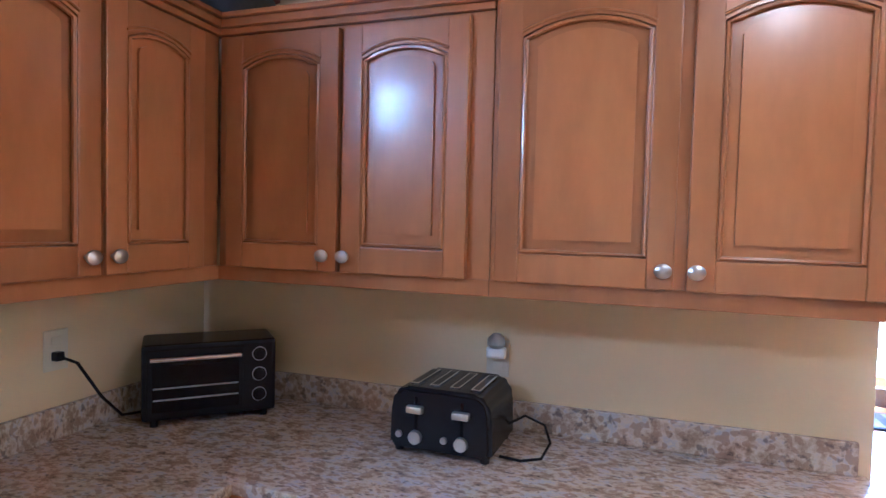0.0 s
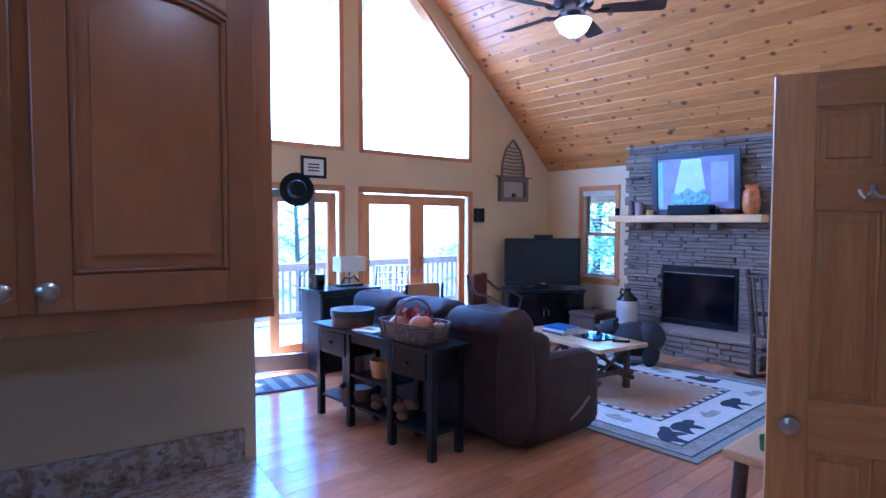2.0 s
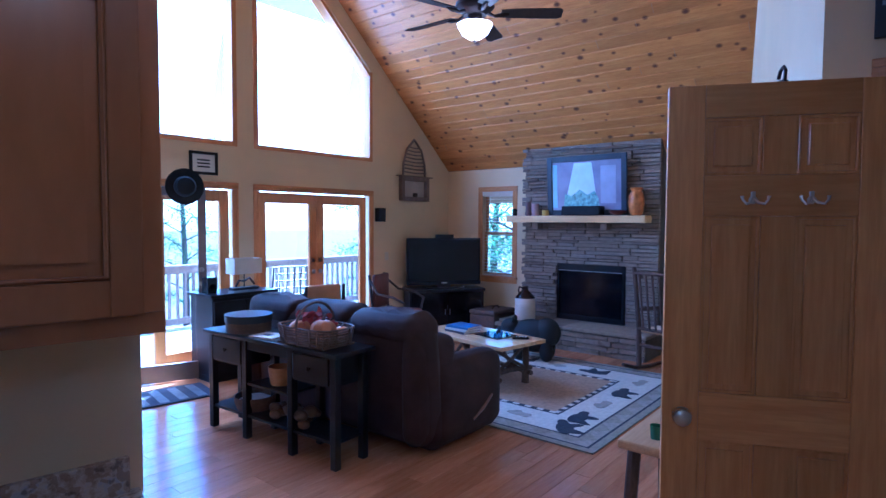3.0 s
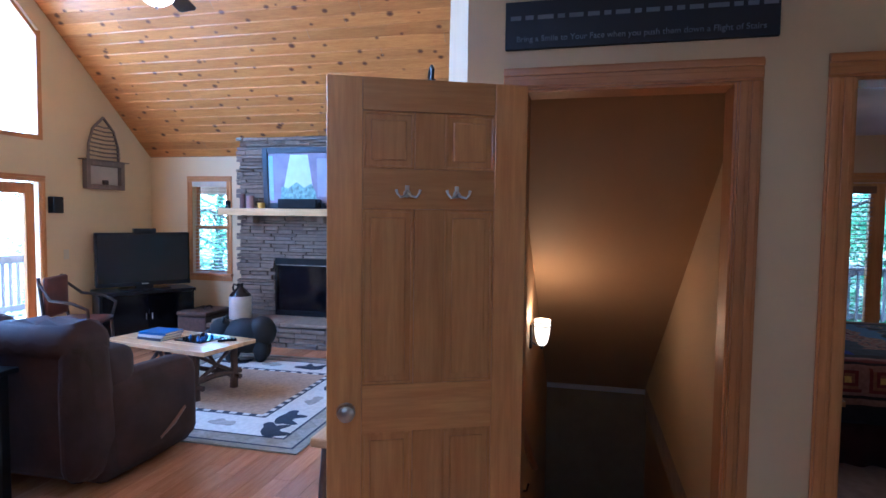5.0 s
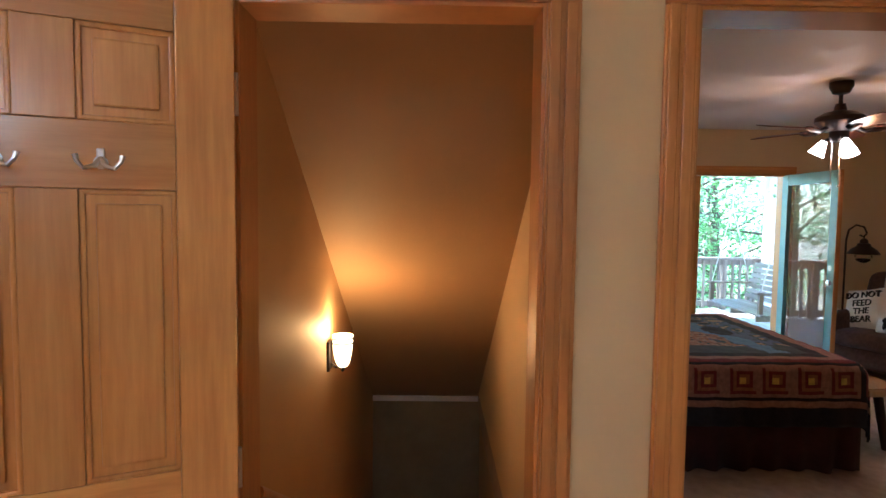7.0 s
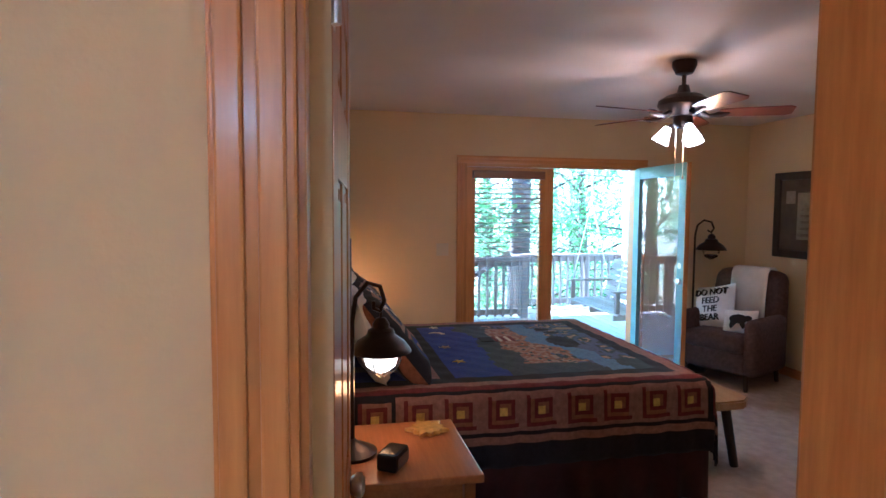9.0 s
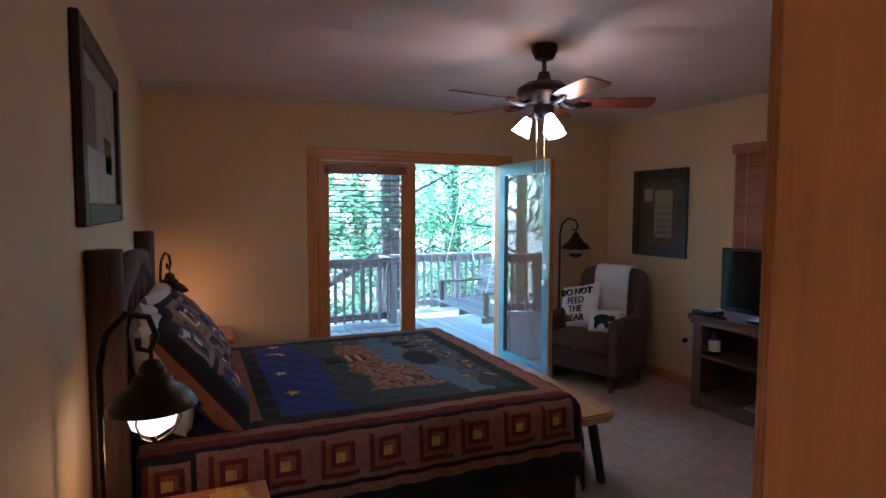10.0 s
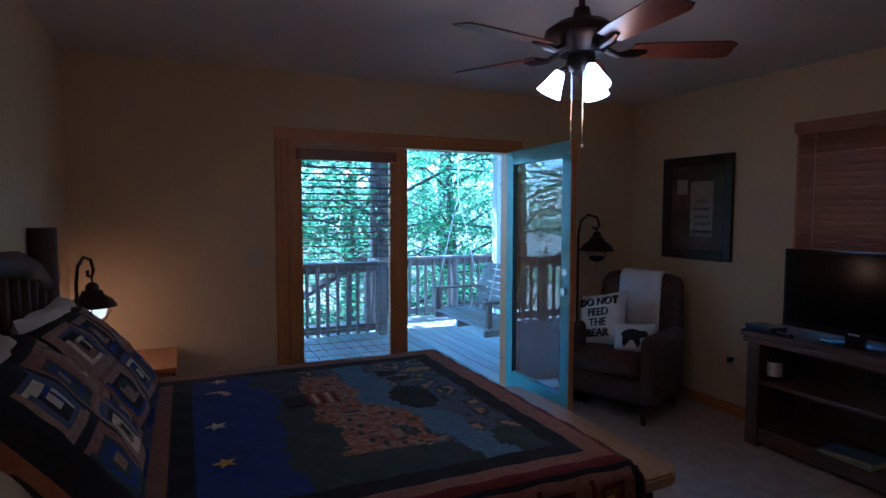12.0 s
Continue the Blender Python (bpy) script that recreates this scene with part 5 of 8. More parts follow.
lev = part("recliner_lever", tube(BM(), [(0.05, -SL2 - 0.012, 0.18), (0.16, -SL2 - 0.02, 0.24), (0.28, -SL2 - 0.016, 0.31)], [0.014, 0.02, 0.015]), plain("lever_brown", (0.18, 0.09, 0.06), 0.4), sofa, "brown recliner lever", True)

# console table behind the sofa
con = thing("console_table", "black painted console table with two drawers and a low shelf", "table", 3.10, 4.06, 0, 3)
CLN, CWD, CH = 0.70, 0.15, 0.76
part("top", boxm(-CWD - 0.03, CWD + 0.03, -CLN - 0.04, CLN + 0.04, CH - 0.028, CH, bevel=0.006), BLACKPAINT, con)
for x in (-CWD, CWD - 0.05):
    for y in (-CLN, -CLN + 0.42, CLN - 0.42 - 0.05, CLN - 0.05):
        part("leg", boxm(x, x + 0.05, y, y + 0.05, 0, CH - 0.03, bevel=0.004), BLACKPAINT, con)
for y0, y1 in ((-CLN + 0.051, -CLN + 0.419), (CLN - 0.419, CLN - 0.051)):
    part("case", boxm(-CWD + 0.012, CWD - 0.01, y0, y1, CH - 0.235, CH - 0.03), BLACKPAINT, con)
    dw = part("drawer", boxm(-CWD - 0.004, -CWD + 0.011, y0 + 0.012, y1 - 0.012, CH - 0.22, CH - 0.045, bevel=0.004), BLACKPAINT, con)
    part("knob", lathe(BM(), [(0.007, 0), (0.007, 0.012), (0.016, 0.02), (0.014, 0.028), (0.0, 0.031)], 14, Matrix.Translation((-CWD - 0.004, (y0 + y1) / 2, CH - 0.13)) @ pose(0, 0, 0, 0, -90)), BLACKPAINT, dw, "", True)
part("apron", boxm(-CWD + 0.01, CWD - 0.01, -CLN + 0.475, CLN - 0.475, CH - 0.10, CH - 0.03), BLACKPAINT, con)
part("shelf", boxm(-CWD + 0.005, CWD - 0.005, -CLN + 0.475, CLN - 0.475, 0.40, 0.42, bevel=0.003), BLACKPAINT, con)
part("low_shelf", boxm(-CWD + 0.01, CWD - 0.01, -CLN + 0.02, CLN - 0.02, 0.16, 0.18, bevel=0.003), BLACKPAINT, con)


def on_console(x, y, z):
    v = con.matrix_basis @ Vector((x, y, z))
    return v.x, v.y, v.z


BASKET = wood("split_wood_basket", (0.18, 0.11, 0.07), (0.09, 0.05, 0.03), (8, 8, 8), 0.7)
rb1 = thing("round_box", "round dark wooden cheese box with a lid", "box", *on_console(0.0, 0.40, CH))
part("box", lathe(BM(), [(0.165, 0), (0.168, 0.10), (0.0, 0.10)], 36), RUSTWOOD, rb1, "", True)
part("lid", lathe(BM(), [(0.174, 0.075), (0.176, 0.128), (0.0, 0.132)], 36), plain("blue_black_lid", (0.03, 0.04, 0.05), 0.35), rb1, "dark lid with a rim", True)
bk1 = thing("book", "thin pale booklet lying on the console", "book", *on_console(-0.06, 0.08, CH), 12)
part("cover", boxm(-0.09, 0.09, -0.11, 0.11, 0, 0.012, bevel=0.002), plain("pale_cover", (0.62, 0.58, 0.52), 0.5), bk1)
part("picture", boxm(-0.03, 0.03, -0.03, 0.05, 0.012, 0.0128), BLACKPAINT, bk1)
mug = turned("mug", "blue mug on the console", "mug", *on_console(0.10, 0.06, CH), [(0.035, 0), (0.04, 0.09), (0.036, 0.09), (0.032, 0.008), (0.0, 0.008)], plain("blue_glaze", (0.05, 0.16, 0.30), 0.25), part_name="cup")
bsk = thing("harvest_basket", "woven split-wood basket with hoop handle", "basket", *on_console(0.0, -0.35, CH), 3)
bm = BM()
for k in range(7):
    u = k / 6
    z, g = 0.012 + 0.11 * u, 1 + 0.12 * u
    pts = [(0.15 * g * math.copysign(abs(math.cos(a)) ** 0.6, math.cos(a)), 0.24 * g * math.copysign(abs(math.sin(a)) ** 0.6, math.sin(a)), z) for a in (2 * math.pi * i / 28 for i in range(29))]
    tube(bm, pts, 0.008, 5)
box(bm, -0.14, 0.14, -0.23, 0.23, 0.0, 0.012)
part("weave", bm, BASKET, bsk, "", True)
for i in range(22):
    a = 2 * math.pi * i / 22
    cx, sx = math.copysign(abs(math.cos(a)) ** 0.6, math.cos(a)), math.copysign(abs(math.sin(a)) ** 0.6, math.sin(a))
    part("stake", tube(BM(), [(0.156 * cx, 0.246 * sx, 0.004), (0.176 * cx, 0.276 * sx, 0.13)], 0.006, 5), BASKET, bsk)
part("handle", tube(BM(), [(0.17 * math.cos(a), 0.0, 0.12 + 0.16 * math.sin(a)) for a in (math.pi * i / 16 for i in range(17))], 0.009), BASKET, bsk, "", True)


def pumpkin(x, y, z, r, mat, label):
    o = thing("pumpkin", label, "pumpkin", *on_console(x, y, z))
    bm = BM()
    bmesh.ops.create_uvsphere(bm, u_segments=32, v_segments=14, radius=r)
    for v in bm.verts:
        a = math.atan2(v.co.y, v.co.x)
        k = 1 + 0.06 * math.cos(8 * a)
        v.co = Vector((v.co.x * k, v.co.y * k, v.co.z * 0.78 - 0.12 * r * math.exp(-(v.co.x ** 2 + v.co.y ** 2) / (0.2 * r) ** 2) + 0.78 * r))
    part("flesh", bm, mat, o, "", True)
    part("stem", tube(BM(), [(0, 0, 1.45 * r), (0.01, 0, 1.75 * r), (0.03, 0.01, 1.9 * r)], [0.2 * r, 0.12 * r, 0.13 * r], 6), RUSTWOOD, o, "", True)


ORANGE = plain("pumpkin_skin", (0.52, 0.20, 0.06), 0.5, vary=0.25)
pumpkin(-0.03, -0.46, CH + 0.05, 0.082, ORANGE, "pale orange pumpkin heaped in the basket")
pumpkin(-0.06, -0.26, CH + 0.05, 0.07, ORANGE, "orange pumpkin beside dried leaves in the basket")
pumpkin(0.07, -0.53, CH + 0.04, 0.055, ORANGE, "small orange gourd at the basket's end")
leaves = thing("dried_leaves", "sprays of red dried leaves in the basket", "dried leaves", *on_console(0.03, -0.32, CH + 0.10))
rl = random.Random(5)
RED = plain("red_leaf", (0.30, 0.035, 0.03), 0.7, vary=0.4)
for i in range(60):
    c = Vector((rl.uniform(-0.1, 0.1), rl.uniform(-0.14, 0.14), rl.uniform(0.0, 0.11)))
    m = Matrix.Translation(c) @ pose(0, 0, 0, rl.uniform(0, 360), rl.uniform(0, 360), rl.uniform(0, 360))
    bm = BM()
    prism(bm, [(0, -0.03), (0.018, -0.005), (0.012, 0.02), (0, 0.034), (-0.012, 0.02), (-0.018, -0.005)], 0.002, m)
    part("leaf", bm, RED, leaves)
tub = turned("bowl", "small tan wooden bowl on the console's middle shelf", "bowl", *on_console(-0.02, 0.0, 0.42), [(0.07, 0), (0.085, 0.08), (0.09, 0.13), (0.083, 0.13), (0.075, 0.02), (0.0, 0.015)], wood("tan_bowl", (0.45, 0.26, 0.10), (0.32, 0.16, 0.06)), part_name="bowl")
rb2 = thing("round_basket", "shallow round basket on the low shelf", "basket", *on_console(0.0, 0.33, 0.18))
part("body", lathe(BM(), [(0.13, 0), (0.15, 0.05), (0.155, 0.10), (0.143, 0.10), (0.135, 0.04), (0.0, 0.02)], 30), BASKET, rb2, "", True)
part("cloth", lathe(BM(), [(0.13, 0.06), (0.08, 0.085), (0.0, 0.09)], 20), WHITECLOTH, rb2, "", True)
gour = thing("dried_gourds", "heap of brown gourds and pods on the low shelf", "gourds", *on_console(0.0, -0.12, 0.18))
for i in range(14):
    bm = BM()
    r = 0.03 + 0.02 * rl.random()
    bmesh.ops.create_uvsphere(bm, u_segments=12, v_segments=8, radius=r, matrix=Matrix.Translation((rl.uniform(-0.1, 0.1), rl.uniform(-0.25, 0.25), r + (0.05 if i % 3 == 0 else 0))) @ Matrix.Diagonal((1, 1.4, 0.9, 1)))
    part("gourd", bm, (RUSTWOOD, BASKET)[i % 2], gour, "", True)

# log coffee table
ct = thing("coffee_table", "rustic coffee table with pale plank top and log legs", "table", 5.36, 3.93, 0.012, -10)
for k in range(4):
    w = 0.62 / 4
    part("plank", boxm(-0.31 + k * w + 0.001, -0.31 + (k + 1) * w - 0.001, -0.60, 0.60, 0.41, 0.448, bevel=0.006), PALETOP, ct)
for x in (-0.22, 0.22):
    for y in (-0.42, 0.42):
        part("leg", tube(BM(), [(x, y, 0.0), (x * 1.03, y, 0.2), (x, y, 0.41)], [0.038, 0.033, 0.034], 10), LOG, ct, "", True)
    part("brace", tube(BM(), [(x, -0.40, 0.10), (x * 1.05, -0.2, 0.16), (x * 1.05, 0.0, 0.39)], [0.02, 0.018, 0.016]), LOG, ct, "", True)
    part("brace", tube(BM(), [(x, 0.40, 0.10), (x * 1.05, 0.2, 0.16), (x * 1.05, 0.0, 0.39)], [0.02, 0.018, 0.016]), LOG, ct, "", True)
    part("stretcher", tube(BM(), [(x, -0.50, 0.11), (x * 0.98, 0.0, 0.13), (x, 0.50, 0.11)], 0.024), LOG, ct, "", True)
for y in (-0.42, 0.42):
    part("stretcher", tube(BM(), [(-0.30, y, 0.15), (0.0, y + 0.01, 0.16), (0.30, y, 0.14)], 0.026), LOG, ct, "", True)
    part("rail", tube(BM(), [(-0.27, y, 0.385), (0.27, y, 0.385)], 0.022), LOG, ct, "", True)
for s in (-1, 1):
    part("brace", tube(BM(), [(-0.20 * s, -0.42, 0.16), (0.0, -0.43, 0.26), (0.20 * s, -0.42, 0.38)], 0.017), LOG, ct, "", True)


def on_table(x, y, z=0.448):
    v = ct.matrix_basis @ Vector((x, y, z))
    return v.x, v.y, v.z


cols = [plain("book_blue", (0.05, 0.12, 0.30), 0.3), plain("book_white", (0.6, 0.58, 0.55), 0.4), plain("book_dark", (0.05, 0.04, 0.05), 0.35)]
for k in range(3):
    b = thing("book", ("large blue-covered picture book on top of a pile", "pale hardback book in the middle of a pile", "dark hardback book under a pile")[2 - k], "book", *on_table(-0.05 + 0.01 * k, 0.20, 0.448 + 0.022 * k), -10 + 4 * k, group="books on the coffee table")
    part("pages", boxm(-0.11, 0.11, -0.14, 0.14, 0.003, 0.019), WHITECLOTH, b)
    part("cover", boxm(-0.115, 0.115, -0.145, 0.145, 0.0, 0.003), cols[2 - k], b)
    part("cover", boxm(-0.115, 0.115, -0.145, 0.145, 0.019, 0.022), cols[2 - k], b)
    part("spine", boxm(-0.117, -0.114, -0.145, 0.145, 0.0, 0.022), cols[2 - k], b)
game = thing("tray", "glossy tray of dark game pieces on the coffee table", "tray", *on_table(0.06, -0.17), -10)
part("tray", boxm(-0.14, 0.14, -0.16, 0.16, 0, 0.012, bevel=0.004), SCREEN, game)
for k in range(14):
    x, y = rl.uniform(-0.1, 0.1), rl.uniform(-0.12, 0.12)
    part("piece", lathe(BM(), [(0.018, 0.012), (0.012, 0.03), (0.008, 0.04), (0.0, 0.045)], 10, Matrix.Translation((x, y, 0))), cols[0] if k % 2 else BLACKPLASTIC, game, "", True)
rem = thing("remote_control", "black remote control on the coffee table", "remote control", *on_table(0.12, -0.44), 35)
part("case", boxm(-0.025, 0.025, -0.08, 0.08, 0, 0.02, bevel=0.006), BLACKPLASTIC, rem)
for k in range(4):
    part("button", boxm(-0.012, 0.012, -0.06 + 0.03 * k, -0.045 + 0.03 * k, 0.02, 0.022), STEEL, rem)


# bentwood armchairs by the French doors
def bent_chair(name, label, x, y, rz, mat):
    c = thing(name, label, "chair", x, y, 0, rz)
    part("seat", softm(-0.25, 0.25, -0.25, 0.22, 0.41, 0.47, 0.03, puff=0.012), mat, c, "", True)
    part("backrest", softm(-0.21, 0.21, 0.20, 0.25, 0.50, 0.92, 0.024, puff=0.012), mat, c, "", True)
    for s in (-1, 1):
        part("leg", tube(BM(), [(s * 0.26, -0.24, 0), (s * 0.25, -0.22, 0.42)], 0.017), DARKWOOD, c, "", True)
        part("leg", tube(BM(), [(s * 0.24, 0.28, 0), (s * 0.23, 0.22, 0.45), (s * 0.22, 0.28, 0.92)], 0.017), DARKWOOD, c, "", True)
        part("armrest", tube(BM(), [(s * 0.25, -0.22, 0.42), (s * 0.32, -0.24, 0.60), (s * 0.34, -0.10, 0.67), (s * 0.32, 0.12, 0.70), (s * 0.22, 0.27, 0.86)], 0.016), DARKWOOD, c, "bent wooden arm", True)
    for z, y2 in ((0.2, -0.23), (0.22, 0.25)):
        part("stretcher", rodm((-0.25, y2, z), (0.25, y2, z), 0.012), DARKWOOD, c)
    return c


LEATHER = plain("red_brown_leather", (0.13, 0.045, 0.03), 0.4, vary=0.2)
TAN = plain("tan_leather", (0.42, 0.20, 0.06), 0.4, vary=0.12)
bent_chair("armchair", "bentwood armchair with reddish leather seat and back", 5.92, 5.62, 20, LEATHER)
bent_chair("armchair", "wooden chair with a plain tan leather back", 4.58, 5.60, 170, TAN)

# buffet with a lamp by the open French door
buf = thing("buffet", "black painted cabinet beside the open French door", "cabinet", 3.93, 5.98, 0)
part("body", boxm(-0.40, 0.30, -0.18, 0.24, 0.06, 0.84, bevel=0.004), BLACKPAINT, buf)
part("top", boxm(-0.43, 0.33, -0.21, 0.26, 0.84, 0.87, bevel=0.006), BLACKPAINT, buf)
part("plinth", boxm(-0.40, 0.30, -0.17, 0.24, 0, 0.06), BLACKPAINT, buf)
for x0 in (-0.39, -0.045):
    dd = part("door", boxm(x0, x0 + 0.335, -0.196, -0.181, 0.09, 0.80, bevel=0.004), BLACKPAINT, buf)
    part("knob", lathe(BM(), [(0.006, 0), (0.012, 0.014), (0.0, 0.02)], 12, Matrix.Translation((x0 + (0.30 if x0 < -0.1 else 0.035), -0.196, 0.5)) @ pose(0, 0, 0, 90)), STEEL, dd, "", True)
lp = thing("table_lamp", "table lamp with white drum shade on a dark twig base", "lamp", 4.0, 6.0, 0.87)
part("base", boxm(-0.15, 0.15, -0.05, 0.05, 0, 0.03, bevel=0.008), BLACKPAINT, lp)
part("twig", tube(BM(), [(-0.10, 0, 0.03), (-0.06, 0.0, 0.10), (0.0, 0, 0.09), (0.06, 0, 0.12), (0.12, 0, 0.05)], 0.012), BLACKPAINT, lp, "", True)
part("stem", rodm((0, 0, 0.03), (0, 0, 0.22), 0.007), BLACKPAINT, lp)
bm = BM()
for y0, y1 in ((-0.085, -0.08), (0.08, 0.085)):
    box(bm, -0.16, 0.16, y0, y1, 0.17, 0.33)
for x0, x1 in ((-0.16, -0.155), (0.155, 0.16)):
    box(bm, x0, x1, -0.08, 0.08, 0.17, 0.33)
part("shade", bm, WHITECLOTH, lp, "white rectangular linen shade")
cof = thing("speaker", "small black loudspeaker on the buffet", "loudspeaker", 3.60, 5.98, 0.87)
part("case", boxm(-0.05, 0.05, -0.06, 0.06, 0, 0.16, bevel=0.008), BLACKPLASTIC, cof)
part("cone", lathe(BM(), [(0.036, 0), (0.032, 0.004), (0.012, -0.004), (0.0, -0.002)], 18, Matrix.Translation((0, -0.06, 0.06)) @ pose(0, 0, 0, 90)), SCREEN, cof, "", True)
hat = thing("round_hat", "round black felt hat hung on the open French door", "hat", 3.40, 6.05, 1.92, -20)
part("brim", lathe(BM(), [(0.09, 0.012), (0.15, 0.004), (0.175, 0.012), (0.175, 0.018), (0.15, 0.012), (0.09, 0.02)], 32, pose(0, 0, 0, 90)), BLACKPAINT, hat, "", True)
part("crown", lathe(BM(), [(0.10, 0.012), (0.098, 0.07), (0.08, 0.11), (0.0, 0.115)], 28, pose(0, 0, 0, 90)), BLACKPAINT, hat, "", True)
mat_d = thing("door_mat", "dark patterned mat by the French door", "mat", 3.0, 5.75, 0.002, -10)
part("mat", boxm(-0.42, 0.42, -0.25, 0.25, 0, 0.012, bevel=0.004), cloth("mat_dark", (0.06, 0.06, 0.07)), mat_d)
for k in range(5):
    part("stripe", boxm(-0.38 + k * 0.16, -0.30 + k * 0.16, -0.21, 0.21, 0.012, 0.0135), cloth("mat_grey", (0.2, 0.2, 0.2)) if k == 0 else bpy.data.materials["mat_grey"], mat_d)

# on the gable wall
fp = thing("framed_text", "small dark frame with white card of printed lines", "picture", 3.745, YN, 2.19)
for b in ((-0.155, -0.125, -0.12, 0.12), (0.125, 0.155, -0.12, 0.12), (-0.125, 0.125, -0.12, -0.09), (-0.125, 0.125, 0.09, 0.12)):
    part("frame", boxm(b[0], b[1], -0.022, 0, b[2], b[3], bevel=0.003), BLACKPAINT, fp)
part("card", boxm(-0.126, 0.126, -0.01, -0.004, -0.091, 0.091), WHITEPLASTIC, fp)
for k in range(3):
    part("line", boxm(-0.07, 0.07, -0.0112, -0.010, -0.045 + 0.035 * k, -0.03 + 0.035 * k), BLACKPAINT, fp)
ws = thing("wall_speaker", "small black loudspeaker on the wall", "loudspeaker", 6.285, YN, 1.68)
part("case", boxm(-0.065, 0.065, -0.09, 0, -0.095, 0.095, bevel=0.01), BLACKPLASTIC, ws)
part("grille", boxm(-0.055, 0.055, -0.096, -0.09, -0.085, 0.085, bevel=0.003), bpy.data.materials["speaker_cloth"], ws)
outlet(6.45, YN, 1.1, 0, "ivory light switch plate on the gable wall")
shelf = thing("twig_shelf", "rustic arched twig wall shelf with rungs and a framed box below", "wall decoration", 7.0, YN, 1.89)
GREYTWIG = wood("grey_twig", (0.28, 0.22, 0.19), (0.15, 0.11, 0.09), (6, 6, 1), 0.8)
for s in (-1, 1):
    part("side_twig", tube(BM(), [(s * 0.24, -0.03, 0.36), (s * 0.23, -0.03, 0.55), (s * 0.16, -0.03, 0.75), (0.0, -0.03, 0.90)], 0.016), GREYTWIG, shelf, "", True)
for k in range(8):
    z = 0.42 + 0.052 * k
    hw = 0.25 - 0.20 * max(0, (z - 0.5) / 0.4) ** 1.2
    part("rung", tube(BM(), [(-hw, -0.04, z), (0, -0.045, z - 0.012), (hw, -0.04, z)], 0.010, 6), GREYTWIG, shelf, "", True)
for b in ((-0.30, -0.24, 0.0, 0.36), (0.24, 0.30, 0.0, 0.36), (-0.24, 0.24, 0.0, 0.06), (-0.24, 0.24, 0.29, 0.35)):
    part("frame", boxm(b[0], b[1], -0.07, 0, b[2], b[3], bevel=0.006), GREYTWIG, shelf)
part("backing", boxm(-0.24, 0.24, -0.012, -0.002, 0.06, 0.29), plain("pale_backing", (0.5, 0.44, 0.38), 0.7), shelf)
part("ledge", boxm(-0.36, 0.36, -0.09, 0, 0.351, 0.365, bevel=0.004), GREYTWIG, shelf)
part("figure", boxm(-0.03, 0.05, -0.06, -0.02, 0.06, 0.12, bevel=0.02), DARKWOOD, shelf)

# small log bench near the stair door
sb = thing("log_bench", "small log bench with pale plank seat", "bench", 3.90, 1.60, 0, 0)
part("seat", boxm(-0.36, 0.36, -0.14, 0.14, 0.40, 0.45, bevel=0.012), BENCHTOP, sb)
for x in (-0.26, 0.26):
    for y in (-0.08, 0.08):
        part("leg", rodm((x * 1.1, y * 1.2, 0), (x, y, 0.40), 0.035), LOG, sb)
turned("cup", "small green glass cup on the log bench", "cup", 3.68, 1.58, 0.45, [(0.03, 0), (0.035, 0.07), (0.031, 0.07), (0.027, 0.008), (0.0, 0.008)], plain("green_glaze", (0.06, 0.16, 0.07), 0.2), part_name="cup")


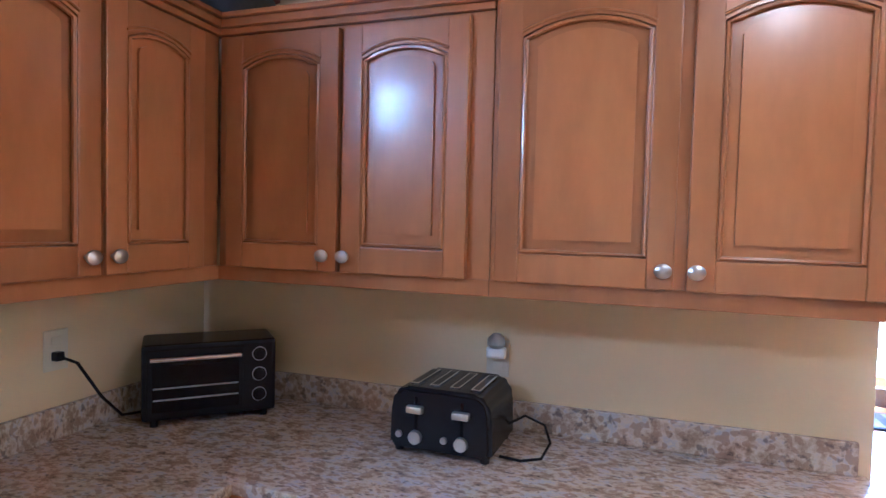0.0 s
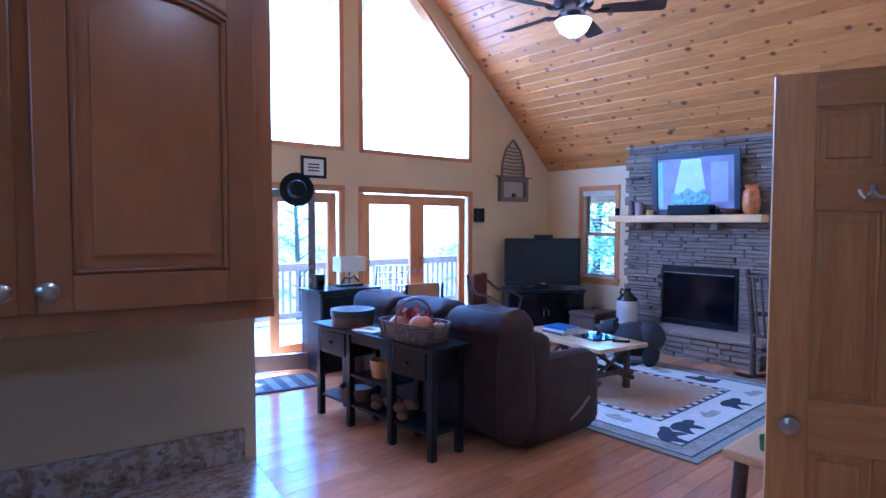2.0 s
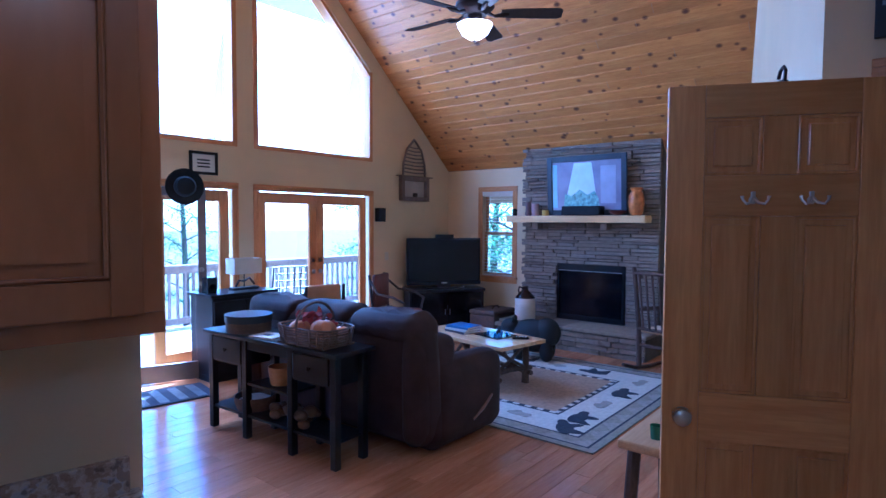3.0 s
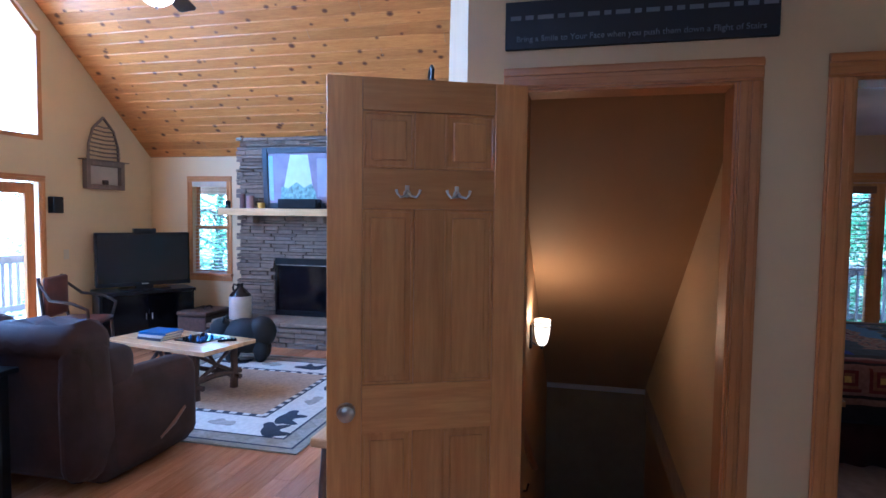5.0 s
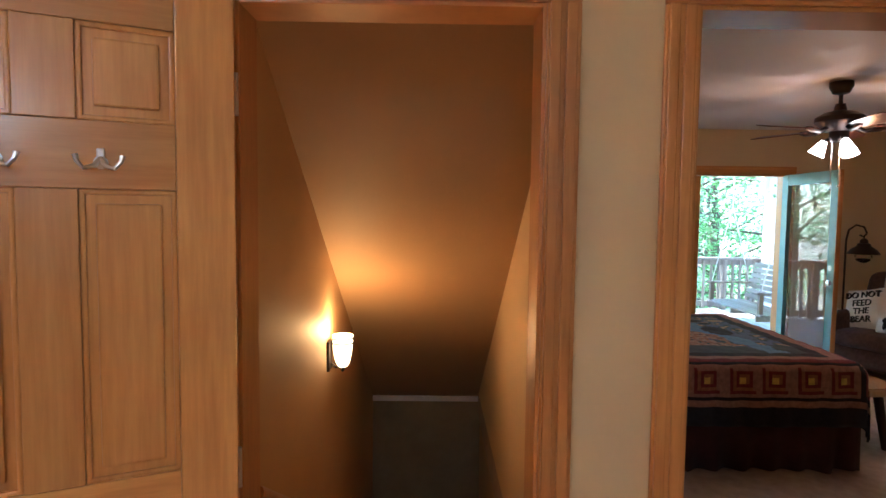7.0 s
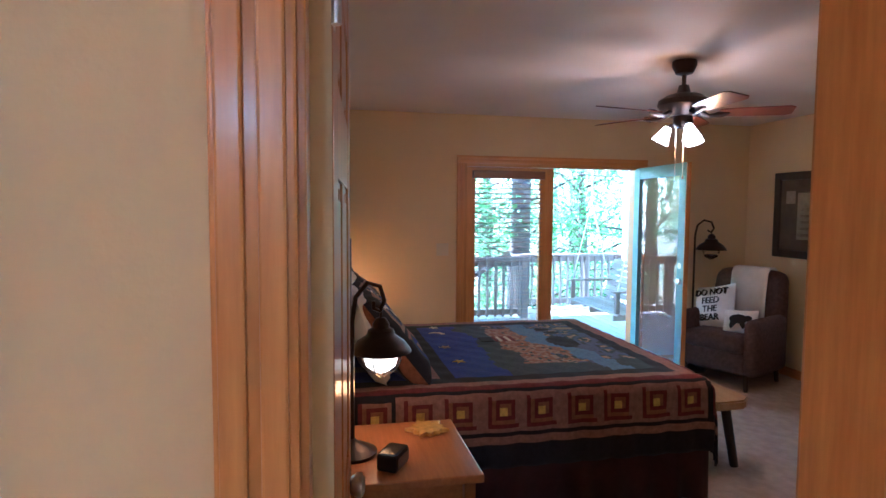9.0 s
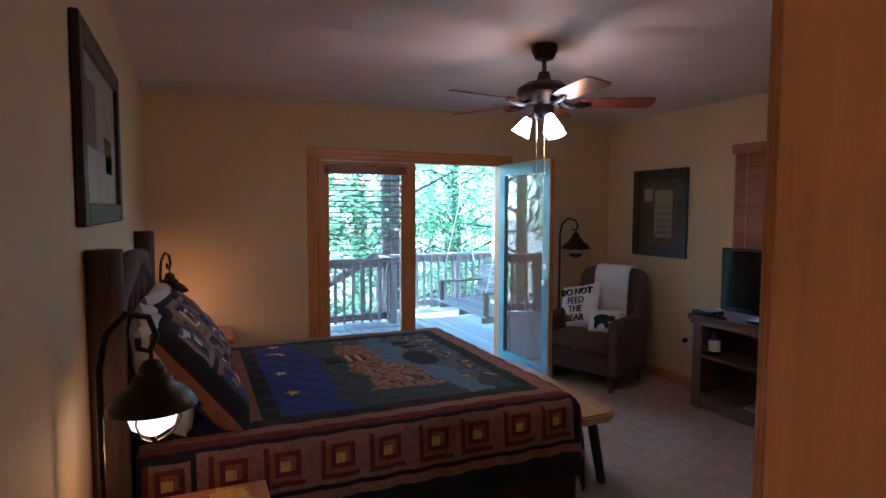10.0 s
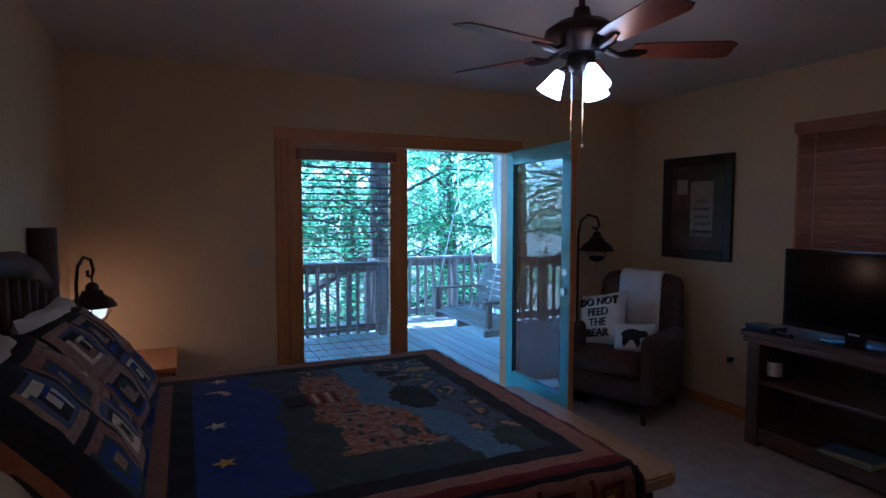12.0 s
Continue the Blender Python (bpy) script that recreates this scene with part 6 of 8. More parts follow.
# ---- ceiling fans ----
def ceiling_fan(name, label, x, y, z_top, drop, blade_r, turn, globe, blade_mat):
    f = thing(name, label, "ceiling fan", x, y, z_top - drop, turn)
    part("canopy", lathe(BM(), [(0.0, drop), (0.07, drop), (0.072, drop - 0.03), (0.05, drop - 0.075), (0.018, drop - 0.085), (0.0, drop - 0.085)], 28), BRONZE, f, "", True)
    part("downrod", rodm((0, 0, 0.10), (0, 0, drop - 0.08), 0.013), BRONZE, f)
    part("motor", lathe(BM(), [(0.0, 0.17), (0.03, 0.165), (0.04, 0.12), (0.10, 0.105), (0.145, 0.075), (0.15, 0.045), (0.14, 0.03), (0.10, 0.0), (0.085, -0.02), (0.0, -0.02)], 36), BRONZE, f, "", True)
    part("light_kit", lathe(BM(), [(0.055, -0.02), (0.06, -0.06), (0.045, -0.09), (0.0, -0.09)], 28), BRONZE, f, "", True)
    for k in range(5):
        a = 72 * k
        rot = pose(0, 0, 0, 0, 0, a)
        part("blade_arm", tube(BM(), [rot @ Vector(p) for p in ((0.10, 0, 0.0), (0.15, 0, -0.022), (0.22, 0, -0.012), (0.26, 0, -0.004))], [0.014, 0.012, 0.02, 0.012]), BRONZE, f, "", True)
        bm = BM()
        prism(bm, [(0.20, -0.05), (0.30, -0.062), (blade_r - 0.03, -0.07), (blade_r, -0.05), (blade_r + 0.004, 0.05), (blade_r - 0.03, 0.068), (0.30, 0.060), (0.20, 0.05)], 0.006, rot @ Matrix.Translation((0, 0, 0.0)) @ pose(0, 0, 0, -90 - 12))
        part("blade", bm, blade_mat, f, "dark wooden fan blade")
    if globe:
        part("bowl", lathe(BM(), [(0.0, -0.20), (0.05, -0.19), (0.10, -0.155), (0.13, -0.10), (0.135, -0.085), (0.125, -0.085), (0.0, -0.09)], 28), LITGLASS, f, "lit frosted glass bowl", True)
        part("finial", lathe(BM(), [(0.0, -0.225), (0.012, -0.215), (0.008, -0.198), (0.0, -0.197)], 12), BRONZE, f, "", True)
    else:
        for k in range(3):
            rot = pose(0, 0, -0.07, 0, 0, SHADE_TURN + 120 * k)
            part("lamp_arm", tube(BM(), [rot @ Vector(p) for p in ((0.03, 0, 0.0), (0.06, 0, 0.0), (0.085, 0, -0.012))], 0.012), BRONZE, f, "", True)
            part("glass_shade", lathe(BM(), [(0.02, 0.0), (0.027, 0.018), (0.04, 0.06), (0.054, 0.1), (0.05, 0.1), (0.0, 0.055)], 20, rot @ Matrix.Translation((0.082, 0, -0.012)) @ pose(0, 0, 0, 0, 152)), LITGLASS, f, "lit frosted tulip glass", True)
    for dx, ln in () if globe else ((-0.02, 0.30), (0.03, 0.32)):
        part("pull_chain", rodm((dx, 0.02, -0.08), (dx, 0.02, -0.08 - ln), 0.0022, seg=6), STEEL, f)
        part("chain_end", lathe(BM(), [(0.0, 0), (0.007, 0.004), (0.007, 0.014), (0.0, 0.02)], 10, Matrix.Translation((dx, 0.02, -0.1 - ln))), STEEL, f, "", True)
    return f


SHADE_TURN = 23
LITGLASS = glow("lit_frosted_glass", (1.0, 0.84, 0.70), 0.8)
ceiling_fan("ceiling_fan", "dark bronze ceiling fan with lit glass bowl under the ridge", 4.24, 3.2, slope(RIDGE) - 0.02, 2.40, 0.66, 20, True, DARKWOOD)
lamp("fan_bulb", "POINT", Matrix.Translation((4.24, 3.2, 2.92)), 0.48, (1, 0.72, 0.42), soft=0.1)

# ---- bedroom ----
ceiling_fan("ceiling_fan", "five-blade bronze ceiling fan with three lit tulip glasses over the bed", 5.55, -2.56, BCEIL, 0.31, 0.60, 28, False, wood("cherry_blade", (0.16, 0.05, 0.025), (0.09, 0.025, 0.012), (0.8, 9, 9), 0.3))
for k in range(3):
    a = radians(SHADE_TURN + 120 * k + 28)
    lamp("fan_bulb", "POINT", Matrix.Translation((5.57 + 0.20 * math.cos(a), -2.55 + 0.20 * math.sin(a), 1.95)), 0.17, (1, 0.40, 0.12), soft=0.04)

# glazed wall: fixed light with a blind, post, and the open door
fix = tagged(thing("window_4", "fixed glazed light beside the deck door with a lowered wooden blind", "window"), kind="structure")
fix.matrix_world = pose(XB, FD1, 0, 0, 0, -90)
FW = 0.80
for x0, x1, z0, z1 in ((0.03, 0.115, 0.0, 2.0), (FW - 0.03, FW + 0.11, 0.0, 2.0), (0.115, FW - 0.03, 0.0, 0.16), (0.115, FW - 0.03, 1.93, 2.0)):
    part("sash", boxm(x0, x1, 0.02, 0.075, z0, z1, bevel=0.003), TRIM, fix)
g = part("pane", boxm(0.11, FW - 0.025, 0.045, 0.051, 0.155, 1.935), GLASS, fix, "clear glass pane")
g.visible_shadow = False
blind(fix, 0.10, FW - 0.02, 0.22, 1.90, -0.005, BLIND, 0.047, -9, 0.048)
pd = tagged(thing("door_5", "open green-painted glazed deck door with nickel knobs", "door"), kind="structure")
pd.matrix_world = pose(XB + 0.02, FD0 + 0.045, 0.015, 0, 0, 179)
glazed_leaf(pd, 0.88, 2.0, TEALDOOR, s=0.10, bottom=0.20)
part("edge", boxm(0.8805, 0.886, 0.002, 0.043, 0, 2.0), TRIM, pd, "varnished door edge")
lever(pd, 0.82, 0.95, 0.045)
structure("trim", boxm(XB - 0.02, XB + 0.17, FD0 + 0.03, FD1 - 0.03, -0.02, 0.012, bevel=0.004), STEEL, "metal door threshold")

# bed
BX0, BX1, BY0, BY1, BZ = 5.08, 6.80, -0.55, -2.47, 0.70
bed = thing("bed", "queen bed with bark-on log headboard", "bed", 0, 0, 0)
for x in (5.0, 6.76):
    part("post", tube(BM(), [(x, -0.485, 0.004), (x + 0.004, -0.485, 0.7), (x, -0.485, 1.45)], [0.062, 0.058, 0.056], 14), LOG, bed, "thick bark-on log post", True)
part("top_rail", tube(BM(), [(5.02, -0.485, 1.16), (5.3, -0.485, 1.27), (5.7, -0.49, 1.33), (5.92, -0.485, 1.345), (6.2, -0.5, 1.33), (6.55, -0.485, 1.27), (6.82, -0.485, 1.16)], [0.04, 0.048, 0.05, 0.045, 0.05, 0.046, 0.04], 12), LOG, bed, "arched log rail", True)
part("low_rail", tube(BM(), [(5.02, -0.485, 0.62), (6.82, -0.485, 0.62)], 0.045, 12), LOG, bed, "", True)
rbd = random.Random(9)
for k in range(11):
    x = 5.15 + 1.55 * k / 10
    top = 1.33 - 0.17 * ((x - 5.92) / 0.9) ** 2
    part("spindle", tube(BM(), [(x, -0.485, 0.62), (x + rbd.uniform(-0.02, 0.02), -0.485 + rbd.uniform(-0.01, 0.01), 0.95), (x, -0.485, top)], [0.022, 0.019, 0.022], 8), LOG, bed, "", True)
part("side_rail", boxm(BX0 + 0.03, BX0 + 0.06, BY1 + 0.03, -0.52, 0.20, 0.36, bevel=0.01), DARKWOOD, bed)
part("side_rail", boxm(BX1 - 0.06, BX1 - 0.03, BY1 + 0.03, -0.52, 0.20, 0.36, bevel=0.01), DARKWOOD, bed)
for x in (BX0 + 0.1, BX1 - 0.1):
    part("leg", boxm(x - 0.04, x + 0.04, BY1 + 0.08, BY1 + 0.16, 0.004, 0.2), DARKWOOD, bed)
part("box_spring", boxm(BX0 + 0.06, BX1 - 0.06, BY1 + 0.04, -0.56, 0.2, 0.40, bevel=0.02), WHITECLOTH, bed)
part("mattress", boxm(BX0 + 0.04, BX1 - 0.04, BY1 + 0.04, -0.56, 0.40, BZ - 0.03, bevel=0.05), WHITECLOTH, bed)
skirt = thing("bed_skirt", "dark burgundy pleated bed skirt to the floor", "bed skirt", 0, 0, 0)
bm = BM()
loop = [(BX0, -0.58), (BX0, BY1), (BX1, BY1), (BX1, -0.58)]
pts = []
for (xa, ya), (xb, yb) in zip(loop, loop[1:]):
    n = int(math.hypot(xb - xa, yb - ya) / 0.015)
    for i in range(n):
        u = i / n
        d = 0.012 * math.sin(i * 0.55) + 0.018 * noise.noise((i * 0.11, xa, ya))
        nx_, ny_ = (yb - ya), -(xb - xa)
        ln = math.hypot(nx_, ny_)
        pts.append((xa + (xb - xa) * u, ya + (yb - ya) * u, nx_ / ln * d, ny_ / ln * d))
top = [bm.verts.new((x + 0.3 * dx, y + 0.3 * dy, 0.42)) for x, y, dx, dy in pts]
bot = [bm.verts.new((x - 2.2 * dx, y - 2.2 * dy, 0.012)) for x, y, dx, dy in pts]
for i in range(len(pts) - 1):
    bm.faces.new((top[i], top[i + 1], bot[i + 1], bot[i]))
sk = part("cloth", bm, DARKCLOTH, skirt, "", True)
md = sk.modifiers.new("thickness", "SOLIDIFY")
md.thickness = 0.004

QM = [cloth(n, shade(c, 1.3), 0.22, 40.0, 300.0) for n, c in (("quilt_brown", (0.21, 0.105, 0.075)), ("quilt_black", (0.012, 0.012, 0.018)), ("quilt_blue", (0.022, 0.04, 0.20)), ("quilt_green", (0.035, 0.05, 0.055)), ("quilt_rust", (0.20, 0.08, 0.04)), ("quilt_sky", (0.09, 0.16, 0.27)),
      ("quilt_gold", (0.48, 0.30, 0.06)), ("quilt_burgundy", (0.11, 0.02, 0.022)), ("quilt_tan", (0.26, 0.17, 0.12)), ("quilt_slate", (0.07, 0.085, 0.15)), ("quilt_cream", (0.55, 0.48, 0.36)))]


def block(a, b, seed):
    """A log-cabin block: rings of strips about a small square."""
    r = max(abs(a - 0.5), abs(b - 0.5)) * 2
    warm = (a + b) > 1
    if r < 0.2:
        return (6, 1, 6, 10)[seed % 4]
    if r < 0.40:
        return (4, 6, 7, 2)[seed % 4] if warm else (7, 7, 6, 1)[seed % 4]
    if r < 0.58:
        return (7, 1, 1, 6)[seed % 4] if warm else (4, 6, 1, 9)[seed % 4]
    if r < 0.80:
        return (0, 4, 8, 4)[seed % 4] if warm else (7, 0, 4, 0)[seed % 4]
    return 0 if seed % 3 else 1


def picture(p, q):
    """The quilt's landscape: p across the bed, q from the head, both 0 to 1."""
    n = noise.noise((p * 5, q * 5, 3.3)) * 0.10 + noise.noise((p * 14, q * 14, 1.7)) * 0.05
    if q + n * 0.9 < 0.26:
        return 2
    if ((p - 0.53) / 0.12) ** 2 + ((q - 0.77) / 0.085) ** 2 < 1 + 3 * n:
        return 1
    if ((p - 0.75) / 0.035) ** 2 + ((q - 0.80) / 0.05) ** 2 < 1 or ((p - 0.84) / 0.035) ** 2 + ((q - 0.78) / 0.05) ** 2 < 1:
        return 1
    if q + n < 0.40:
        return 3
    if abs(q - 0.68 - 0.2 * (0.6 - p) + n) < 0.075:
        return 5
    if q + n * 1.5 < 0.66 and 0.15 < p < 0.9:
        return (4, 8, 0, 8, 3)[int(abs(noise.noise((p * 16, q * 16, 8))) * 12) % 5]
    if p < 0.16 + n:
        return 3
    return (9, 3, 8, 3)[int(abs(noise.noise((p * 10, q * 10, 5))) * 9) % 4]


quilt = thing("quilt", "patchwork quilt with blue night-sky scene and log-cabin border blocks", "quilt", 0, 0, 0)
HWQ = (BX1 - BX0) / 2
LQ, SIDE, FOOT, CELL = 1.91, 0.44, 0.36, 0.02
nu, nv = int((2 * HWQ + 2 * SIDE) / CELL), int((LQ + FOOT) / CELL)


def fall(d, r=0.07):
    """How far out and down a point lies that is d past the edge."""
    if d <= 0:
        return 0.0, 0.0
    arc = r * math.pi / 2
    if d < arc:
        a = d / r
        return r * math.sin(a), r * (1 - math.cos(a))
    return r + 0.03 * (d - arc), r + (d - arc)


bm = BM()
grid = []
for i in range(nu + 1):
    u = -HWQ - SIDE + CELL * i + 0.05
    row = []
    for j in range(nv + 1):
        s = CELL * j
        du, ds = abs(u) - HWQ + 0.05, s - LQ + 0.05
        ox, zx = fall(du)
        oy, zy = fall(ds)
        x = (BX0 + BX1) / 2 + math.copysign(min(abs(u), HWQ - 0.05) + ox, u)
        y = BY0 - min(s, LQ - 0.05) - oy
        z = BZ - max(zx, zy) - 0.25 * min(zx, zy)
        w = 0.006 * noise.noise((u * 3, s * 3, 0)) + 0.003 * math.sin(u * 34) * math.sin(s * 34)
        hang = max(zx, zy)
        if hang > 0.06:
            k = 0.016 * math.sin((s if zx > zy else u) * 19) * min(1, hang / 0.3) + 0.01 * noise.noise((u * 5, s * 5, 7))
            if zx > zy:
                x += math.copysign(k, u)
            else:
                y -= k
        z += w if hang < 0.05 else 0
        row.append(bm.verts.new((x, y, z)))
    grid.append(row)
for i in range(nu):
    for j in range(nv):
        f = bm.faces.new((grid[i][j], grid[i + 1][j], grid[i + 1][j + 1], grid[i][j + 1]))
        u, s = -HWQ - SIDE + CELL * (i + 0.5) + 0.05, CELL * (j + 0.5)
        e = HWQ - abs(u)
        es = LQ - s
        d = min(e, es)
        run = s if e < es else u + 5
        if d < -0.40 or (d < -0.235 and d > -0.27):
            k = 0
        elif d < -0.205:
            k = 1
        elif d < 0.0:
            blk = int(run / 0.21)
            k = block((run % 0.21) / 0.21, (d + 0.205) / 0.205, blk * 7 % 4 + blk)
        elif d < 0.05:
            k = 1 if d < 0.02 else 7
        elif d < 0.12:
            k = 0
        elif d < 0.20:
            k = 1
        elif s < 0.40:
            k = 2 if int(u / 0.12) % 3 else 9
        elif s < 0.47:
            k = 0
        elif s < 0.55:
            k = 1
        else:
            k = picture((HWQ - 0.2 + u) / (2 * HWQ - 0.4), (s - 0.55) / (LQ - 0.75))
        f.material_index = k
qb = part("patchwork", bm, QM, quilt, "", True)
md = qb.modifiers.new("thickness", "SOLIDIFY")
md.thickness, md.offset = 0.012, -1


def star_outline(r, n=5):
    return [((r if k % 2 == 0 else r * 0.42) * math.cos(math.pi * k / n + 0.3), (r if k % 2 == 0 else r * 0.42) * math.sin(math.pi * k / n + 0.3)) for k in range(2 * n)]


for x, y, col in ((5.565, -1.18, 6), (5.92, -1.17, 10), (6.53, -1.21, 10)):
    bm = BM()
    prism(bm, star_outline(0.04), 0.003, pose(x, y, BZ + 0.011, -90))
    part("star", bm, QM[col], quilt, "pale appliqued star")
bm = BM()
prism(bm, [(0.06 * math.cos(a), 0.06 * math.sin(a)) for a in (radians(200 + 14 * k) for k in range(11))] + [(0.012 + 0.05 * math.cos(a), 0.02 + 0.052 * math.sin(a)) for a in (radians(335 - 14 * k) for k in range(10))], 0.003, pose(6.31, -1.19, BZ + 0.011, -90, 0, 60))
part("moon", bm, QM[10], quilt, "pale appliqued crescent")
for k in range(5):
    part("stripe", boxm(6.03, 6.16, -1.56 - 0.03 * k, -1.545 - 0.03 * k, BZ + 0.006, BZ + 0.010), QM[10 if k % 2 else 7], quilt)
part("patch", boxm(6.03, 6.16, -1.53, -1.45, BZ + 0.006, BZ + 0.010), QM[1], quilt)


def sham(x, y, z, tilt, turn, seed):
    o = thing("pillow", "quilted pillow sham with log-cabin squares leaning on the headboard", "pillow", x, y, z, turn, group="pillows on the bed")
    bm = pillow_mesh(BM(), 0.76, 0.56, 0.20, None, 36)
    for f in bm.faces:
        c = f.calc_center_median()
        a, b = c.x / 0.78 + 0.5, c.z / 0.56 + 0.5
        if min(a, 1 - a) < 0.07 or min(b, 1 - b) < 0.09:
            f.material_index = 4 if c.y > 0.0 else 1
        else:
            aa, bb = (a - 0.07) / 0.86 * 3, (b - 0.09) / 0.82 * 2
            k = int(aa) + 3 * int(bb) + seed
            v = block(aa % 1, bb % 1, k)
            f.material_index = {4: 9, 7: 0, 6: 10, 0: 8}.get(v, v) if k % 2 else {7: 3, 6: 8, 4: 2}.get(v, v)
    bmesh.ops.transform(bm, matrix=pose(0, 0, 0, tilt), verts=bm.verts)
    part("cover", bm, QM, o, "", True)
    return o


sham(5.54, -0.75, 0.90, -38, 4, 0)
sham(6.28, -0.745, 0.885, -38, -3, 2)
for x, t in ((5.50, 4), (6.34, -2)):
    o = thing("pillow", "white cotton pillow behind the patterned sham", "pillow", x, -0.62, 0.93, t, group="pillows on the bed")
    bm = pillow_mesh(BM(), 0.70, 0.46, 0.16, pose(0, 0, 0, -18), 20)
    for v in bm.verts:
        v.co += 0.012 * noise.noise_vector(v.co * 9)
    part("cover", bm, WHITECLOTH, o, "", True)

# bench at the foot
bn = thing("bench", "pale live-edge plank bench with dark splayed legs at the bed's foot", "bench", 5.98, -2.77, 0, 0)
bm = BM()
outline = [(-0.66, -0.12), (-0.60, -0.19), (-0.2, -0.17), (0.3, -0.19), (0.62, -0.17), (0.66, -0.10), (0.65, 0.12), (0.4, 0.18), (0.0, 0.16), (-0.4, 0.18), (-0.62, 0.16), (-0.67, 0.06)]
prism(bm, outline, 0.055, pose(0, 0, 0.455, -90))
bmesh.ops.bevel(bm, geom=list(bm.edges), offset=0.01, segments=2, affect="EDGES")
part("seat", bm, BENCHTOP, bn)
for x in (-0.5, 0.5):
    for y in (-0.1, 0.1):
        part("leg", tube(BM(), [(x * 1.12, y * 1.4, 0.004), (x, y, 0.40)], [0.026, 0.03], 10), DARKWOOD, bn, "", True)


# nightstands and their lamps
def nightstand(x, y):
    o = thing("nightstand", "cherry-stained nightstand with one drawer", "nightstand", x, y, 0.004, group="nightstands beside the bed")
    part("top", boxm(-0.28, 0.28, -0.27, 0.25, 0.615, 0.645, bevel=0.006), NIGHTWOOD, o)
    for px in (-0.255, 0.215):
        for py in (-0.245, 0.19):
            part("leg", boxm(px, px + 0.04, py, py + 0.04, 0, 0.614, bevel=0.004), NIGHTWOOD, o)
    part("case", boxm(-0.214, 0.214, -0.22, 0.2, 0.44, 0.614), NIGHTWOOD, o)
    dw = part("drawer", boxm(-0.205, 0.205, -0.238, -0.221, 0.45, 0.605, bevel=0.004), NIGHTWOOD, o)
    part("knob", lathe(BM(), [(0.006, 0), (0.014, 0.016), (0.0, 0.024)], 14, Matrix.Translation((0, -0.238, 0.53)) @ pose(0, 0, 0, 90)), BRONZE, dw, "", True)
    part("shelf", boxm(-0.24, 0.24, -0.22, 0.21, 0.16, 0.18), NIGHTWOOD, o)


nightstand(4.55, -0.70)
nightstand(7.42, -0.75)


def lantern_lamp(x, y, z, rz, label, pole=0.42, lit=True):
    o = thing("lantern_lamp", label, "lamp", x, y, z, rz, group="bronze lantern lamps")
    h = pole
    part("base", lathe(BM(), [(0.095, 0), (0.095, 0.012), (0.06, 0.03), (0.025, 0.045), (0.012, 0.06)], 28), BRONZE, o, "", True)
    part("stem", tube(BM(), [(0, 0, 0.04), (0, 0, h), (0.02, 0, h + 0.09), (0.08, 0, h + 0.14), (0.15, 0, h + 0.12), (0.175, 0, h + 0.06), (0.15, 0, h + 0.02), (0.115, 0, h + 0.035), (0.115, 0, h + 0.065)], 0.009), BRONZE, o, "curled crook stem", True)
    c = Matrix.Translation((0.155, 0, h - 0.13))
    part("link", rodm((0.155, 0, h - 0.01), (0.155, 0, h + 0.03), 0.006), BRONZE, o)
    part("shade", lathe(BM(), [(0.012, 0.125), (0.022, 0.12), (0.034, 0.10), (0.034, 0.085), (0.052, 0.075), (0.058, 0.055), (0.095, 0.03), (0.118, 0.0), (0.122, -0.012), (0.114, -0.012), (0.09, 0.02), (0.05, 0.045), (0.0, 0.05)], 32, c), BRONZE, o, "bell-shaped bronze shade", True)
    part("globe", lathe(BM(), [(0.055, 0.0), (0.07, -0.03), (0.058, -0.07), (0.02, -0.095), (0.0, -0.097)], 20, c), GLOBE if lit else GLASS, o, "lit glass globe" if lit else "clear glass globe", True)
    for k in range(4):
        a = math.pi / 2 * k + 0.4
        part("cage_wire", tube(BM(), [c @ Vector((r * math.cos(a), r * math.sin(a), zz)) for r, zz in ((0.075, -0.008), (0.085, -0.04), (0.06, -0.085), (0.012, -0.112))], 0.003, 6), BRONZE, o)
    return o


GLOBE = glow("lit_lamp_globe", (1.0, 0.72, 0.42), 0.13)
lantern_lamp(7.155, -0.55, 0.649, -20, "lit bronze lantern table lamp on the far nightstand", 0.49)
lantern_lamp(4.535, -0.52, 0.649, -50, "lit bronze lantern table lamp on the nightstand by the door", 0.51)
for x, y, z in ((7.155 + 0.155 * math.cos(radians(-20)), -0.55 + 0.155 * math.sin(radians(-20)), 0.85), (4.535 + 0.155 * math.cos(radians(-50)), -0.52 + 0.155 * math.sin(radians(-50)), 0.87)):
    lamp("bedside_bulb", "POINT", Matrix.Translation((x, y, z + 0.0)), 0.17 if x > 6 else 0.05, (1, 0.42, 0.12), soft=0.03)
# floor lamp of the same make behind the armchair
fl2 = thing("floor_lamp", "unlit bronze lantern floor lamp behind the armchair", "lamp", 7.46, -4.02, 0.004, 250)
part("base", lathe(BM(), [(0.14, 0), (0.14, 0.015), (0.05, 0.04), (0.014, 0.06)], 28), BRONZE, fl2, "", True)
part("stem", tube(BM(), [(0, 0, 0.04), (0, 0, 1.35), (0.02, 0, 1.45), (0.08, 0, 1.50), (0.15, 0, 1.48), (0.175, 0, 1.42), (0.15, 0, 1.38), (0.115, 0, 1.40)], 0.010), BRONZE, fl2, "", True)
c = Matrix.Translation((0.155, 0, 1.22))
part("shade", lathe(BM(), [(0.012, 0.145), (0.022, 0.14), (0.036, 0.12), (0.036, 0.10), (0.056, 0.09), (0.064, 0.066), (0.11, 0.036), (0.138, 0.0), (0.142, -0.014), (0.132, -0.014), (0.1, 0.024), (0.05, 0.05), (0.0, 0.055)], 32, c), BRONZE, fl2, "bell-shaped bronze shade", True)
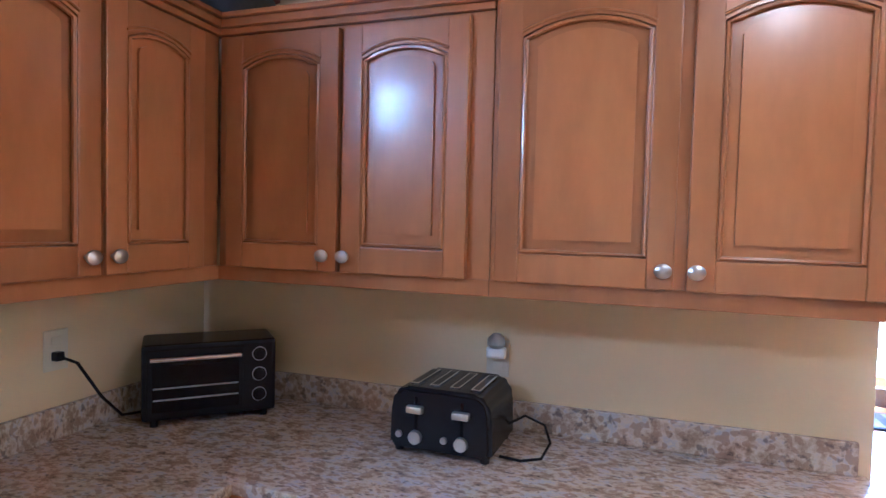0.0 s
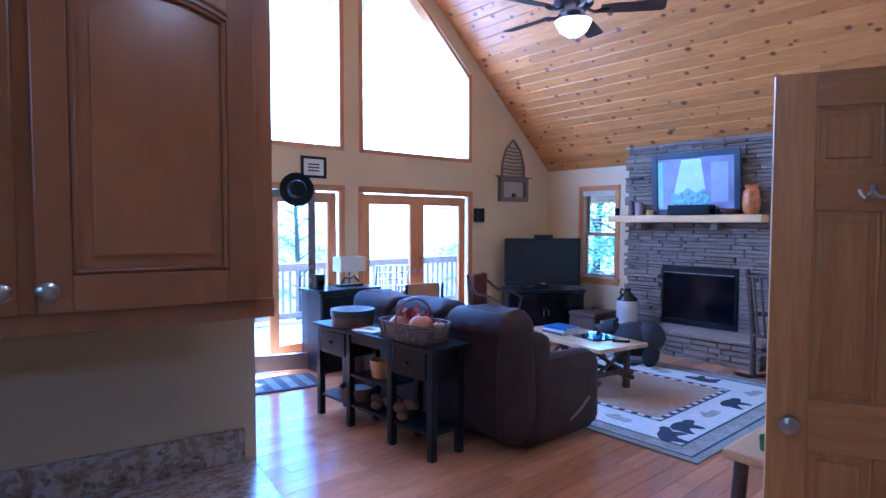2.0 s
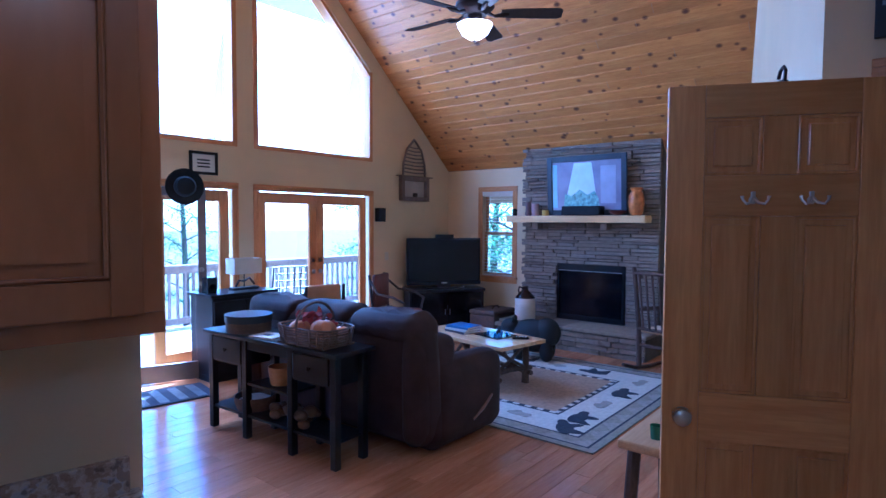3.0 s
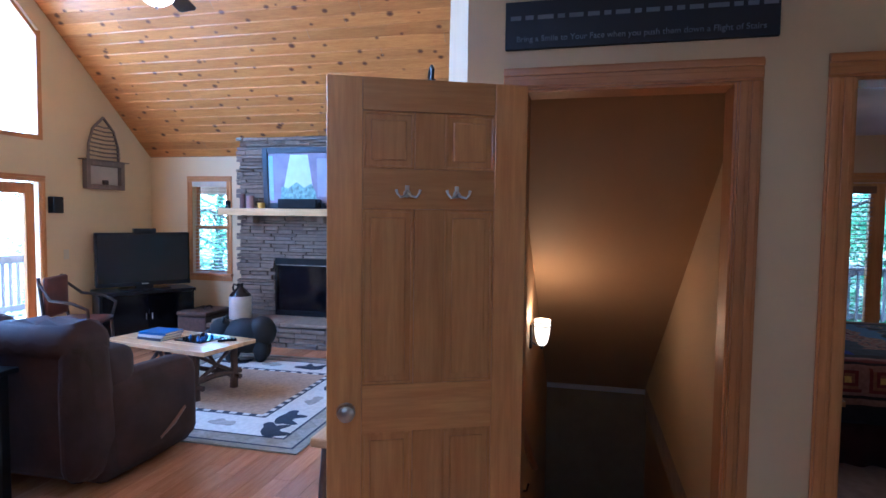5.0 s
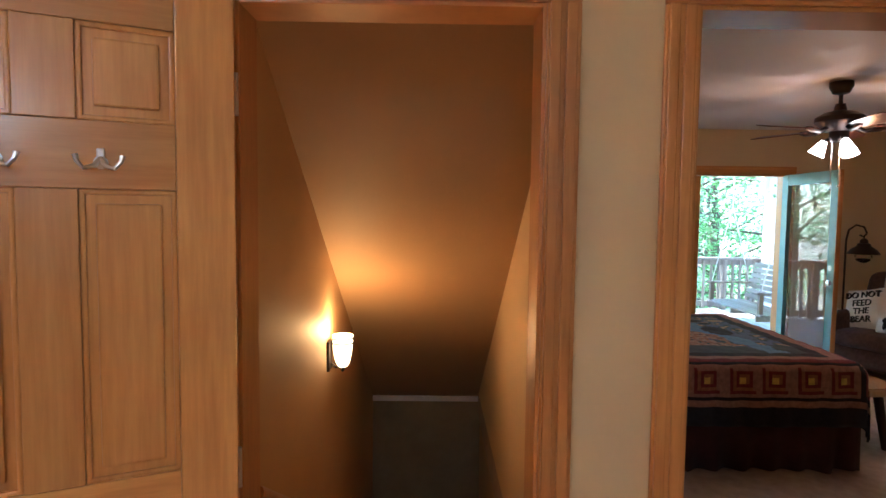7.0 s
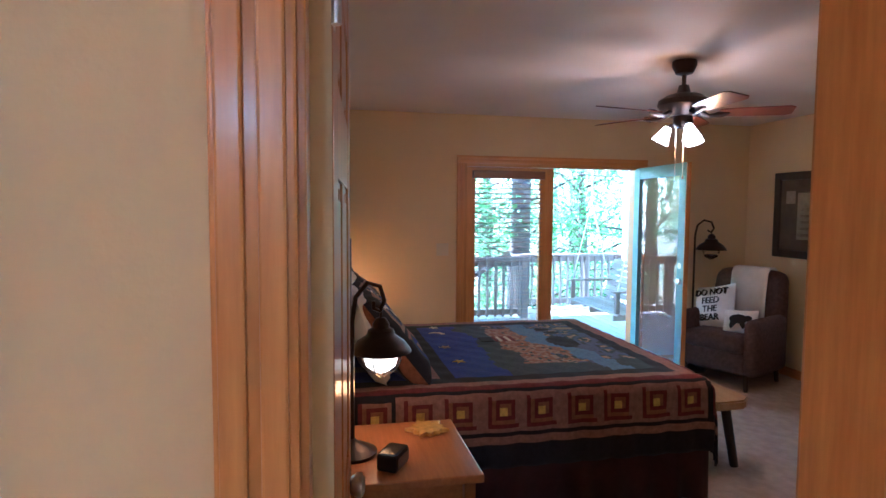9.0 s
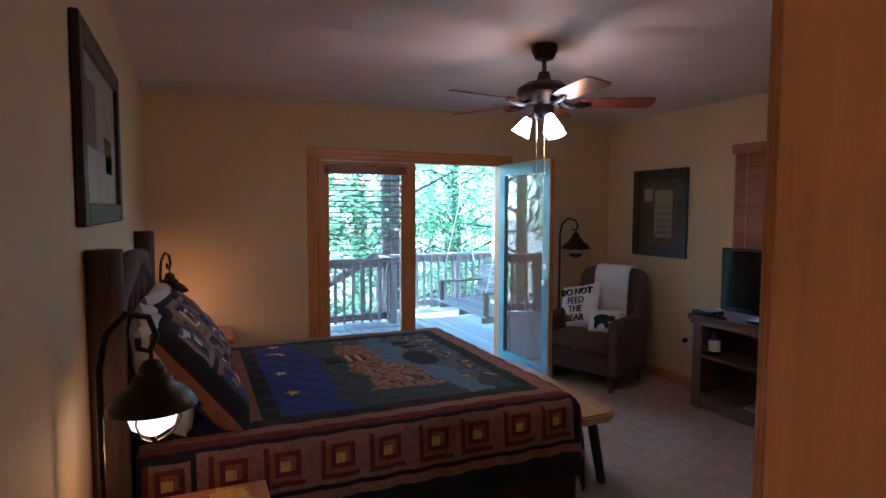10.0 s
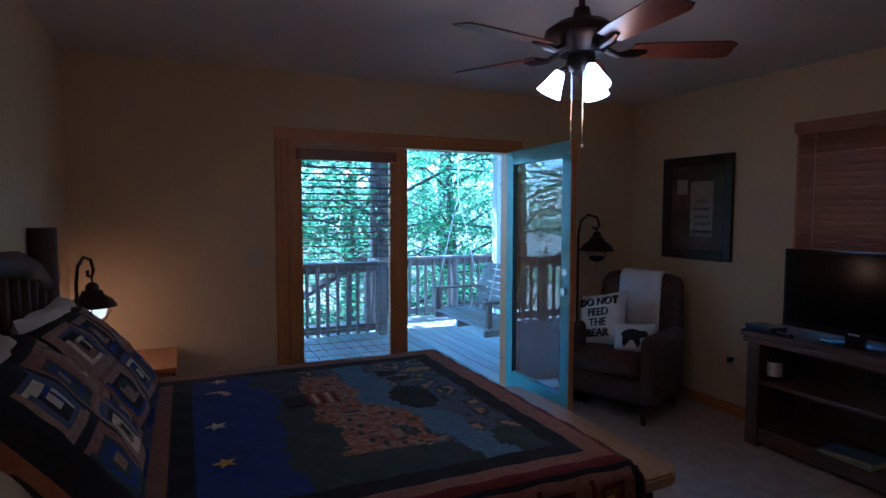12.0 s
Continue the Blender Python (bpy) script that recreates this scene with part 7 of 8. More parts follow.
part("link", rodm((0.155, 0, 1.36), (0.155, 0, 1.40), 0.006), BRONZE, fl2)
g = part("globe", lathe(BM(), [(0.06, 0.0), (0.078, -0.035), (0.062, -0.08), (0.02, -0.105), (0.0, -0.107)], 20, c), GLASS, fl2, "clear glass globe", True)

maple_dish = thing("leaf_dish", "yellow glazed maple-leaf dish on the nightstand", "dish", 4.70, -0.84, 0.649, 20)
bm = BM()
lf = []
for k in range(22):
    a = 2 * math.pi * k / 22
    r = 0.085 * (1.0 if k % 2 == 0 else 0.68) * (1.15 if k in (0, 4, 8, 14, 18) else 0.9)
    lf.append((r * math.cos(a), r * math.sin(a)))
prism(bm, lf, 0.018, pose(0, 0, 0.022, -90))
bmesh.ops.bevel(bm, geom=list(bm.edges), offset=0.004, segments=1, affect="EDGES")
part("dish", bm, plain("yellow_glaze", (0.55, 0.33, 0.05), 0.3, vary=0.3, scale=30), maple_dish)
clock = thing("alarm_clock", "small black bedside clock", "clock", 4.40, -0.66, 0.649, -30)
part("case", boxm(-0.06, 0.06, -0.04, 0.04, 0, 0.065, bevel=0.012), BLACKPLASTIC, clock)
part("face", boxm(-0.05, 0.05, -0.042, -0.04, 0.012, 0.052), SCREEN, clock)

# armchair in the corner
ac = thing("armchair", "brown tweed upholstered armchair in the bedroom corner", "armchair", 7.10, -4.19, 0.004, 204)
part("seat_base", softm(-0.30, 0.30, -0.33, 0.30, 0.14, 0.34, 0.04), CHAIRCLOTH, ac, "", True)
part("seat_cushion", softm(-0.275, 0.275, -0.37, 0.22, 0.33, 0.48, 0.05, puff=0.02), CHAIRCLOTH, ac, "", True)
bm = softm(-0.33, 0.33, 0.16, 0.34, 0.30, 1.02, 0.08, puff=0.02)
for v in bm.verts:
    v.co.y += 0.16 * max(0, v.co.z - 0.4)
    v.co.x *= 1.04 - 0.12 * max(0, v.co.z - 0.5)
part("backrest", bm, CHAIRCLOTH, ac, "", True)
for s in (-1, 1):
    x0, x1 = sorted((s * 0.27, s * 0.395))
    part("arm", softm(x0, x1, -0.34, 0.26, 0.14, 0.64, 0.055, puff=0.015), CHAIRCLOTH, ac, "rounded arm", True)
    for y in (-0.29, 0.26):
        part("leg", tube(BM(), [(s * 0.29, y, 0.15), (s * 0.30, y * 1.04, 0.0)], [0.028, 0.018], 10), DARKWOOD, ac, "", True)


def in_chair(x, y, z, rx=0, ry=0, rz=0):
    return ac.matrix_basis @ Matrix.Translation((x, y, z)) @ pose(0, 0, 0, rx, ry, rz)


throw = thing("throw_blanket", "white knitted throw draped over the chair back", "blanket")
throw.matrix_world = in_chair(0.04, 0, 0)
bm = BM()
path = [(0.18, 0.52), (0.19, 0.75), (0.225, 1.0), (0.27, 1.045), (0.36, 1.05), (0.43, 1.01), (0.44, 0.85), (0.42, 0.6)]
rows = []
for y, z in path:
    rows.append([bm.verts.new((-0.17 + 0.34 * i / 10, y - 0.015 + 0.008 * math.sin(i * 1.9), z + 0.01)) for i in range(11)])
for a, b in zip(rows, rows[1:]):
    for i in range(10):
        bm.faces.new((a[i], a[i + 1], b[i + 1], b[i]))
tb = part("cloth", bm, WHITECLOTH, throw, "", True)
md = tb.modifiers.new("thickness", "SOLIDIFY")
md.thickness = 0.014
BLACKINK = plain("black_ink", (0.01, 0.01, 0.01), 0.8, relief=0)
cu = thing("cushion", "white square cushion with black stencilled words", "cushion")
cu.matrix_world = in_chair(-0.16, -0.02, 0.67, -20, -13, -8)
part("cover", pillow_mesh(BM(), 0.43, 0.43, 0.14, None, 16), WHITECLOTH, cu, "", True)
for k, words in enumerate(("DO NOT", "FEED", "THE", "BEAR")):
    lettering("lettering", words, 0.088, BLACKINK, cu, pose(0, -0.064, 0.125 - 0.083 * k, 90), 0.014)
cu2 = thing("cushion", "small white oblong cushion with a black woodland motif", "cushion")
cu2.matrix_world = in_chair(0.15, -0.14, 0.585, -22, -5, 8)
part("cover", pillow_mesh(BM(), 0.30, 0.22, 0.11, None, 14), WHITECLOTH, cu2, "", True)
bm = BM()
prism(bm, [(0.62 * x, 0.62 * y) for x, y in DARKBLOB], 0.004, Matrix.Translation((0, -0.059, 0)))
part("motif", bm, BLACKINK, cu2)

# media shelf with television under the window
ms = thing("media_shelf", "rustic brown open-shelf television console", "tv stand", 5.645, -4.617, 0.004)
part("top", boxm(-0.585, 0.60, -0.20, 0.20, 0.715, 0.755, bevel=0.008), RUSTWOOD, ms)
part("top", boxm(-0.58, 0.58, 0.185, 0.195, 0.68, 0.714), RUSTWOOD, ms)
for x0, x1 in ((-0.56, -0.47), (0.47, 0.56)):
    part("side", boxm(x0, x1, -0.18, 0.18, 0.0, 0.714, bevel=0.006), RUSTWOOD, ms)
part("shelf", boxm(-0.469, 0.469, -0.17, 0.17, 0.415, 0.44, bevel=0.003), RUSTWOOD, ms)
part("shelf", boxm(-0.469, 0.469, -0.17, 0.17, 0.10, 0.13, bevel=0.003), RUSTWOOD, ms)
part("apron", boxm(-0.469, 0.469, 0.15, 0.17, 0.03, 0.099), RUSTWOOD, ms)
for k in range(6):
    part("back_plank", boxm(-0.469 + k * 0.1565, -0.469 + (k + 1) * 0.1565 - 0.004, -0.178, -0.166, 0.05, 0.714), RUSTWOOD, ms)
tv2 = thing("television", "black flat-screen television on the media shelf", "television", 5.63, -4.59, 0.759, 3)
part("housing", boxm(-0.42, 0.42, -0.03, 0.02, 0.05, 0.54, bevel=0.008), BLACKPLASTIC, tv2)
part("screen", boxm(-0.40, 0.40, 0.019, 0.024, 0.085, 0.52), SCREEN, tv2, "dark switched-off screen")
part("neck", boxm(-0.05, 0.05, -0.02, 0.01, 0.015, 0.06), BLACKPLASTIC, tv2)
part("foot", lathe(BM(), [(0.0, 0), (0.17, 0.0), (0.17, 0.008), (0.05, 0.02), (0.0, 0.02)], 28, Matrix.Diagonal((1.1, 0.6, 1, 1))), BLACKPLASTIC, tv2, "", True)
part("badge", boxm(-0.03, 0.03, 0.0205, 0.0225, 0.06, 0.07), STEEL, tv2)
cb = thing("cable_box", "flat black set-top box on the media shelf", "set-top box", 6.14, -4.52, 0.759, -6)
part("case", boxm(-0.10, 0.10, -0.07, 0.07, 0, 0.035, bevel=0.005), BLACKPLASTIC, cb)
rm = thing("remote_control", "black remote control on the media shelf", "remote control", 5.98, -4.46, 0.759, 70)
part("case", boxm(-0.022, 0.022, -0.08, 0.08, 0, 0.02, bevel=0.006), BLACKPLASTIC, rm)
for k, (x, lab) in enumerate(((6.08, "dark bottle with pale label on the shelf"), (5.33, "tall dark bottle with pale label on the shelf"))):
    o = thing("bottle", lab, "bottle", x, -4.54, 0.444)
    part("glass", lathe(BM(), [(0.042, 0), (0.044, 0.01), (0.044, 0.14), (0.03, 0.175), (0.015, 0.20), (0.015, 0.245), (0.0, 0.246)], 20), BLACKPLASTIC, o, "", True)
    part("label", lathe(BM(), [(0.0446, 0.03), (0.0446, 0.12)], 20), WHITEPLASTIC, o, "pale paper label", True)
for k in range(2):
    o = thing("magazine", ("yellow-covered magazine lying on the bottom shelf", "blue and yellow brochure on the bottom shelf")[k], "magazine", 5.56 + 0.02 * k, -4.52, 0.134 + 0.009 * k, 8 * k)
    part("cover", boxm(-0.14, 0.14, -0.10, 0.10, 0, 0.008, bevel=0.001), plain(("magazine_yellow", "magazine_blue")[k], ((0.55, 0.42, 0.04), (0.12, 0.2, 0.35))[k], 0.3), o)
    part("band", boxm(-0.14, 0.14, 0.06, 0.10, 0.008, 0.0086), plain(("band_blue", "band_yellow")[k], ((0.1, 0.2, 0.4), (0.6, 0.45, 0.05))[k], 0.3), o)
w5 = sash_window("window_5", "pine sash window with a closed brown wooden blind", pose(SW1, YBS, 0, 0, 0, 180), SW1 - SW0, SWZ0, SWZ1)
blind(w5, -0.03, 0.835, 0.70, 2.045, -0.05, BLIND, 0.043, 62, 0.05)
outlet(6.62, YBS, 0.40, 180)
lc = thing("power_cord", "grey cord from the wall socket behind the media shelf", "cord", 0, 0, 0)
part("cable", tube(BM(), [(6.62, YBS + 0.02, 0.42), (6.50, YBS + 0.04, 0.36), (6.38, YBS + 0.04, 0.33), (6.27, YBS + 0.05, 0.34)], 0.005), WHITEPLASTIC, lc, "", True)
part("plug", boxm(6.60, 6.64, YBS + 0.008, YBS + 0.04, 0.40, 0.44, bevel=0.006), BLACKPLASTIC, lc)


def framed(name, label, m, w, h, bits):
    o = thing(name, label, "picture")
    o.matrix_world = m
    f = 0.075
    for b in ((-w / 2, -w / 2 + f, 0, h), (w / 2 - f, w / 2, 0, h), (-w / 2 + f, w / 2 - f, 0, f), (-w / 2 + f, w / 2 - f, h - f, h)):
        part("frame", boxm(b[0], b[1], -0.03, -0.001, b[2], b[3], bevel=0.008), DARKWOOD, o)
    part("print", boxm(-w / 2 + f - 0.005, w / 2 - f + 0.005, -0.012, -0.004, f - 0.005, h - f + 0.005), bits[0], o)
    for x0, x1, z0, z1, mat in bits[1]:
        part("area", boxm(x0, x1, -0.0135, -0.012, z0, z1), mat, o)
    return o


PRT = plain("print_brown", (0.10, 0.07, 0.05), 0.25, vary=0.3)
PRT2 = plain("print_cream", (0.34, 0.27, 0.18), 0.4, vary=0.2, scale=20)
PRT3 = plain("print_red", (0.16, 0.08, 0.05), 0.4)
framed("framed_picture", "dark framed print of a moon over stacked pale boats", pose(6.99, YBS, 1.15, 0, 0, 180), 0.68, 0.82,
       (PRT, [(-0.06, 0.16, 0.18, 0.62, PRT2)] + [(-0.05 + 0.008 * k, 0.15 - 0.008 * k, 0.21 + 0.06 * k, 0.235 + 0.06 * k, PRT3) for k in range(5)] + [(-0.20, -0.09, 0.52, 0.64, PRT2)]))
framed("framed_picture", "wide dark framed snowy winter print over the bed", pose(5.38, YBN, 1.53, 0, 0, 0), 1.04, 0.66,
       (plain("print_dusk", (0.30, 0.30, 0.30), 0.35, vary=0.2), [(-0.40, 0.40, 0.08, 0.27, plain("print_snow", (0.5, 0.5, 0.5), 0.4)), (0.1, 0.3, 0.2, 0.34, PRT), (-0.35, -0.12, 0.27, 0.5, plain("print_wood", (0.08, 0.08, 0.08), 0.4))]))
sw = thing("light_switch", "ivory double light switch plate beside the deck door", "light switch", XB, -1.52, 1.21, -90)
part("plate", boxm(-0.058, 0.058, -0.006, 0, -0.058, 0.058, bevel=0.003), IVORY, sw)
for x in (-0.023, 0.023):
    part("toggle", boxm(x - 0.005, x + 0.005, -0.016, -0.005, -0.01, 0.012, bevel=0.002), IVORY, sw)

# ---- outside ----
bm = BM()
n = 60
ext = [-400, -150, -70, -40] + [-30 + 2.0 * k for k in range(46)] + [70, 100, 160, 250, 400]


def land(x, y):
    d = max(0.0, max(x - 10.0, y - 9.0, -8 - y, -4 - x))
    north = max(0.0, y - 9.0)
    rise = (0.16 * max(0, d - 12) if d < 60 else 7.7) * max(0.0, 1 - north / 8)
    return -2.6 - 0.05 * min(d, 12) + rise - 0.08 * min(north, 40) + 0.25 * noise.noise((x * 0.15, y * 0.15, 0))


vv = [[bm.verts.new((x, y, land(x, y))) for y in ext] for x in ext]
for i in range(len(ext) - 1):
    for j in range(len(ext) - 1):
        bm.faces.new((vv[i][j], vv[i + 1][j], vv[i + 1][j + 1], vv[i][j + 1]))
structure("ground", bm, SOIL, "leaf-littered forest floor falling away from the house", True)
# skirt walls under the house
for b in ((-1.0, 8.0, -4.9, -4.75), (-1.0, 8.0, 6.3, 6.45), (-1.0, -0.85, -4.74, 6.29), (7.85, 8.0, -4.74, 6.29)):
    structure("wall_foundation", boxm(*b, -3.4, -0.21), SIDING)


def deck(name, label, x0, x1, y0, y1, along):
    d = tagged(new(name), label, kind="structure")
    w, k, first = 0.14, 0, None
    span = (y1 - y0) if along == "x" else (x1 - x0)
    while k * 0.146 < span:
        if first is None:
            first = part("board", boxm(0, (x1 - x0) if along == "x" else w, 0, w if along == "x" else (y1 - y0), -0.032, 0, bevel=0.004), DECKWOOD, d)
            o = first
        else:
            o = new("board", first.data)
            o.parent = d
        o.location = (x0, y0 + k * 0.146, -0.03) if along == "x" else (x0 + k * 0.146, y0, -0.03)
        k += 1
    part("joist", boxm(x0, x1, y0, y1, -0.25, -0.066), RAILWOOD, d)
    return d


deck("deck", "weathered deck boards outside the bedroom", XB + 0.155, 11.55, -7.6, 0.6, "x")
deck("deck", "weathered deck boards outside the gable doors", 0.4, 9.0, YN + 0.16, 9.2, "y")


def railing(label, p, q, h=0.95, gap=0.125, mat=RAILWOOD):
    p, q = Vector((*p, -0.03)), Vector((*q, -0.03))
    L = (q - p).length
    r = thing("railing", label, "railing")
    r.matrix_world = Matrix.Translation(p) @ pose(0, 0, 0, 0, 0, math.degrees(math.atan2(q.y - p.y, q.x - p.x)))
    part("top_rail", boxm(0, L, -0.07, 0.07, h - 0.035, h, bevel=0.006), mat, r)
    part("face_rail", boxm(0, L, -0.02, 0.02, h - 0.13, h - 0.036, bevel=0.004), mat, r)
    part("low_rail", boxm(0, L, -0.02, 0.02, 0.06, 0.15, bevel=0.004), mat, r)
    n = max(1, round(L / 1.6))
    for k in range(n + 1):
        x = min(max(L * k / n, 0.045), L - 0.045)
        part("post", boxm(x - 0.045, x + 0.045, -0.045, 0.045, -0.2, h - 0.036, bevel=0.004), mat, r)
    first = None
    x = gap
    while x < L - 0.05:
        if first is None:
            first = part("baluster", boxm(-0.018, 0.018, 0.021, 0.057, 0.04, h - 0.05, bevel=0.003), mat, r)
            o = first
        else:
            o = new("baluster", first.data)
            o.parent = r
        o.location = (x, 0, 0)
        x += gap


railing("weathered wooden deck railing with square balusters", (11.45, -7.55), (11.45, -3.40), 0.90)
railing("nearer weathered deck railing beside the steps", (10.58, -3.40), (10.58, 0.55), 0.93)
railing("short weathered deck railing at the corner of the steps", (10.63, -3.40), (11.40, -3.40), 0.90)
railing("weathered railing round the gable deck", (0.45, 9.1), (8.95, 9.1))
st = thing("step_rail", "sloping stringer rail of the deck steps", "railing")
part("stringer", tube(BM(), [(10.95, -3.25, 0.92), (11.2, 0.4, -1.2)], 0.06, 6), RAILWOOD, st)
for k in range(9):
    u = (k + 0.5) / 9
    part("baluster", rodm((10.95 + 0.25 * u, -3.25 + 3.65 * u, 0.88 - 2.12 * u), (10.95 + 0.25 * u, -3.25 + 3.65 * u, 0.05 - 2.12 * u), 0.018, seg=6), RAILWOOD, st)
post = thing("porch_post", "white painted porch post at the deck edge", "post", 11.27, -5.44, -0.03)
part("shaft", boxm(-0.07, 0.07, -0.07, 0.07, 0.02, 2.98, bevel=0.006), WHITEPOST, post)
part("base", boxm(-0.095, 0.095, -0.095, 0.095, 0, 0.12, bevel=0.008), WHITEPOST, post)
swing = thing("porch_swing", "grey slatted wooden porch swing hung on chains", "swing", 9.12, -4.0, 0.37, 180)
for k in range(7):
    part("seat_slat", boxm(-0.70, 0.70, -0.27 + 0.075 * k, -0.21 + 0.075 * k, 0.0, 0.022, bevel=0.003), DECKWOOD, swing)
for k in range(7):
    part("back_slat", boxm(-0.70, 0.70, -0.011, 0.011, 0.06 + 0.075 * k, 0.12 + 0.075 * k, bevel=0.003, m=Matrix.Translation((0, 0.27, 0)) @ pose(0, 0, 0, -16)), DECKWOOD, swing)
for x in (-0.6, 0.0, 0.6):
    part("bearer", boxm(x - 0.02, x + 0.02, -0.28, 0.28, -0.07, -0.001, bevel=0.003), DECKWOOD, swing)
    part("back_stay", boxm(x - 0.02, x + 0.02, 0.013, 0.045, 0.0, 0.60, m=Matrix.Translation((0, 0.27, 0)) @ pose(0, 0, 0, -16)), DECKWOOD, swing)
for x in (-0.62, 0.62):
    part("armrest", boxm(x - 0.04, x + 0.04, -0.30, 0.32, 0.26, 0.285, bevel=0.006), RAILWOOD, swing)
    part("arm_post", boxm(x - 0.02, x + 0.02, -0.26, -0.21, 0.0, 0.259), RAILWOOD, swing)
    part("chain", tube(BM(), [(x, -0.24, 0.27), (x, 0.02, 1.35)], 0.007, 6), STEEL, swing)
    part("chain", tube(BM(), [(x, 0.30, 0.27), (x, 0.02, 1.35), (x, 0.02, 2.61)], 0.007, 6), STEEL, swing)


# patio chairs outside the French doors
def patio_chair(x, y, rz):
    c = thing("patio_chair", "black metal patio chair with slatted back on the deck", "chair", x, y, -0.03, rz, group="patio chairs")
    for s in (-1, 1):
        part("leg", tube(BM(), [(s * 0.25, -0.25, 0), (s * 0.25, -0.24, 0.62), (s * 0.25, 0.2, 0.64)], 0.013), BLACKPAINT, c, "", True)
        part("leg", tube(BM(), [(s * 0.25, 0.3, 0), (s * 0.25, 0.2, 0.42), (s * 0.24, 0.32, 0.98)], 0.013), BLACKPAINT, c, "", True)
    for k in range(6):
        part("back_slat", rodm((-0.25, 0.22 + 0.02 * k, 0.48 + 0.1 * k), (0.25, 0.22 + 0.02 * k, 0.48 + 0.1 * k), 0.009, seg=6), BLACKPAINT, c)
    for k in range(4):
        part("back_bar", tube(BM(), [(-0.15 + 0.1 * k, 0.22, 0.46), (-0.15 + 0.1 * k, 0.32, 0.98)], 0.007, 6), BLACKPAINT, c)
    part("seat", boxm(-0.25, 0.25, -0.25, 0.22, 0.42, 0.435), BLACKPAINT, c)


patio_chair(4.75, 7.5, 200)
patio_chair(5.65, 7.6, 160)


# trees: trunk with limbs, crown of many leaves
def tree_mesh(seed, height, crown_low, spread, leaves, size):
    r = random.Random(seed)
    bm = BM()
    top = Vector((r.uniform(-0.4, 0.4), r.uniform(-0.4, 0.4), height))
    line = [Vector((0, 0, -0.6)), Vector((0.05, 0, height * 0.3)), Vector((0.1 * r.uniform(-1, 1), 0.1, height * 0.65)), top]
    tube(bm, line, [0.20, 0.16, 0.11, 0.03], 10)
    tips = []
    for k in range(26):
        z = crown_low + (height - crown_low) * (k + 0.5) / 26
        a = k * 2.4 + r.uniform(-0.4, 0.4)
        reach = spread * (0.45 + 0.75 * math.sin(math.pi * min(1, 0.2 + 0.75 * (z - crown_low) / (height - crown_low)))) * r.uniform(0.6, 1.1)
        p0 = Vector((0.05, 0.05, z - 0.3))
        p1 = p0 + Vector((math.cos(a) * reach * 0.5, math.sin(a) * reach * 0.5, 0.25 * reach))
        p2 = p0 + Vector((math.cos(a) * reach, math.sin(a) * reach, 0.25 * reach + r.uniform(-0.4, 0.2)))
        tube(bm, [p0, p1, p2], [0.045, 0.028, 0.008], 6)
        for q in (p1, p1.lerp(p2, 0.5), p2):
            tips.append(q)
            b = q + Vector((r.uniform(-0.9, 0.9), r.uniform(-0.9, 0.9), r.uniform(-0.3, 0.5)))
            tube(bm, [q, b], [0.014, 0.004], 5)
            tips.append(b)
    trunk = bm
    g = np.random.default_rng(seed)
    c = np.array([tips[i] for i in g.integers(0, len(tips), leaves)]) + g.normal(0, 0.36, (leaves, 3)) * (1, 1, 0.55)
    d = g.normal(0, 1, (leaves, 3))
    d[:, 2] *= 0.5
    d /= np.linalg.norm(d, axis=1)[:, None]
    e = np.cross(d, g.normal(0, 1, (leaves, 3)) * 0.5 + (0, 0, 1))
    e /= np.linalg.norm(e, axis=1)[:, None] + 1e-6
    s = size * g.uniform(0.6, 1.3, (leaves, 1))
    co = np.stack([c - d * s, c + e * s * 0.42, c + d * s, c - e * s * 0.42], 1).reshape(-1, 3)
    me = bpy.data.meshes.new("crown")
    me.from_pydata(co.tolist(), [], np.arange(leaves * 4).reshape(-1, 4).tolist())
    me.materials.append(LEAF)
    return trunk, me


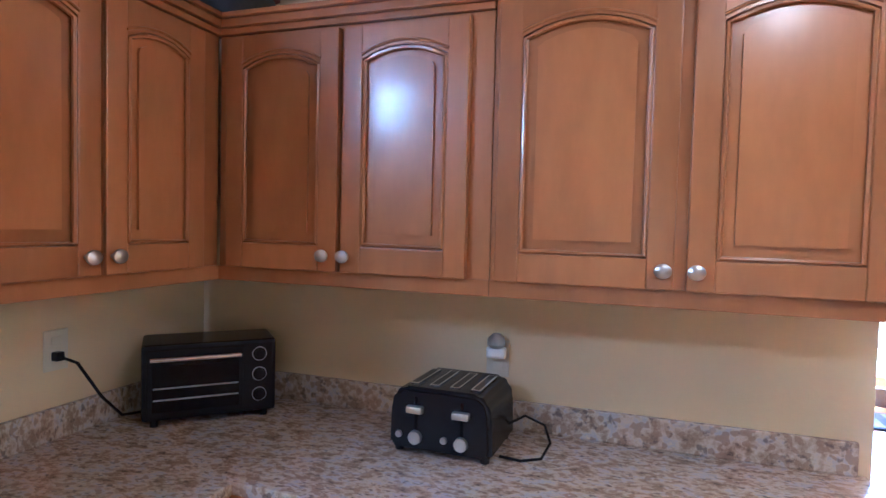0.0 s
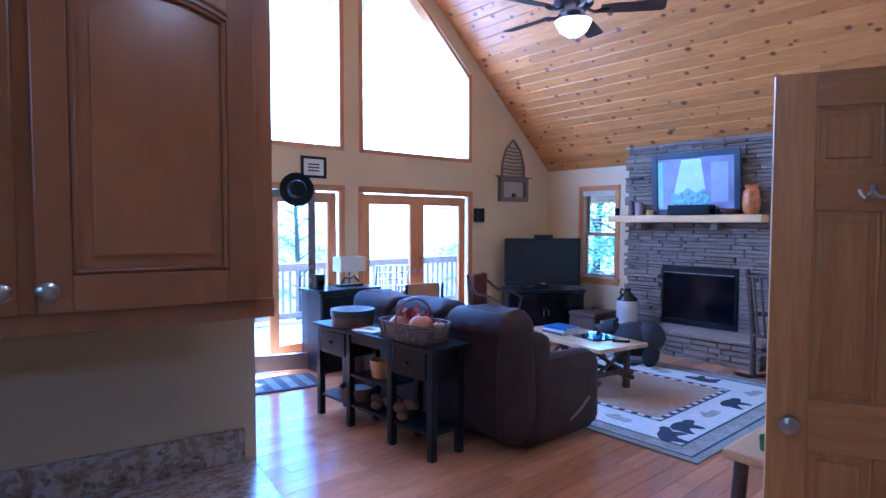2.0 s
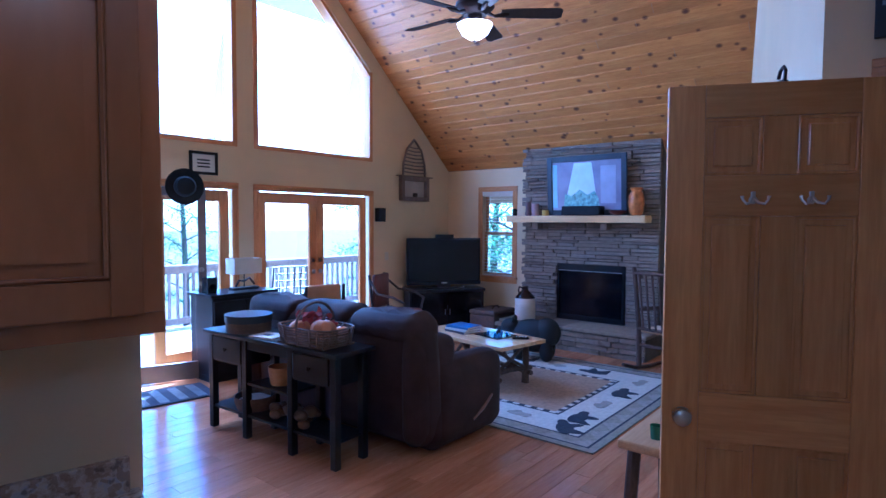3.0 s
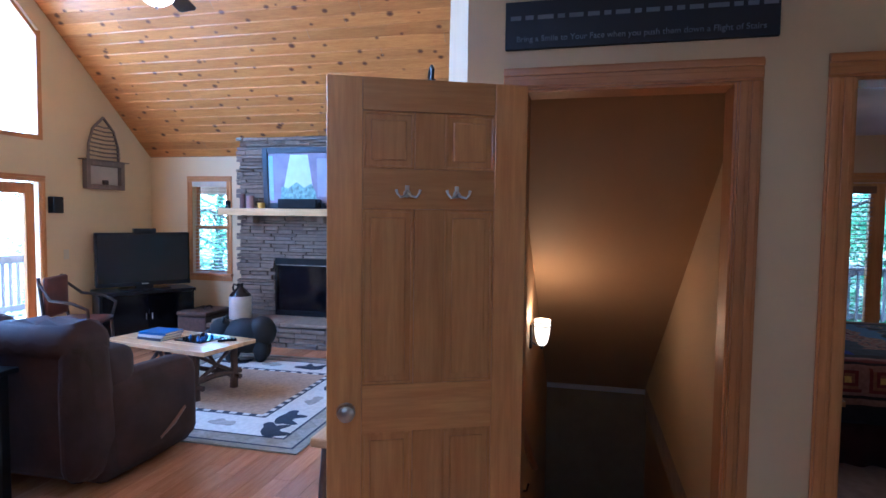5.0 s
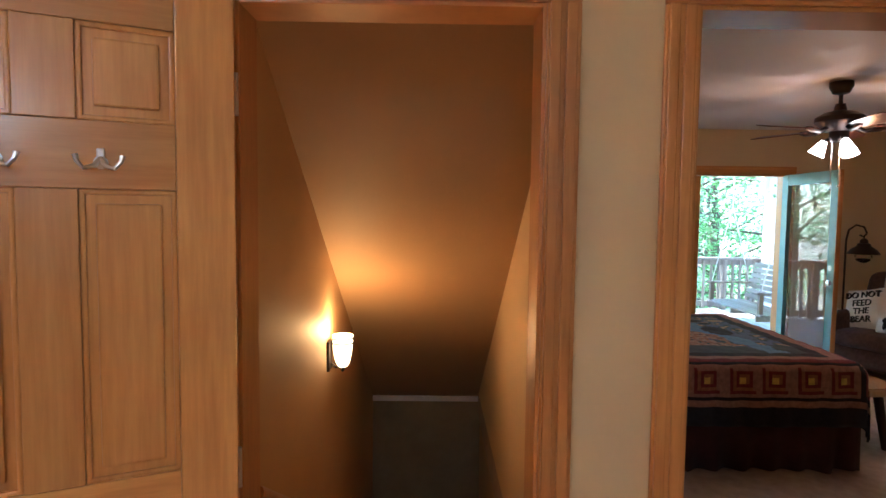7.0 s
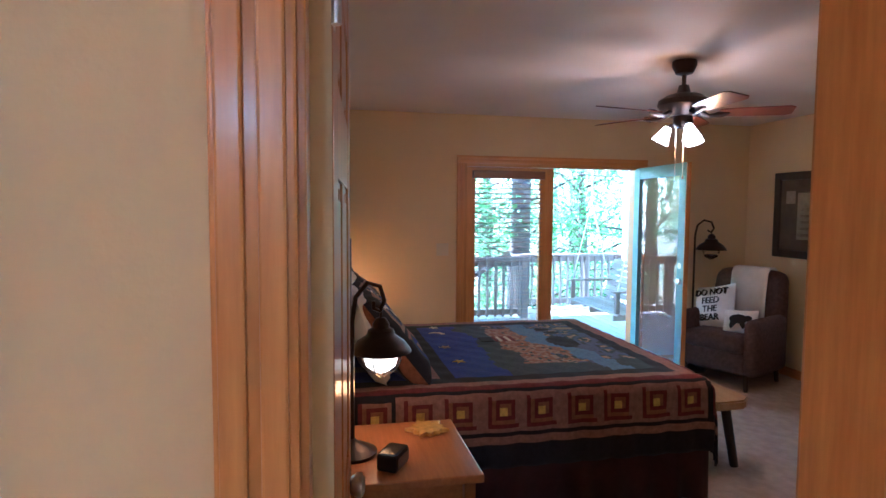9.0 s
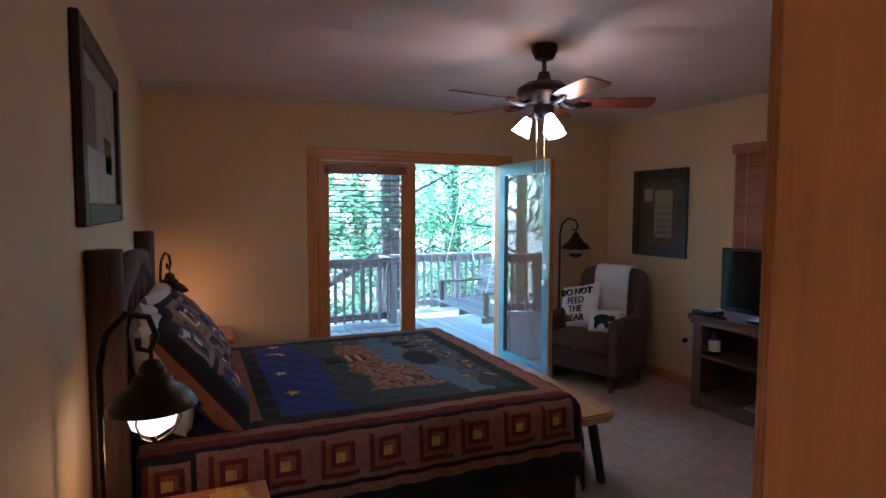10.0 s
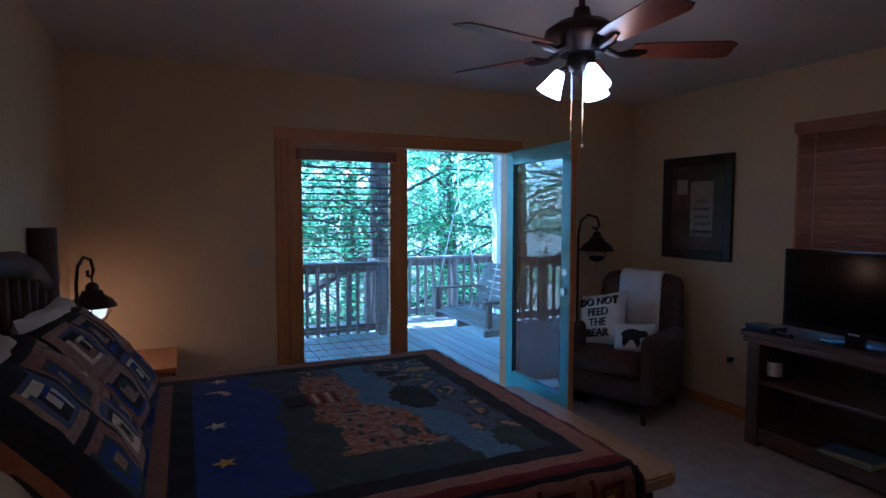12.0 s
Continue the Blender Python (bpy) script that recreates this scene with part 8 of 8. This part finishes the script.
kinds = []
for seed, h, low, spread, leaves, size in ((1, 9.5, 1.2, 2.6, 12000, 0.062), (2, 11.5, 2.0, 2.9, 13000, 0.066), (3, 7.5, 0.8, 2.2, 10000, 0.06)):
    t = thing("tree", "slender broadleaf tree with airy bright green crown", "tree", 0, 0, 0, group="forest trees")
    bmt, me = tree_mesh(seed, h, low, spread, leaves, size)
    part("trunk", bmt, BARK, t, "", True)
    cr = new("crown", me)
    cr.parent = t
    kinds.append(t)
rt = random.Random(21)
spots = [(13.0, -7.5), (13.8, -1.6), (15.2, -10.0), (15.6, -4.9), (16.4, 1.5), (17.5, -7.6), (18.5, -2.6), (19.0, -12.5), (20.5, -5.6), (21.5, 0.5), (22.5, -9.8), (24, -15), (24.5, -3.6), (26, -7), (27, 3), (28, -12), (30, -18), (31, -1), (32, -9), (14.5, 4.8), (14.2, -14.5),
         (9.0, -11.5), (5.0, -12.0), (14.5, 8.5), (18.0, 15.5), (8.5, 24.5), (4.6, 27.0), (0.5, 24.0), (15.5, 30.0), (10.5, 33.0), (6.5, 31.0), (1.5, 32.0), (17.5, 12.0), (20.0, 20.0), (-3, 18), (12.5, 3.0), (23, 8), (35, -14), (36, -5), (37, 4), (29, -23), (22, -20), (17, -18)]
for k, (x, y) in enumerate(spots):
    m = pose(x, y, land(x, y) - 0.1, 0, 0, rt.uniform(0, 360))
    if k < 3:
        kinds[k].matrix_basis = m
    else:
        copy_thing(kinds[k % 3], m)
big = thing("tree", "thick straight pine trunk close to the deck", "tree", 12.9, -4.12, land(12.9, -4.12))
part("trunk", tube(BM(), [(0, 0, -0.4), (0.0, 0.02, 3), (0.03, 0.0, 8), (0.05, 0.02, 14)], [0.24, 0.19, 0.17, 0.11], 16), BARK, big, "", True)

# ---- oak floor boards, laid last ----
floor = tagged(new("floor"), "honey oak strip floor with a soft gloss", kind="structure")
rp_ = random.Random(17)
plank_meshes = {}


def plank(x0, length, y):
    k = round(length / 0.1)
    if k not in plank_meshes:
        bm = BM()
        box(bm, 0, k * 0.1 - 0.0015, 0.0008, 0.1255, -0.012, 0.0, bevel=0.0012)
        ob = part("plank", bm, OAK, floor)
        plank_meshes[k] = ob.data
    else:
        ob = new("plank", plank_meshes[k])
        ob.parent = floor
    ob.location = (x0, y, 0.0)


far = BM()
y = -3.0
while y < YN - 0.02:
    x0 = KXF if y < KY else X0
    x1 = XS2 - 0.045 if y < 0.80 else XE
    x = x0 - rp_.choice((0.0, 0.3, 0.6))
    while x < x1:
        ln = rp_.choice((0.8, 1.0, 1.2, 1.4, 1.7, 2.0))
        a, b = max(x, x0), min(x + ln, x1)
        if b - a > 0.09:
            near = a > 1.0 and 1.2 < y < 5.4
            if near and abs((b - a) - ln) < 1e-6:
                plank(a, ln, y)
            else:
                box(far, a, b - 0.0015, y + 0.0008, y + 0.1255, -0.012, 0.0)
        x += ln
    y += 0.1265
tagged(part("boards", far, OAK, floor), kind="stuff")
